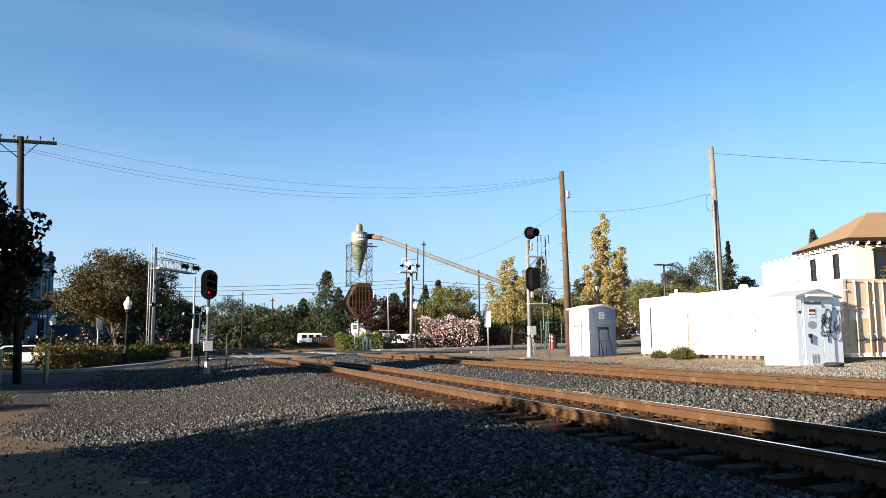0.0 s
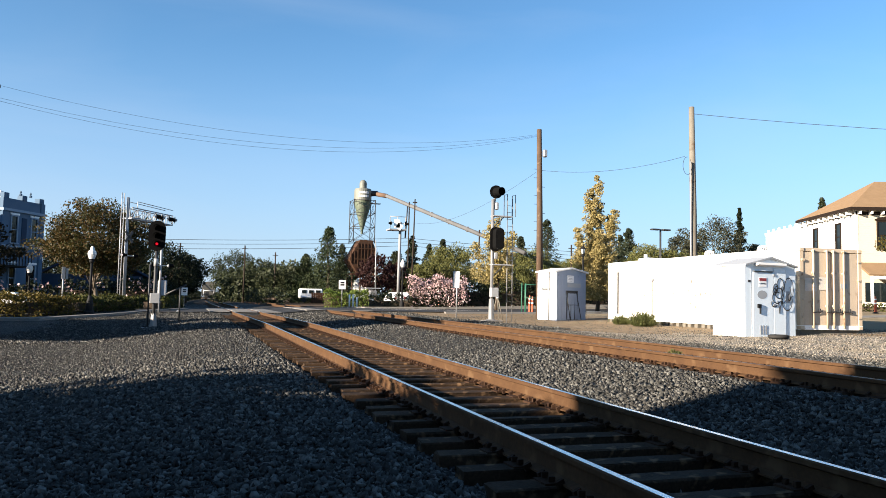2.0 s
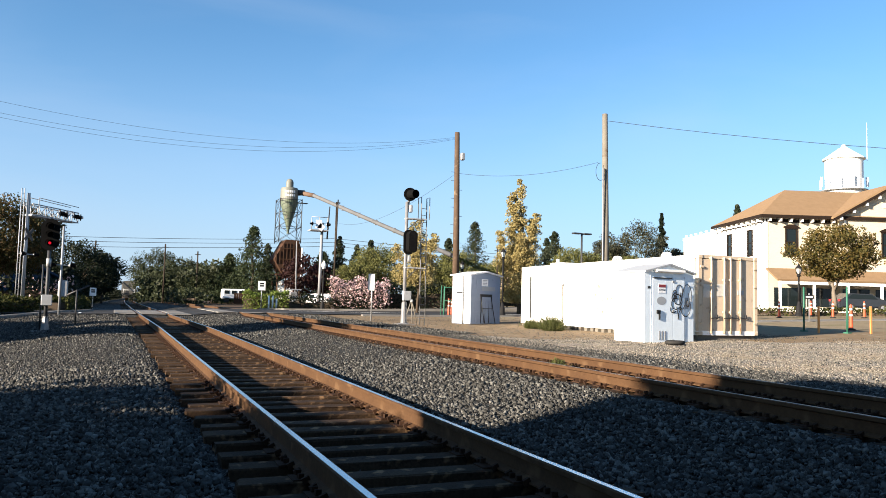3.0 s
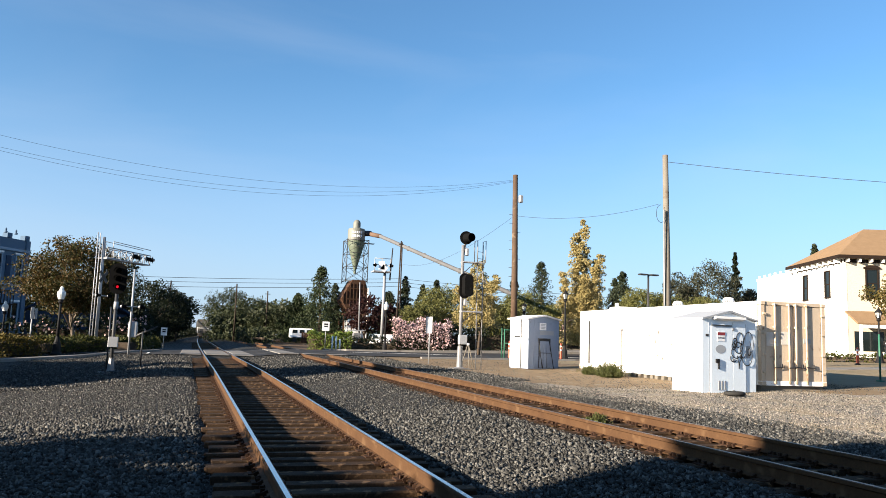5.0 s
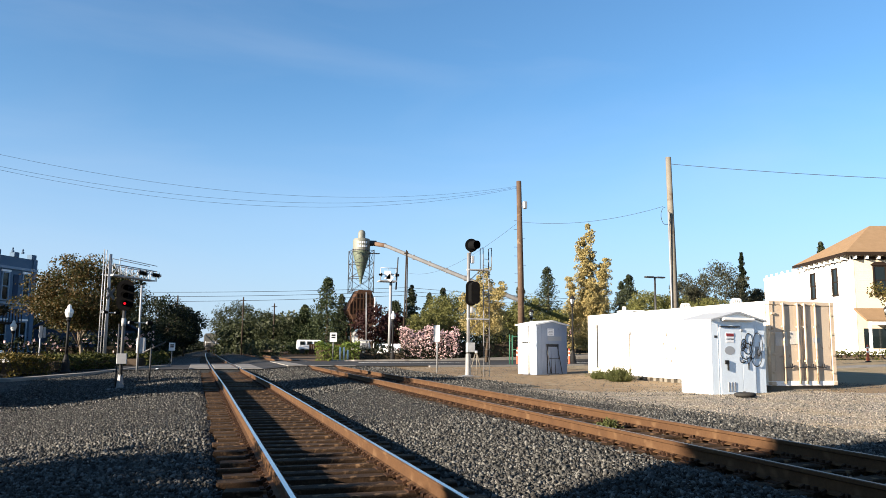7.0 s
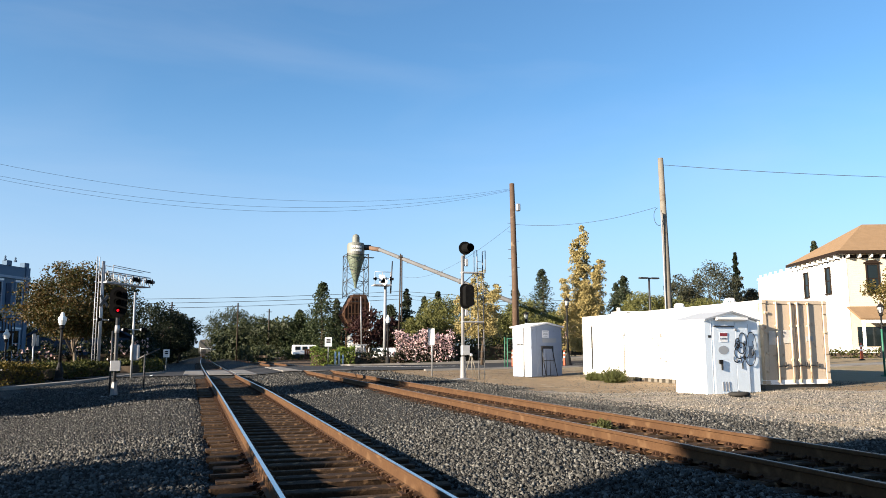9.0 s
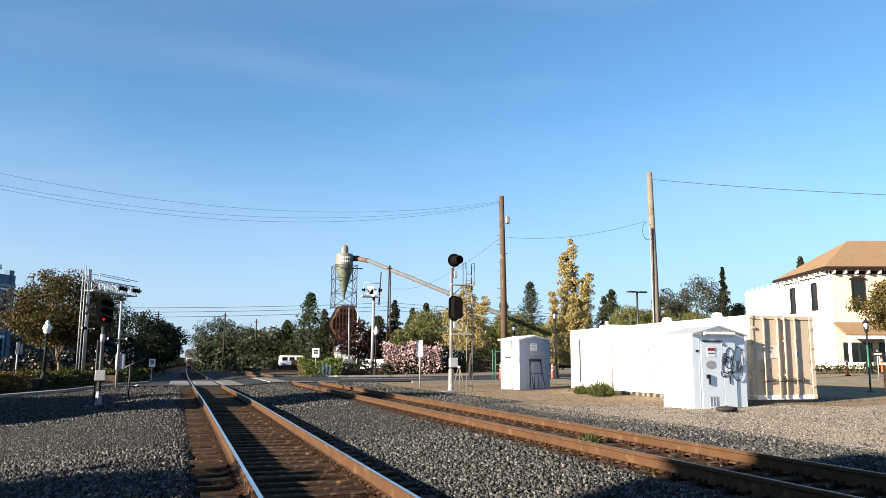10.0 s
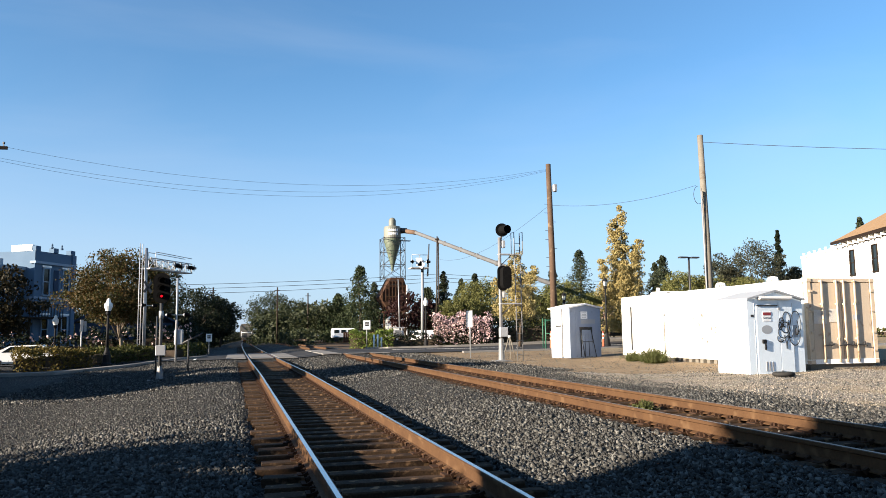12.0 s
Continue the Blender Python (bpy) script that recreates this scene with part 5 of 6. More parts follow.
hedge("hedge", [(-13.6, 41.0), (-12.5, 41.0)], 0.6, 1.3, "hedge", "small round green shrub behind the kerb", 20, 0.13, 300)
hedge("hedge", [(-11.7, 41.2), (-10.6, 41.6), (-8.9, 43.2)], 0.85, 1.5, "goldhedge", "clipped yellow green hedge behind the kerb", 21, 0.12, 330)
hedge("hedge", [(-8.7, 43.8), (-7.4, 45.9), (-6.2, 47.4)], 0.7, 1.4, "hedge", "low green shrub hedge behind the kerb", 22, 0.14, 260)
hedge("hedge", [(-5.4, 52), (-4.6, 56), (-4.2, 59)], 0.7, 1.6, "hedge", "loose green shrubs beside the crossing", 23, 0.16, 110)
hedge("flowering_bush", [(-26, 62), (-12, 62.5), (-8.8, 62.8)], 2.0, 1.6, "dark", "dark flowering oleander bushes", 24, 0.22, 45, "pink", 0.05)
hedge("flowering_bush", [(-8.0, 62.8), (-4.8, 63.2)], 2.1, 1.6, "dark", "dark bushes with sparse pale blossom", 25, 0.22, 45, "pink", 0.12)
hedge("hedge", [(8.9, 71), (12.9, 70.3)], 1.35, 1.6, "bright", "clipped bright green hedge", 26, 0.16, 190)
hedge("hedge", [(11.4, 63.4), (13.5, 63.0), (18.8, 61.9)], 1.05, 1.0, "dark", "low dark clipped hedge behind the kerb", 27, 0.16, 90)
hedge("flowering_bush", [(15.0, 63.6), (17.0, 63.2), (19.6, 62.7)], 2.15, 2.6, "dark", "big oleander bush full of pink blossom", 28, 0.15, 190, "pink", 0.8)
hedge("hedge", [(19.8, 62.9), (24.0, 62.7), (30, 62.7)], 2.0, 1.6, "dark", "tall dark green hedge behind the kerb", 29, 0.2, 60)
hedge("flowering_bush", [(31.5, 64), (36, 64)], 2.4, 2.0, "dark", "oleander bush with pink blossom", 30, 0.2, 45, "pink")
hedge("hedge", [(34, 41), (44, 34), (54, 26)], 0.4, 1.4, "hedge", "low green hedge in front of the shops", 31, 0.16, 60)
hedge("bush", [(-9.0, 74), (-6.6, 90), (-5.6, 112), (-5.2, 150)], 2.2, 2.4, "dark", "dark rough undergrowth below the trackside trees", 32, 0.34, 16)
hedge("bush", [(7.5, 100), (6.6, 135), (6.6, 190), (8.5, 330)], 1.8, 2.4, "oak", "olive rough undergrowth beside the line", 33, 0.34, 12)
hedge("bush", [(-5.2, 150), (-3.4, 220), (0.4, 330)], 2.6, 2.8, "dark", "dark rough undergrowth below the trackside trees", 34, 0.4, 10)
hedge("bush", [(-40, 432), (4, 434), (60, 432)], 3.4, 3.0, "grove", "grey green thicket far down the line", 35, 0.8, 5)
far = np.random.default_rng(40)
c = np.stack([far.uniform(2, 150, 900), far.uniform(125, 165, 900), far.uniform(0.2, 6.0, 900)], 1)
c[:, 2] += 0.02 * c[:, 0]
c2 = np.stack([far.uniform(-80, -4.0, 420), far.uniform(118, 240, 420), far.uniform(0.0, 5.5, 420)], 1)
v, f = leaf_cloud(clumps(np.concatenate([c, c2]), far.uniform(1.0, 2.0, 1320), 34, far), 0.6, far)
tagged(from_arrays("distant_woods", v, f, LEAF["oak"]), "olive green belt of distant scrub and trees", "woods", kind="stuff")


def tuft(x, y, h, r, n, seed, kind="weed"):
    """Weeds: thin upright blades."""
    rng = np.random.default_rng(seed)
    t = thing("weed_clump", (x, y, ground_at(x, y)), "yellow green weeds growing in the gravel", "weeds", "weed clumps")
    a, q = rng.uniform(0, math.tau, n), r * rng.uniform(0, 1, n) ** 0.6
    bx, by = q * np.cos(a), q * np.sin(a)
    hh = h * rng.uniform(0.4, 1.1, n) * (1 - 0.5 * q / r)
    ox, oy = rng.normal(0, 0.22 * h, n) + bx * 0.4, rng.normal(0, 0.22 * h, n) + by * 0.4
    w = rng.uniform(0.002, 0.005, n)
    d = rng.uniform(0, math.tau, n)
    wx, wy = w * np.cos(d), w * np.sin(d)
    v = np.stack([np.stack([bx - wx, by - wy, 0 * hh], 1), np.stack([bx + wx, by + wy, 0 * hh], 1), np.stack([bx + ox + wx, by + oy + wy, hh], 1), np.stack([bx + ox - wx, by + oy - wy, hh * 0.96], 1)], 1).reshape(-1, 3)
    k = np.repeat(rng.uniform(0.25, 1.0, n)[:, None], 3, 1)
    tips = np.stack([bx, by, 0 * hh], 1) * (1 - k) + np.stack([bx + ox, by + oy, hh], 1) * k
    tips = np.concatenate([tips, tips * [1, 1, 0.8], tips * [1.05, 1.05, 0.6]]) + rng.normal(0, 0.025, (3 * n, 3))
    v2, f2 = leaf_cloud(tips, 0.045, rng, 1.6)
    from_arrays("foliage", np.concatenate([v, v2]), np.arange(4 * (n + len(f2))).reshape(-1, 4), LEAF[kind], t)


tuft(14.35, 28.6, 0.5, 0.24, 700, 50), tuft(14.15, 26.7, 0.66, 0.34, 1500, 51), tuft(5.2, 11.9, 0.24, 0.13, 260, 53), tuft(-10.3, 20.2, 0.7, 0.7, 900, 54), tuft(-11.2, 21.0, 0.5, 0.6, 500, 55)


# ---- buildings ----
def siding_mat(name, col, step=0.16):
    m = mat(name, col, tuple(c * 0.93 for c in col), 0.65, scale=0.7, fine=20, bump=0.05)
    n, l = m.node_tree.nodes, m.node_tree.links
    w = n.new("ShaderNodeTexWave")
    w.bands_direction, w.wave_profile = "Z", "SAW"
    w.inputs["Scale"].default_value = 0.314 / step
    tc = [k for k in n if k.type == "TEX_COORD"][0]
    l.new(tc.outputs["Object"], w.inputs["Vector"])
    bp = [k for k in n if k.type == "BUMP"][0]
    bp.inputs["Strength"].default_value, bp.inputs["Distance"].default_value = 0.8, 0.02
    l.new(w.outputs[1], bp.inputs["Height"])
    return m


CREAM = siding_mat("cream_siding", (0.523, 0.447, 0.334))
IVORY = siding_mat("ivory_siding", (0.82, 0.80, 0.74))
SHINGLE = mat("tan_shingles", (0.225, 0.148, 0.0839), (0.185, 0.121, 0.0671), 0.9, scale=2, fine=18, bump=0.5, depth=0.03)
# brown, taken darker so the eave boards also draw the soffit shadow
BROWNTRIM = mat("brown_trim", (0.0175, 0.0112, 0.0077), (0.014, 0.0091, 0.0063), 0.7)
PANE = glass_mat("window_glass", (0.008, 0.012, 0.013))
PANE.node_tree.nodes["Principled BSDF"].inputs["Specular IOR Level"].default_value = 0.3
BLUEWALL = mat("blue_stucco", (0.0912, 0.141, 0.205), (0.076, 0.122, 0.182), 0.8, scale=0.8, fine=30, bump=0.1)
BLUETRIM = mat("pale_blue_trim", (0.23, 0.289, 0.357), (0.204, 0.264, 0.332), 0.7)
DARKBLUE = mat("dark_blue_roof", (0.03, 0.05, 0.085), (0.025, 0.04, 0.07), 0.8)
BRICK = mat("brick_wall", (0.16, 0.07, 0.05), (0.11, 0.05, 0.04), 0.9, scale=3, fine=25, bump=0.4)


def window(parent, x, y, z, w, h, facing="-y", frame=None, arch=False):
    """A framed sash window with two panes; x, y, z is the sill's middle on the wall."""
    fm = frame or WHITEPAINT
    e = new("window")
    e.parent = parent
    e.matrix_local = pose(x, y, z, 0, 0, {"-y": 0, "-x": -90}[facing])
    box("frame", (w + 0.2, 0.12, 0.1), (0, -0.04, h + 0.05), fm, e)
    for s in (-1, 1):
        box("frame", (0.1, 0.12, h), (s * (w / 2 + 0.05), -0.04, h / 2), fm, e)
    box("sill", (w + 0.34, 0.2, 0.09), (0, -0.08, -0.045), fm, e)
    for k in (0, 1):
        box("pane", (w, 0.03, h / 2 - 0.03), (0, 0.005, h * (0.25 + 0.5 * k)), PANE, e)
    box("sash_bar", (w, 0.06, 0.07), (0, -0.015, h / 2), fm, e)
    if arch:
        part("arched_hood", bm_prism(bmesh.new(), [(-w / 2 - 0.25, h + 0.1), (w / 2 + 0.25, h + 0.1), (w / 2 + 0.25, h + 0.22), (w / 4, h + 0.42), (-w / 4, h + 0.42), (-w / 2 - 0.25, h + 0.22)], -0.16, 0.0), fm, e)


def corner_house():
    z0 = 0.9
    t = thing("corner_house", (53.2, 53.2, z0), "cream two storey wooden building with a tan hipped roof", "house", rz=-21)
    H, L, Dp = 9.0, 26.0, 9.8
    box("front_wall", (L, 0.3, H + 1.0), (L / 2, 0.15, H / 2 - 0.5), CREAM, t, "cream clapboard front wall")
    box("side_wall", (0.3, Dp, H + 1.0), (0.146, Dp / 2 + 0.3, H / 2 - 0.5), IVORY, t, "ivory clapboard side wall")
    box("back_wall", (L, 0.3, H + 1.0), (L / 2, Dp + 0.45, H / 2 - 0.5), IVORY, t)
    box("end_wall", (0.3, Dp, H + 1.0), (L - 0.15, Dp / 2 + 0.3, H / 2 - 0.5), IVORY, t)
    box("corner_board", (0.25, 0.25, H), (0.09, 0.09, H / 2), WHITEPAINT, t)
    # low wing behind
    w = box("wing", (9, 11, H - 0.2), (4.51, Dp + 6.1, (H - 0.2) / 2 - 0.4), IVORY, t, "flat roofed white wing")
    box("parapet", (9.2, 11.1, 0.25), (4.51, Dp + 6.1, H - 0.5), WHITEPAINT, w)
    for k in range(7):
        box("parapet_block", (0.12, 0.4, 0.22), (-0.02, Dp + 1.4 + k * 1.55, H - 0.2), WHITEPAINT, w)
    # hipped roof
    o, rz, rx = 0.75, H + 3.25, 4.3
    bm = bmesh.new()
    e = [bm.verts.new(p) for p in ((-o, -o, H), (L + o, -o, H), (L + o, Dp + 0.6 + o, H), (-o, Dp + 0.6 + o, H))]
    r = [bm.verts.new((rx, Dp / 2 + 0.2, rz)), bm.verts.new((L - rx, Dp / 2 + 0.2, rz))]
    for q in ((e[0], e[1], r[1], r[0]), (e[1], e[2], r[1]), (e[2], e[3], r[0], r[1]), (e[3], e[0], r[0]), (e[3], e[2], e[1], e[0])):
        bm.faces.new(q)
    part("roof", bm, SHINGLE, t, "tan shingled hipped roof")
    # eaves and brackets
    for s, (size, at) in enumerate((((L + 2 * o, 0.1, 0.28), (L / 2, -o + 0.03, H - 0.12)), ((0.1, Dp + 1.2 + o, 0.28), (-o + 0.03, Dp / 2 + 0.3, H - 0.12)))):
        box("fascia", size, at, BROWNTRIM, t, "brown eave board darkened with the soffit shadow")
    for k in range(14):
        box("bracket", (0.13, 0.6, 0.3), (0.2 + k * 1.0 if k < 8 else 9.2 + k, -0.32, H - 0.42), WHITEPAINT if k % 2 else IVORY, t)
    for k in range(10):
        box("bracket", (0.6, 0.13, 0.3), (-0.32, 0.5 + k * 1.15, H - 0.42), IVORY, t)
    # these boards paint the eaves' shadow line along the wall tops
    for size, at in (((L, 0.04, 0.3), (L / 2, -0.02, H - 0.45)), ((0.04, Dp, 0.3), (-0.02, Dp / 2 + 0.3, H - 0.45))):
        box("frieze_board", size, at, BROWNTRIM, t, "brown frieze board painting the soffit shadow below the eaves")
    # front gable
    g0, g1, gz = 6.4, 16.2, H + 2.9
    gm = (g0 + g1) / 2
    part("gable_wall", bm_prism(bmesh.new(), [(g0 + 0.3, -0.5), (g1 - 0.3, -0.5), (g1 - 0.3, H + 0.1), (gm, gz - 0.25), (g0 + 0.3, H + 0.1)], -0.5, 0.0), CREAM, t, "cream clapboard gable")
    part("gable_roof", bm_prism(bmesh.new(), [(g0 - 0.6, H - 0.25), (gm, gz), (g1 + 0.6, H - 0.25), (g1 + 0.6, H - 0.05), (gm, gz + 0.22), (g0 - 0.6, H - 0.05)], -1.1, 5.4), SHINGLE, t, "tan shingled gable roof")
    for s in (0, 1):
        a, b = ((g0 - 0.6, H - 0.28), (gm, gz - 0.03)) if s == 0 else ((gm, gz - 0.03), (g1 + 0.6, H - 0.28))
        part("barge_board", bm_prism(bmesh.new(), [(a[0], a[1] - 0.22), (b[0], b[1] - 0.22), (b[0], b[1]), (a[0], a[1])], -1.14, -1.04), BROWNTRIM, t, "dark barge board")
        for k in range(4):
            kx = a[0] + (b[0] - a[0]) * (0.15 + 0.22 * k)
            kz = a[1] + (b[1] - a[1]) * (0.15 + 0.22 * k)
            box("bracket", (0.25, 0.55, 0.3), (kx, -0.78, kz - 0.38), IVORY, t)
    box("gable_vent", (0.9, 0.06, 0.4), (gm, -0.53, H + 1.15), WHITEPAINT, t)
    for x in (2.4, 21.5):
        window(t, x, 0, 5.4, 0.95, 2.4, frame=BROWNTRIM, arch=True)
    for x in (gm, ):
        window(t, x, -0.5, 5.4, 1.1, 2.2, frame=BROWNTRIM, arch=True)
    for y in (3.2, 8.0):
        window(t, 0, y, 5.5, 0.9, 2.35, "-x", BROWNTRIM)
    # porch
    bm = bmesh.new()
    bm_box(bm, (L, 2.5, 0.16), (L / 2 - 0.1, -1.35, 3.5), (26, 0, 0))
    part("porch_canopy", bm, SHINGLE, t, "tan shingled porch roof")
    box("porch_beam", (L - 0.2, 0.2, 0.26), (L / 2, -2.35, 2.72), WHITEPAINT, t)
    for k in range(9):
        box("porch_post", (0.2, 0.2, 3.0), (0.2 + k * 3.1, -2.35, 1.3), WHITEPAINT, t, "white square porch post", bevel=0.02)
    for k in range(8):
        box("shop_window", (2.5, 0.06, 1.7), (2.0 + k * 3.1, -0.04 if not 6.6 < 2.0 + k * 3.1 < 16.0 else -0.54, 1.5), PANE, t, "dark shop window")
        box("stall_riser", (2.7, 0.1, 0.7), (2.0 + k * 3.1, -0.05 if not 6.6 < 2.0 + k * 3.1 < 16.0 else -0.55, 0.2), WHITEPAINT, t)
    return t


corner_house()


def water_tower():
    t = thing("water_tower", (137.5, 113.1, 2.0), "white water tower with a conical roof and antennas", "water tower")
    lathe("tank", [(3.5, 23.6), (3.65, 24.0), (3.65, 31.2), (3.5, 31.3)], WHITEPAINT, t, "white cylindrical tank", seg=32)
    lathe("cone_roof", [(4.1, 31.2), (4.1, 31.4), (0.5, 34.0), (0.4, 34.4), (0.0, 34.6)], WHITEPAINT, t, "white conical roof", seg=32)
    for a in np.arange(0, math.tau, math.tau / 6):
        tube("leg", [(5.2 * math.cos(a), 5.2 * math.sin(a), 0), (4.0 * math.cos(a), 4.0 * math.sin(a), 23.8)], 0.3, WHITEPAINT, t, seg=8)
    tube("riser", [(0, 0, 0), (0, 0, 23.8)], 0.6, WHITEPAINT, t)
    part("balcony", bm_lathe(bmesh.new(), [(3.65, 24.6), (4.5, 24.6), (4.5, 24.75), (3.65, 24.75)], 32), GALV, t)
    for k in range(12):
        a = k * math.tau / 12
        box("antenna", (0.3, 0.2, 2.0), (4.45 * math.cos(a), 4.45 * math.sin(a), 25.8 + 0.4 * (k % 3)), SIGNWHITE, t, "white antenna panel")
    tube("whip_antenna", [(3.4, -2.8, 31), (3.4, -2.8, 39)], [0.08, 0.04], SIGNWHITE, t, seg=6)
    for k in range(5):
        box("text_bar", (0.9, 0.05, 1.1), (1.5 + 0.3 * k, -3.4 + 0.3 * k, 26.2), PATCHGREY, t, rot=(0, 0, 25 + 6 * k))


water_tower()


def blue_building():
    t = thing("corner_building", (-16.0, 78.0, -0.4), "blue grey stucco two storey building with a parapet", "building", rz=62)
    W, H = 5.0, 9.3
    box("front_wall", (W, 0.4, H), (-W / 2, 0.2, H / 2), BLUEWALL, t)
    box("side_wall", (0.4, 14, H), (-0.2, 7.4, H / 2), BLUEWALL, t)
    box("left_wall", (0.4, 14, H), (-W + 0.2, 7.4, H / 2), BLUEWALL, t)
    box("back_wall", (W, 0.4, H), (-W / 2, 14.6, H / 2), BLUEWALL, t)
    box("roof", (W - 0.8, 14, 0.3), (-W / 2, 7.4, H - 0.8), CONCRETE, t)
    for x in (-W + 0.3, -W / 2, -0.3):
        box("parapet_block", (0.6, 0.55, 0.45), (x, 0.2, H + 0.22), BLUEWALL, t, bevel=0.03)
    box("cornice", (W + 0.3, 0.6, 0.22), (-W / 2, 0.1, H - 1.0), BLUETRIM, t)
    box("belt_course", (W + 0.1, 0.5, 0.18), (-W / 2, 0.12, 5.2), BLUETRIM, t)
    for x in (-W * 0.72, -W * 0.22):
        for z in (1.3, 5.5):
            window(t, x, 0, z, 0.7, 2.3, frame=BLUETRIM)
            box("lintel", (1.1, 0.12, 0.16), (x, -0.05, z + 2.5), SIGNWHITE, t, "white window lintel")
    box("blind_recess", (0.6, 0.1, 2.3), (-W * 0.47, -0.01, 6.6), DARKBLUE, t, "blue blocked window niche")
    for x in (-W * 0.60, -W * 0.35):
        box("bracket", (0.12, 0.2, 0.55), (x, -0.1, 4.6), BLUETRIM, t)
    for x in (-W * 0.55, -W * 0.3):
        lathe("finial", [(0.14, 0), (0.14, 0.14), (0.05, 0.2), (0.1, 0.32), (0.03, 0.45)], BLUEWALL, t, at=(x, 0.2, H + 0.42), seg=8)
    for x in (-W + 0.12, -0.12):
        box("pilaster", (0.5, 0.12, H), (x, -0.05, H / 2), BLUEWALL, t)
    box("rear_parapet", (0.3, 2.2, 0.6), (-W + 0.15, 1.4, H + 0.25), SIGNWHITE, t, "white parapet of the side wall")
    # lower wing with outside stair
    wing = box("wing", (16, 13, 7.6), (-W - 7.99, 7.6, 3.8), BLUEWALL, t, "lower blue wing")
    box("parapet", (16.1, 0.4, 0.3), (-W - 8, 1.1, 7.75), BLUETRIM, wing)
    for k in range(4):
        box("chimney", (0.6, 0.6, 1.0), (-W - 2 - 3.5 * k, 2.0, 8.0), BLUETRIM, wing)
        box("pane", (0.8, 0.06, 1.8), (-W - 3 - 3.2 * k, 1.07, 5.0), PANE, wing)
    box("landing", (4.2, 1.6, 0.15), (-W - 0.4, -0.9, 3.4), BROWNTRIM, t, "dark outside stair landing")
    for k in range(10):
        box("stair", (0.4, 1.2, 0.08), (-W - 2.7 - 0.35 * k, -0.9, 3.2 - 0.32 * k), BROWNTRIM, t)
    for k in range(12):
        box("baluster", (0.07, 0.05, 1.1), (-W - 2.3 + 0.36 * k, -1.68, 4.0), BROWNTRIM, t)
    box("hand_rail", (4.2, 0.08, 0.08), (-W - 0.4, -1.68, 4.55), BROWNTRIM, t)
    for x in (-W - 2.2, -W + 1.4):
        box("stair_post", (0.16, 0.16, 3.4), (x, -1.6, 1.7), BROWNTRIM, t)
    n = thing("gable_house", (-8.5, 83, -0.3), "dark blue low house with a gabled roof", "house", rz=10)
    box("wall", (9, 7, 3.0), (-3.5, 3.5, 1.5), DARKBLUE, n)
    part("roof", bm_prism(bmesh.new(), [(-8.6, 2.8), (-3.5, 5.6), (1.6, 2.8), (1.6, 3.0), (-3.5, 5.85), (-8.6, 3.0)], -0.5, 7.5), DARKBLUE, n)
    box("window_pane", (1.2, 0.06, 1.1), (-1.5, -0.02, 1.6), PANE, n)


blue_building()


def brick_house():
    t = thing("brick_building", (-11.95, 27.2, -0.75), "dark brick single storey building with a window air unit", "building", rz=0)
    box("front_wall", (11, 0.3, 2.5), (-5.5, 0.15, 1.25), BRICK, t)
    box("side_wall", (0.3, 5.5, 2.5), (-0.15, 3.05, 1.25), BRICK, t)
    box("back_wall", (11, 0.3, 2.5), (-5.5, 5.95, 1.25), BRICK, t)
    box("left_wall", (0.3, 5.5, 2.5), (-10.85, 3.05, 1.25), BRICK, t)
    box("roof", (11.6, 6.7, 0.25), (-5.5, 3.05, 2.62), BROWNTRIM, t)
    window(t, -3.0, 0, 1.0, 1.0, 1.2, frame=WHITEPAINT)
    a = thing("window_air_unit", (-14.25, 27.0, 0.3), "small white window air conditioner on the brick wall", "air conditioner")
    box("casing", (0.55, 0.5, 0.4), (0, 0, 0.2), SIGNWHITE, a, bevel=0.03)
    box("grille", (0.42, 0.02, 0.28), (0, -0.255, 0.2), PATCHGREY, a)
    b = thing("utility_box", (-11.55, 29.4, ground_at(-11.55, 29.4)), "dark green ground utility box beside the pole", "utility box")
    box("casing", (0.9, 0.7, 1.0), (0, 0, 0.5), mat("dark_green", (0.02, 0.045, 0.03), (0.03, 0.05, 0.035), 0.5), b, bevel=0.04)
    box("lid", (0.94, 0.74, 0.06), (0, 0, 1.03), MATS["dark_green"], b, bevel=0.02)
    mat("faded_yellow", (0.42, 0.35, 0.16), (0.35, 0.29, 0.13), 0.7)
    for x, y in ((-10.0, 31.6), (-11.4, 31.0)):
        p = thing("bollard", (x, y, -0.65), "weathered pale yellow bollard near the pole", "bollard", "yellow bollards")
        tube("post", [(0, 0, 0), (0, 0, 1.25)], 0.08, MATS["faded_yellow"], p)
        lathe("cap", [(0.08, 1.24), (0.05, 1.29), (0.01, 1.31)], MATS["faded_yellow"], p, seg=10)


brick_house()

# unseen tall buildings and trees, added behind the path to shade the foreground
shade_block = thing("depot_building", (-24.0, 1.0, -0.8), "unseen tall brick building added to shade the foreground", "building", rz=14.25)
box("wall", (8, 24, 9.9), (-4, -12, 4.95), BRICK, shade_block)
box("roof", (8.4, 24.2, 0.3), (-4, -12.1, 10.05), BROWNTRIM, shade_block)
for k in range(3):
    box("window_pane", (0.08, 2.2, 2.2), (0.02, -4 - 6 * k, 4), PANE, shade_block)
# second unseen block, added behind the camera to cut sun and sky
rear_block = thing("station_building", (-20.0, -3.6, -0.7), "unseen tall brick building added to darken the foreground", "building")
box("front_wall", (17.0, 0.4, 10.5), (8.5, -0.2, 5.25), BRICK, rear_block)
box("end_wall", (0.4, 12.0, 10.5), (16.8, -6.4, 5.25), BRICK, rear_block)
box("end_wall", (0.4, 12.0, 10.5), (0.2, -6.4, 5.25), BRICK, rear_block)
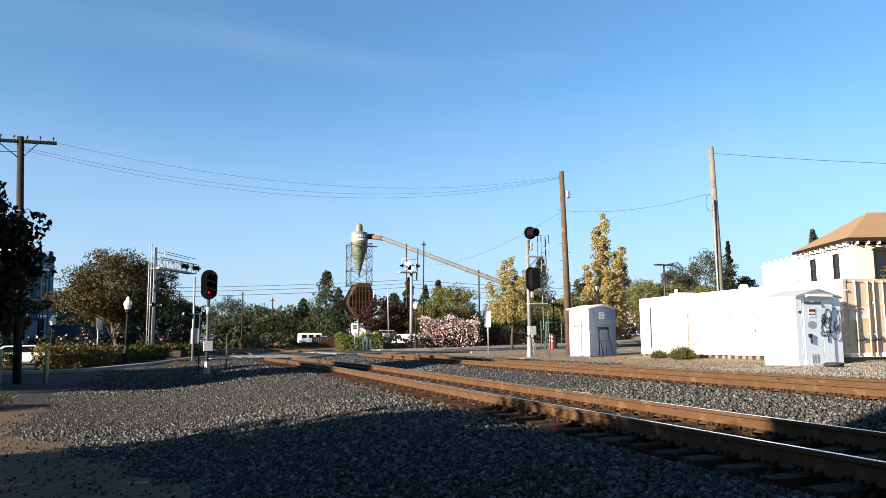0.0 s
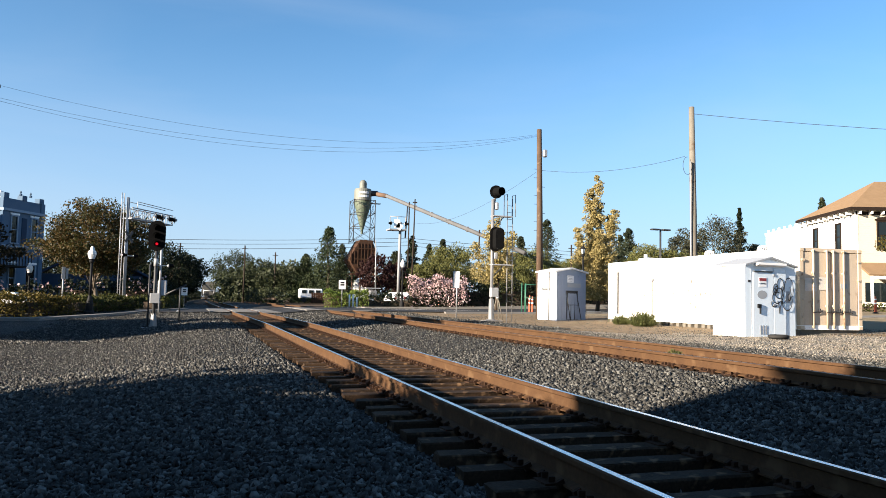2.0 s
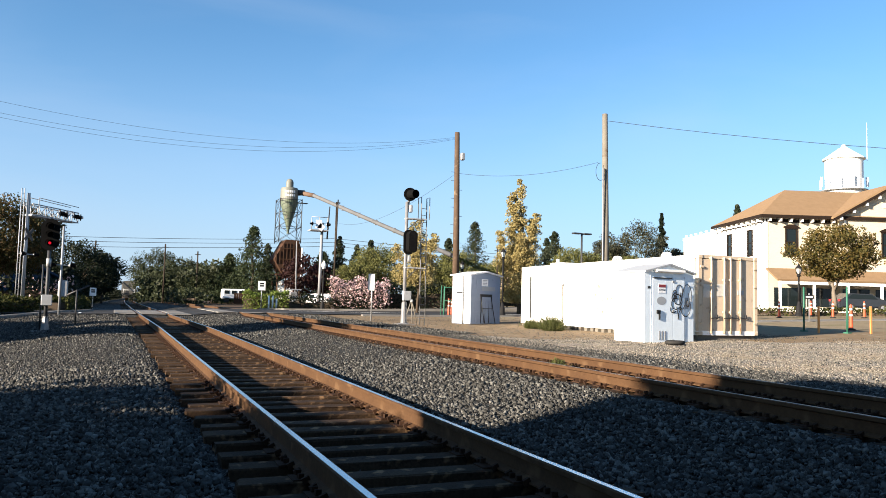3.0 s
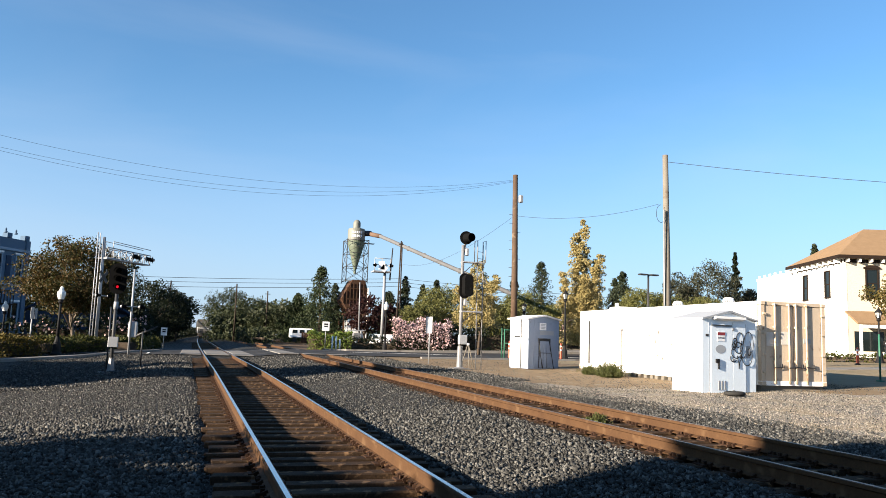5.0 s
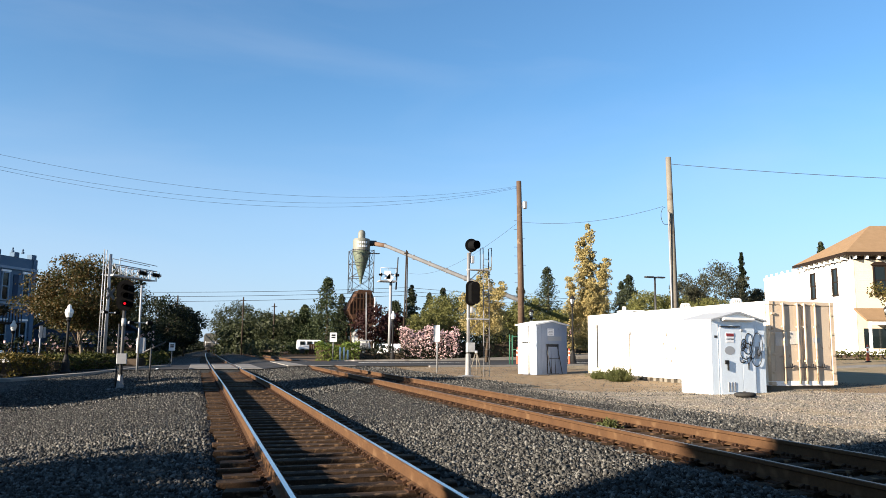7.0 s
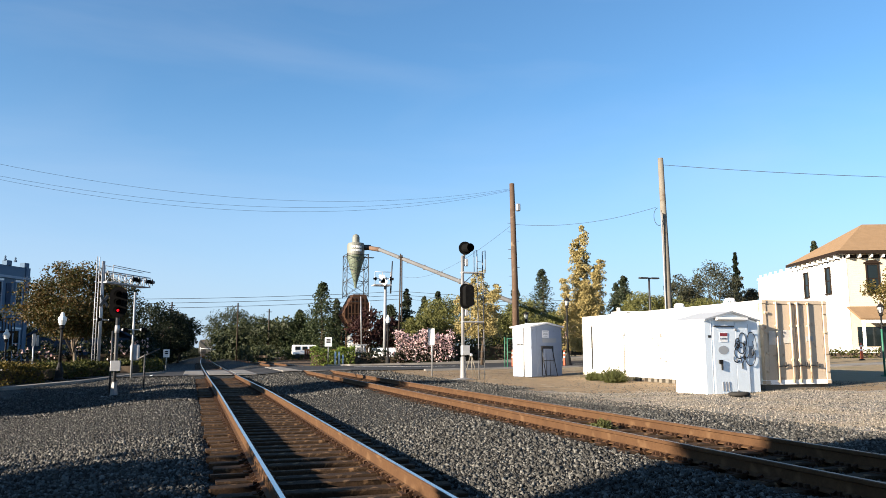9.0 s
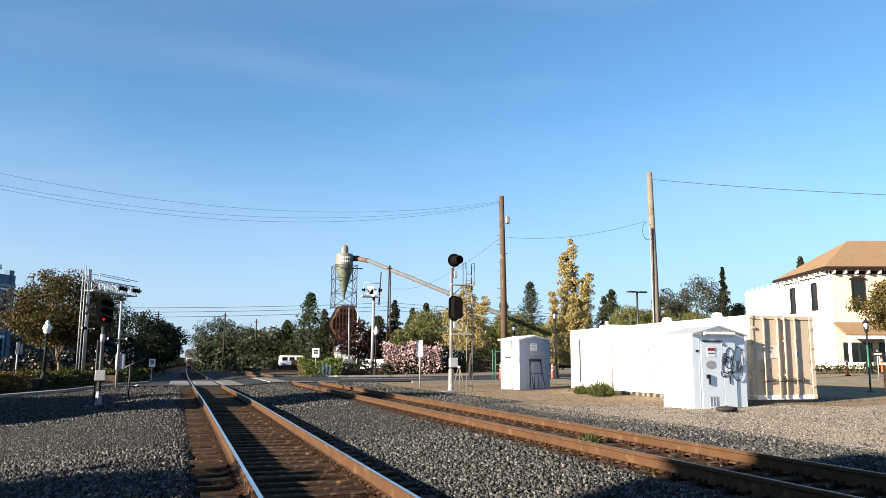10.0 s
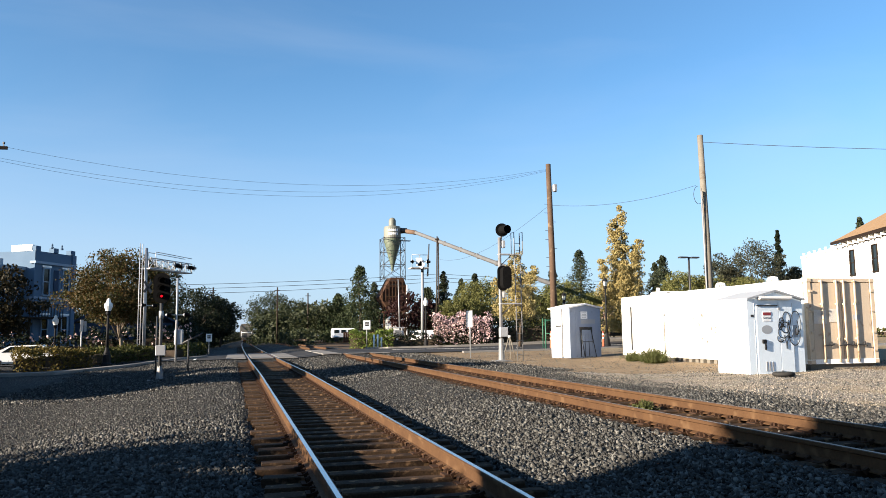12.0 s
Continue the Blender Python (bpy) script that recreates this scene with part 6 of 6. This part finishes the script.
box("back_wall", (17.0, 0.4, 10.5), (8.5, -12.6, 5.25), BRICK, rear_block)
box("roof", (18.0, 13.8, 0.3), (8.5, -6.4, 10.65), BROWNTRIM, rear_block)
for k in range(4):
    for z in (1.2, 5.6):
        e = box("window_pane", (1.4, 0.06, 2.2), (2.6 + 4.0 * k, 0.02, z + 1.1), PANE, rear_block)
        box("sill", (1.7, 0.2, 0.12), (2.6 + 4.0 * k, 0.08, z - 0.06), CONCRETE, e)
# unseen trees, added only for the shadows they throw to the right
tree("autumn", -16.7, 6.4, 4.15, 3.4, "unseen low broad tree added to shade the foreground", 17, base=0.04, n=330, each=50, leaf=0.25, trunk=0.2)
tree("shade", -15.0, 3.3, 4.1, 2.5, "unseen dense low tree added to fill the foreground shade", 19, base=0.05, n=300, each=60, leaf=0.25, trunk=0.2)
# two more out of view, added to darken the ground before the kerb
for k, (x, y) in enumerate(((-20.5, 31.0), (-23.0, 33.8))):
    tree("shade", x, y, 5.4, 2.5, "unseen dense tree added to shade the ground before the kerb", 60 + k, base=0.1, n=240, each=50, leaf=0.26, trunk=0.2)
# added out of view; its crown roughens the edge of the building's shadow
tree("autumn", -35.0, -4.3, 13.4, 2.0, "unseen tall tree added for a ragged shadow edge", 18, base=0.72, n=90, each=50, leaf=0.3, trunk=0.25)


# ---- grain cyclone, hopper and conveyor ----
SAGE = mat("sage_green_paint", (0.0902, 0.111, 0.0741), (0.0741, 0.0951, 0.0617), 0.6, scale=0.6, fine=15, bump=0.1, spots=(0.123, 0.102, 0.0698), spot_scale=1.2, spot_amount=0.3)
PALESAGE = mat("pale_sage_paint", (0.138, 0.142, 0.119), (0.114, 0.119, 0.0994), 0.6, scale=0.8, fine=15, bump=0.1, spots=(0.107, 0.0842, 0.0573), spot_scale=1.2, spot_amount=0.3)
RUSTWOOD = mat("rusty_brown_boards", (0.0602, 0.0311, 0.0176), (0.0401, 0.0211, 0.0131), 0.85, scale=1, fine=20, bump=0.3)
CONVEYOR = mat("conveyor_grey", (0.121, 0.124, 0.128), (0.0886, 0.0885, 0.0896), 0.7, scale=1, fine=15, bump=0.1)


def cyclone():
    x, y = 23.6, 123.4
    t = thing("grain_cyclone", (x, y, 1.0), "sage green cyclone separator on a steel frame", "cyclone separator")
    lathe("drum", [(1.42, 16.0), (1.42, 17.7), (1.3, 18.0), (0.62, 18.15)], PALESAGE, t, "pale weathered drum", seg=28)
    lathe("cap", [(0.60, 18.1), (0.60, 19.0), (0.45, 19.35), (0.2, 19.5), (0.02, 19.55)], PALESAGE, t, "domed top cap", seg=20)
    lathe("cone", [(1.40, 16.02), (1.25, 15.0), (0.22, 11.2), (0.2, 10.6)], SAGE, t, "long green cone", seg=28)
    for k in range(2):
        for q in range(5):
            a = -2.15 + 0.24 * q
            box("text_bar", (0.24, 0.03, 0.34), (1.44 * math.cos(a), 1.44 * math.sin(a), 17.3 - 0.6 * k), SIGNWHITE, t, rot=(0, 0, math.degrees(a) + 90))
    s = 1.75
    for sx in (-s, s):
        for sy in (-s, s):
            tube("frame_leg", [(sx, sy, 9.0), (sx, sy, 16.1)], 0.07, MATS["mast_grey"], t, seg=6)
    for z in (9.3, 11.6, 13.9, 16.0):
        for a, b in (((-s, -s), (s, -s)), ((s, -s), (s, s)), ((s, s), (-s, s)), ((-s, s), (-s, -s))):
            tube("cross_beam", [(*a, z), (*b, z)], 0.05, MATS["mast_grey"], t, seg=5)
    for k, (z0, z1) in enumerate(((9.3, 11.6), (11.6, 13.9), (13.9, 16.0))):
        for a, b in (((-s, -s), (s, -s)), ((s, -s), (s, s)), ((-s, s), (-s, -s)), ((s, s), (-s, s))):
            tube("brace", [(*a, z0 if k % 2 else z1), (*b, z1 if k % 2 else z0)], 0.035, MATS["mast_grey"], t, seg=5)
            tube("brace", [(*a, z1 if k % 2 else z0), (*b, z0 if k % 2 else z1)], 0.035, MATS["mast_grey"], t, seg=5)
    box("platform", (1.6, 0.9, 0.08), (2.2, 0, 15.7), STEELDARK, t)
    tube("inlet", [(1.1, -0.3, 17.3), (2.4, -0.3, 17.4)], [0.5, 0.42], STEELDARK, t, "dark inlet duct", 10)
    h = thing("grain_hopper", (x, y - 0.5, 1.0), "rusty brown six sided timber hopper on posts", "hopper")
    part("bin", bm_prism(bmesh.new(), [(-1.2, 4.0), (1.6, 4.0), (2.3, 6.3), (1.2, 9.4), (-0.8, 9.4), (-2.5, 6.3)], -2.2, 2.2), RUSTWOOD, h)
    for k in range(9):
        xx = -2.2 + 0.54 * k
        box("batten", (0.12, 0.12, 4.4 if 1 < k < 7 else 2.0), (xx, -2.26, 6.6), RUSTWOOD, h, "vertical board batten")
    for z in (5.0, 6.3, 8.0):
        box("batten", (3.4, 0.1, 0.16), (0, -2.3, z), RUSTWOOD, h)
    box("platform", (4.2, 4.6, 0.2), (0, 0, 3.9), RUSTWOOD, h)
    for sx in (-1.9, -0.6, 0.7, 1.9):
        for sy in (-2, 2):
            tube("post", [(sx, sy, -1), (sx, sy, 4.0)], 0.12, RUSTWOOD, h, seg=6)
    box("shed", (3.0, 3.0, 3.0), (0.3, 0.4, 1.4), WHITEPAINT, h, "white block room under the hopper")
    tube("chute", [(1.7, -2.5, 0), (1.75, -2.5, 8.2)], 0.1, SIGNWHITE, h, "white vertical pipe")
    c = thing("conveyor", (0, 0, 0), "long pale inclined grain conveyor tube", "conveyor")
    tube("tube_run", [(26.0, 123.0, 18.35), (26.9, 120.4, 17.7), (37.6, 89.7, 7.2)], [0.3, 0.3, 0.3], CONVEYOR, c, seg=12)
    tube("elbow", [(25.6, 123.2, 18.3), (26.9, 120.4, 17.7)], 0.36, mat("rusty_elbow", (0.13, 0.085, 0.06), (0.1, 0.065, 0.045), 0.8), c, "rusty elbow", 12)
    for k, p in enumerate(((28.9, 113.9, 15.6), (34.5, 98, 10.2))):
        tube("support_post", [(p[0], p[1], 0), (p[0], p[1], p[2] + 0.5)], 0.1, POLEDARK, c, seg=7)
    for k in range(5):
        q = 0.25 + 0.13 * k
        p = Vector((26.9, 120.4, 17.7)).lerp(Vector((37.6, 89.7, 7.2)), q)
        box("flange", (0.4, 0.15, 0.75), tuple(p), GALV, c)


cyclone()


# ---- vehicles ----
def parked_car(x, y, rz, paint, label, z=None, s=1.0):
    t = thing("parked_car", (x, y, ground_at(x, y) if z is None else z), label, "car", rz=rz)
    prof = [(-2.2, 0.3), (2.2, 0.3), (2.25, 0.62), (2.1, 0.86), (1.25, 0.98), (0.55, 1.45), (-1.3, 1.5), (-2.0, 1.05), (-2.25, 0.9)]
    bm = bm_prism(bmesh.new(), prof, -0.88, 0.88)
    bmesh.ops.bevel(bm, geom=[e for e in bm.edges if abs(e.verts[0].co.y) > 0.8 and e.verts[0].co.y == e.verts[1].co.y], offset=0.12, segments=2, affect="EDGES")
    part("body", bm, paint, t, smooth=False)
    for sgn in (-1, 1):
        part("side_window", bm_prism(bmesh.new(), [(1.0, 1.02), (0.48, 1.38), (-1.2, 1.42), (-1.75, 1.05)], sgn * 0.885 - 0.01, sgn * 0.885 + 0.01), PANE, t)
        for wx in (-1.35, 1.4):
            w = new("wheel")
            w.parent = t
            w.matrix_local = pose(wx, sgn * 0.82, 0.33, 90, 0, 0)
            part("tyre", bm_lathe(bmesh.new(), [(0.2, -0.1), (0.33, -0.1), (0.33, 0.1), (0.2, 0.1)], 18), RUBBER, w)
            part("rim", bm_lathe(bmesh.new(), [(0.02, -0.11), (0.2, -0.11), (0.2, 0.11), (0.02, 0.11)], 14), GALV, w)
        box("headlight", (0.06, 0.36, 0.14), (2.2, sgn * 0.6, 0.74), SIGNWHITE, t)
        box("tail_light", (0.06, 0.3, 0.2), (-2.22, sgn * 0.66, 0.9), SIGNRED, t)
    box("windscreen", (0.03, 1.5, 0.75), (0.92, 0, 1.22), PANE, t, rot=(0, -56, 0))
    return t


CARWHITE = mat("white_car_paint", (0.8, 0.8, 0.8), (0.78, 0.78, 0.78), 0.25)
CARDARK = mat("dark_car_paint", (0.02, 0.024, 0.03), (0.025, 0.028, 0.034), 0.25)
parked_car(-15.3, 57.6, 182, CARWHITE, "white parked hatchback beyond the hedge")
parked_car(19.3, 72.0, 5, CARDARK, "dark parked car behind the hedge"), parked_car(16.9, 75, 90, CARWHITE, "white parked car behind the hedge")
parked_car(55.6, 45.4, -20, CARDARK, "dark parked car in front of the shops", 1.2)
rv = thing("motorhome", (14.4, 118, 0.3), "white motorhome parked behind the hedge", "motorhome")
box("body", (3.4, 2.3, 1.45), (0.3, 0, 1.3), SIGNWHITE, rv, bevel=0.15)
box("cab", (1.0, 2.1, 1.0), (2.4, 0, 1.1), SIGNWHITE, rv, bevel=0.2)
for k in range(3):
    box("side_window", (0.7, 0.06, 0.5), (-0.8 + 1.05 * k, -1.16, 1.55), PANE, rv)
for wx in (-0.8, 2.3):
    part("wheel", bm_tube(bmesh.new(), [(wx, -1.1, 0.38), (wx, -0.85, 0.38)], 0.38, 14), RUBBER, rv)
f = thing("board_fence", (16.5, 112, 0.2), "brown board fence beside the tracks", "fence")
for k in range(16):
    box("board", (0.3, 0.05, 1.5), (-2.4 + 0.32 * k, 0, 0.75), RUSTWOOD, f)

CARGREY = mat("hopper_car_grey", (0.109, 0.106, 0.0952), (0.0819, 0.0788, 0.071), 0.7, scale=0.7, fine=12, bump=0.1, spots=(0.109, 0.0819, 0.0546), spot_scale=1.0, spot_amount=0.4)


def hopper_car(y, label):
    x = float(bend(y))
    t = thing("hopper_car", (x, y, float(grade(y))), label, "freight car", "freight train cars", rz=-math.degrees(math.atan(0.00012 * (y - 25))))
    body = [(-1.5, 1.3), (1.5, 1.3), (1.6, 3.9), (1.25, 4.45), (-1.25, 4.45), (-1.6, 3.9)]
    bm = bm_prism(bmesh.new(), body, 1.6, 14.4)
    part("body", bm, CARGREY, t, "grey ribbed hopper body")
    for k in range(3):
        part("hopper_bay", bm_prism(bmesh.new(), [(-1.45, 1.32), (1.45, 1.32), (0.7, 0.42), (-0.7, 0.42)], 4.3 + 2.7 * k, 6.3 + 2.7 * k), CARGREY, t, "sloped discharge bay")
    for k in range(12):
        for s in (-1, 1):
            box("rib", (0.1, 0.12, 2.5), (s * 1.6, 2.2 + 1.05 * k, 2.6), CARGREY, t)
    for yy, s in ((0.9, 1), (15.1, -1)):
        box("end_platform", (2.9, 1.5, 0.16), (0, yy, 1.15), STEELDARK, t)
        for sx in (-1.35, 1.35):
            tube("corner_post", [(sx, yy - s * 0.6, 1.2), (sx, yy + s * 0.7, 4.2)], 0.07, CARGREY, t, seg=6)
            tube("ladder", [(sx * 0.9, yy - s * 0.7, 1.0), (sx * 0.9, yy - s * 0.7, 2.6)], 0.04, SIGNWHITE, t, seg=5)
        tube("end_rail", [(-1.3, yy - s * 0.7, 2.3), (1.3, yy - s * 0.7, 2.3)], 0.04, SIGNWHITE, t, seg=5)
        box("slope_sheet", (2.9, 0.1, 1.9), (0, yy + s * 1.5, 1.9), CARGREY, t, rot=(s * 42, 0, 0))
        box("brake_gear", (0.8, 0.4, 0.7), (-0.3, yy, 1.7), STEELDARK, t)
        box("coupler", (0.3, 0.9, 0.3), (0, yy - s * 1.1, 0.9), STEELDARK, t)
    box("roof_walk", (0.8, 13.0, 0.08), (0, 8, 4.55), GALV, t)
    for yy in (2.4, 13.6):
        w = box("truck", (2.2, 2.6, 0.3), (0, yy, 0.62), STEELDARK, t)
        for dy in (-0.85, 0.85):
            for sx in (-0.75, 0.75):
                part("wheel", bm_tube(bmesh.new(), [(sx - 0.06, yy + dy, 0.46), (sx + 0.06, yy + dy, 0.46)], 0.45, 16), RAILRUST, w)
    return t


first = hopper_car(198.0, "grey covered hopper car at the end of a freight train")
for k in range(1, 6):
    y = 198.0 + 16.6 * k
    copy_thing(first, pose(float(bend(y)), y, float(grade(y)), 0, 0, -math.degrees(math.atan(0.00012 * (y - 25)))))


# ---- lot: cones, stakes, fence posts ----
ORANGE = mat("cone_orange", (0.42, 0.0672, 0.0168), (0.364, 0.056, 0.0168), 0.55)
GREENPOST = mat("post_green", (0.02, 0.12, 0.07), (0.02, 0.1, 0.06), 0.6)


def channelizer(x, y, h=1.05):
    t = thing("traffic_cone", (x, y, ground_at(x, y)), "slim orange traffic cone with white bands", "traffic cone", "traffic cones")
    lathe("base", [(0.17, 0), (0.17, 0.05), (0.085, 0.08)], RUBBER, t, seg=8)
    lathe("body", [(0.08, 0.06), (0.055, h - 0.1), (0.03, h)], ORANGE, t, seg=12)
    for z in (0.55, 0.78):
        lathe("band", [(0.084 - 0.028 * z, z * h), (0.083 - 0.028 * (z + 0.08), z * h + 0.08)], SIGNWHITE, t, "white reflective band", seg=12)


for x, y, h in ((35, 34.7, 1.0), (39, 35.9, 1.0), (37.6, 33.1, 1.0), (25.5, 22.2, 1.05), (39, 32.1, 1.0), (37.7, 29.3, 1.2), (18.4, 46.6, 1.15), (18.75, 46.9, 1.1), (22.6, 47.5, 1.1), (45, 33.5, 1.2)):
    channelizer(x, y, h)
for x, y, h in ((23.0, 22.3, 1.75), (23.3, 20.6, 1.75), (23.5, 18.4, 1.75), (18.1, 47.2, 2.0), (17.2, 44.6, 1.9)):
    t = thing("fence_post", (x, y, ground_at(x, y)), "slim green steel fence post in the lot", "fence post", "green fence posts")
    tube("post", [(0, 0, 0), (0, 0, h)], 0.035, GREENPOST, t, seg=6)
    box("foot", (0.2, 0.2, 0.05), (0, 0, 0.02), GREENPOST, t)
for x, y in ((22.4, 21.1), (23.8, 20.0)):
    t = thing("survey_stake", (x, y, ground_at(x, y)), "orange painted wooden survey stake", "stake", "survey stakes")
    box("stake", (0.09, 0.03, 1.05), (0, 0, 0.5), mat("stake_orange", (0.7, 0.3, 0.1), (0.6, 0.25, 0.08), 0.7), t)
sg = thing("direction_sign", (31.3, 29.3, ground_at(31.3, 29.3)), "small black directional sign with a white arrow", "sign", rz=-35)
tube("post", [(0, 0, 0), (0, 0, 1.5)], 0.03, GALV, sg, seg=6)
p = box("plate", (0.5, 0.03, 0.2), (0, -0.05, 1.3), BLACKPAINT, sg)
box("arrow", (0.34, 0.01, 0.05), (0, -0.07, 1.3), SIGNWHITE, p)
ban = thing("banner_sign", (27.9, 30.6, ground_at(27.9, 30.6)), "tall green and white banner sign on a post", "sign", rz=-30)
tube("post", [(0, 0, 0), (0, 0, 2.7)], 0.03, GREENPOST, ban, seg=6)
b = box("banner", (0.42, 0.02, 1.4), (-0.02, -0.04, 1.9), SIGNWHITE, ban)
for k in range(5):
    box("text_bar", (0.30, 0.01, 0.16), (-0.02, -0.055, 2.4 - 0.24 * k), GREENPOST, b)
barrier = thing("folding_barrier", (18.2, 45.6, ground_at(18.2, 45.6)), "green metal barrier frame beside the kerb", "barrier")
for dx in (-0.6, 0.6):
    tube("upright", [(dx, 0, 0), (dx, 0, 1.9)], 0.025, GREENPOST, barrier, seg=6)
for z in (1.0, 1.85):
    tube("bar", [(-0.6, 0, z), (0.6, 0, z)], 0.025, GREENPOST, barrier, seg=6)


# ---- loose stone ----
def stones(name, n, x0, x1, y0, y1, size, seed, keep, material, label, chip=False):
    rng = np.random.default_rng(seed)
    x = rng.uniform(x0, x1, n)
    y = y0 + (y1 - y0) * rng.uniform(0, 1, n) ** 1.7
    k = keep(x, y)
    x, y = x[k], y[k]
    n = len(x)
    s = size * rng.uniform(0.55, 1.25, n)
    if chip:
        base = np.array([[0.9, 0, -0.4], [-0.5, 0.8, -0.4], [-0.5, -0.8, -0.4], [0, 0, 0.75]]) * 0.62
        f = np.array([[0, 2, 1], [0, 1, 3], [1, 2, 3], [2, 0, 3]])
    else:
        base = np.array([[i, j, q] for q in (-1, 1) for j in (-1, 1) for i in (-1, 1)], float) * 0.5
        f = np.array([[0, 2, 3, 1], [4, 5, 7, 6], [0, 1, 5, 4], [2, 6, 7, 3], [0, 4, 6, 2], [1, 3, 7, 5]])
    nv = len(base)
    v = base[None] + rng.uniform(-0.3, 0.3, (n, nv, 3))
    v *= (s[:, None] * rng.uniform(0.6, 1.15, (n, 3)))[:, None, :]
    q = rng.normal(size=(n, 4))
    q /= np.linalg.norm(q, axis=1)[:, None]
    w, a, b, c = q.T
    R = np.stack([1 - 2 * (b * b + c * c), 2 * (a * b - c * w), 2 * (a * c + b * w), 2 * (a * b + c * w), 1 - 2 * (a * a + c * c), 2 * (b * c - a * w), 2 * (a * c - b * w), 2 * (b * c + a * w), 1 - 2 * (a * a + b * b)], -1).reshape(n, 3, 3)
    v = np.einsum("nij,nkj->nki", R, v)
    v += np.stack([x, y, land(x, y) + s * rng.uniform(0.0, 0.35, n)], -1)[:, None]
    f = (f[None] + nv * np.arange(n)[:, None, None]).reshape(-1, f.shape[1])
    return tagged(from_arrays(name, v.reshape(-1, 3), f, material), label, "gravel", kind="stuff")


def island_stone(name, cols):
    m = bpy.data.materials.new(name)
    m.use_nodes = True
    n, l = m.node_tree.nodes, m.node_tree.links
    g = n.new("ShaderNodeNewGeometry")
    r = n.new("ShaderNodeValToRGB")
    r.color_ramp.elements[0].color, r.color_ramp.elements[1].color = (*cols[0], 1), (*cols[-1], 1)
    for i, c in enumerate(cols[1:-1]):
        r.color_ramp.elements.new((i + 1) / (len(cols) - 1)).color = (*c, 1)
    l.new(g.outputs["Random Per Island"], r.inputs[0])
    l.new(r.outputs[0], n["Principled BSDF"].inputs["Base Color"])
    n["Principled BSDF"].inputs["Roughness"].default_value, n["Principled BSDF"].inputs["Specular IOR Level"].default_value = 0.88, 0.12
    return m


LOOSE = island_stone("loose_stone", STONES)
PALELOOSE = island_stone("pale_loose_stone", [(0.135, 0.118, 0.0924), (0.259, 0.227, 0.182), (0.336, 0.302, 0.253)])
off_rails = lambda x, y: (np.abs(x) > 1.33) & ((np.abs(x - side_x(y)) > 0.88) | ((np.abs(x - side_x(y)) < 0.64) & (np.sin(91.7 * x + 37.3 * y) > 0.72))) & (x > dirt_edge(y) + 0.25 * np.sin(3 * y))
stones("ballast_stones", 72000, -9.0, 8.6, 3.0, 15.0, 0.037, 61, off_rails, LOOSE, "loose crushed grey ballast stones")
stones("ballast_stones", 140000, -11.0, 9.0, 3.0, 27.0, 0.043, 65, off_rails, LOOSE, "small angular ballast chips", True)
stones("ballast_stones", 52000, -11.5, 9.5, 24.0, 44.0, 0.075, 62, off_rails, LOOSE, "loose crushed grey ballast stones", True)
stones("ballast_stones", 9000, -1.3, 1.3, 3.0, 30.0, 0.045, 63, lambda x, y: np.abs(np.abs(x) - 0.75) > 0.1, LOOSE, "sparse stones lying between the ties", True)
stones("gravel_stones", 50000, 8.0, 26.0, 6.0, 23.0, 0.035, 64, lambda x, y: (x > 8.1) & (y < 20.4 - 0.5 * (x - 12) + 0.8 * np.sin(x * 1.7)), PALELOOSE, "loose pale gravel of the lot", True)
stones("gravel_stones", 9000, 9.0, 20.0, 19.0, 44.0, 0.034, 66, lambda x, y: x > 8.1, LOOSE, "scattered stones on the bare dirt", True)
stones("gravel_stones", 5200, -11.0, -5.2, 3.0, 17.0, 0.05, 67, lambda x, y: x < dirt_edge(y) + 0.3, LOOSE, "scattered stones on the bare earth", True)
stones("gravel_stones", 11000, 8.0, 26.0, 6.0, 23.0, 0.042, 68, lambda x, y: (x > 8.1) & (y < 21 - 0.3 * (x - 12)), LOOSE, "darker stones strewn through the pale gravel", True)
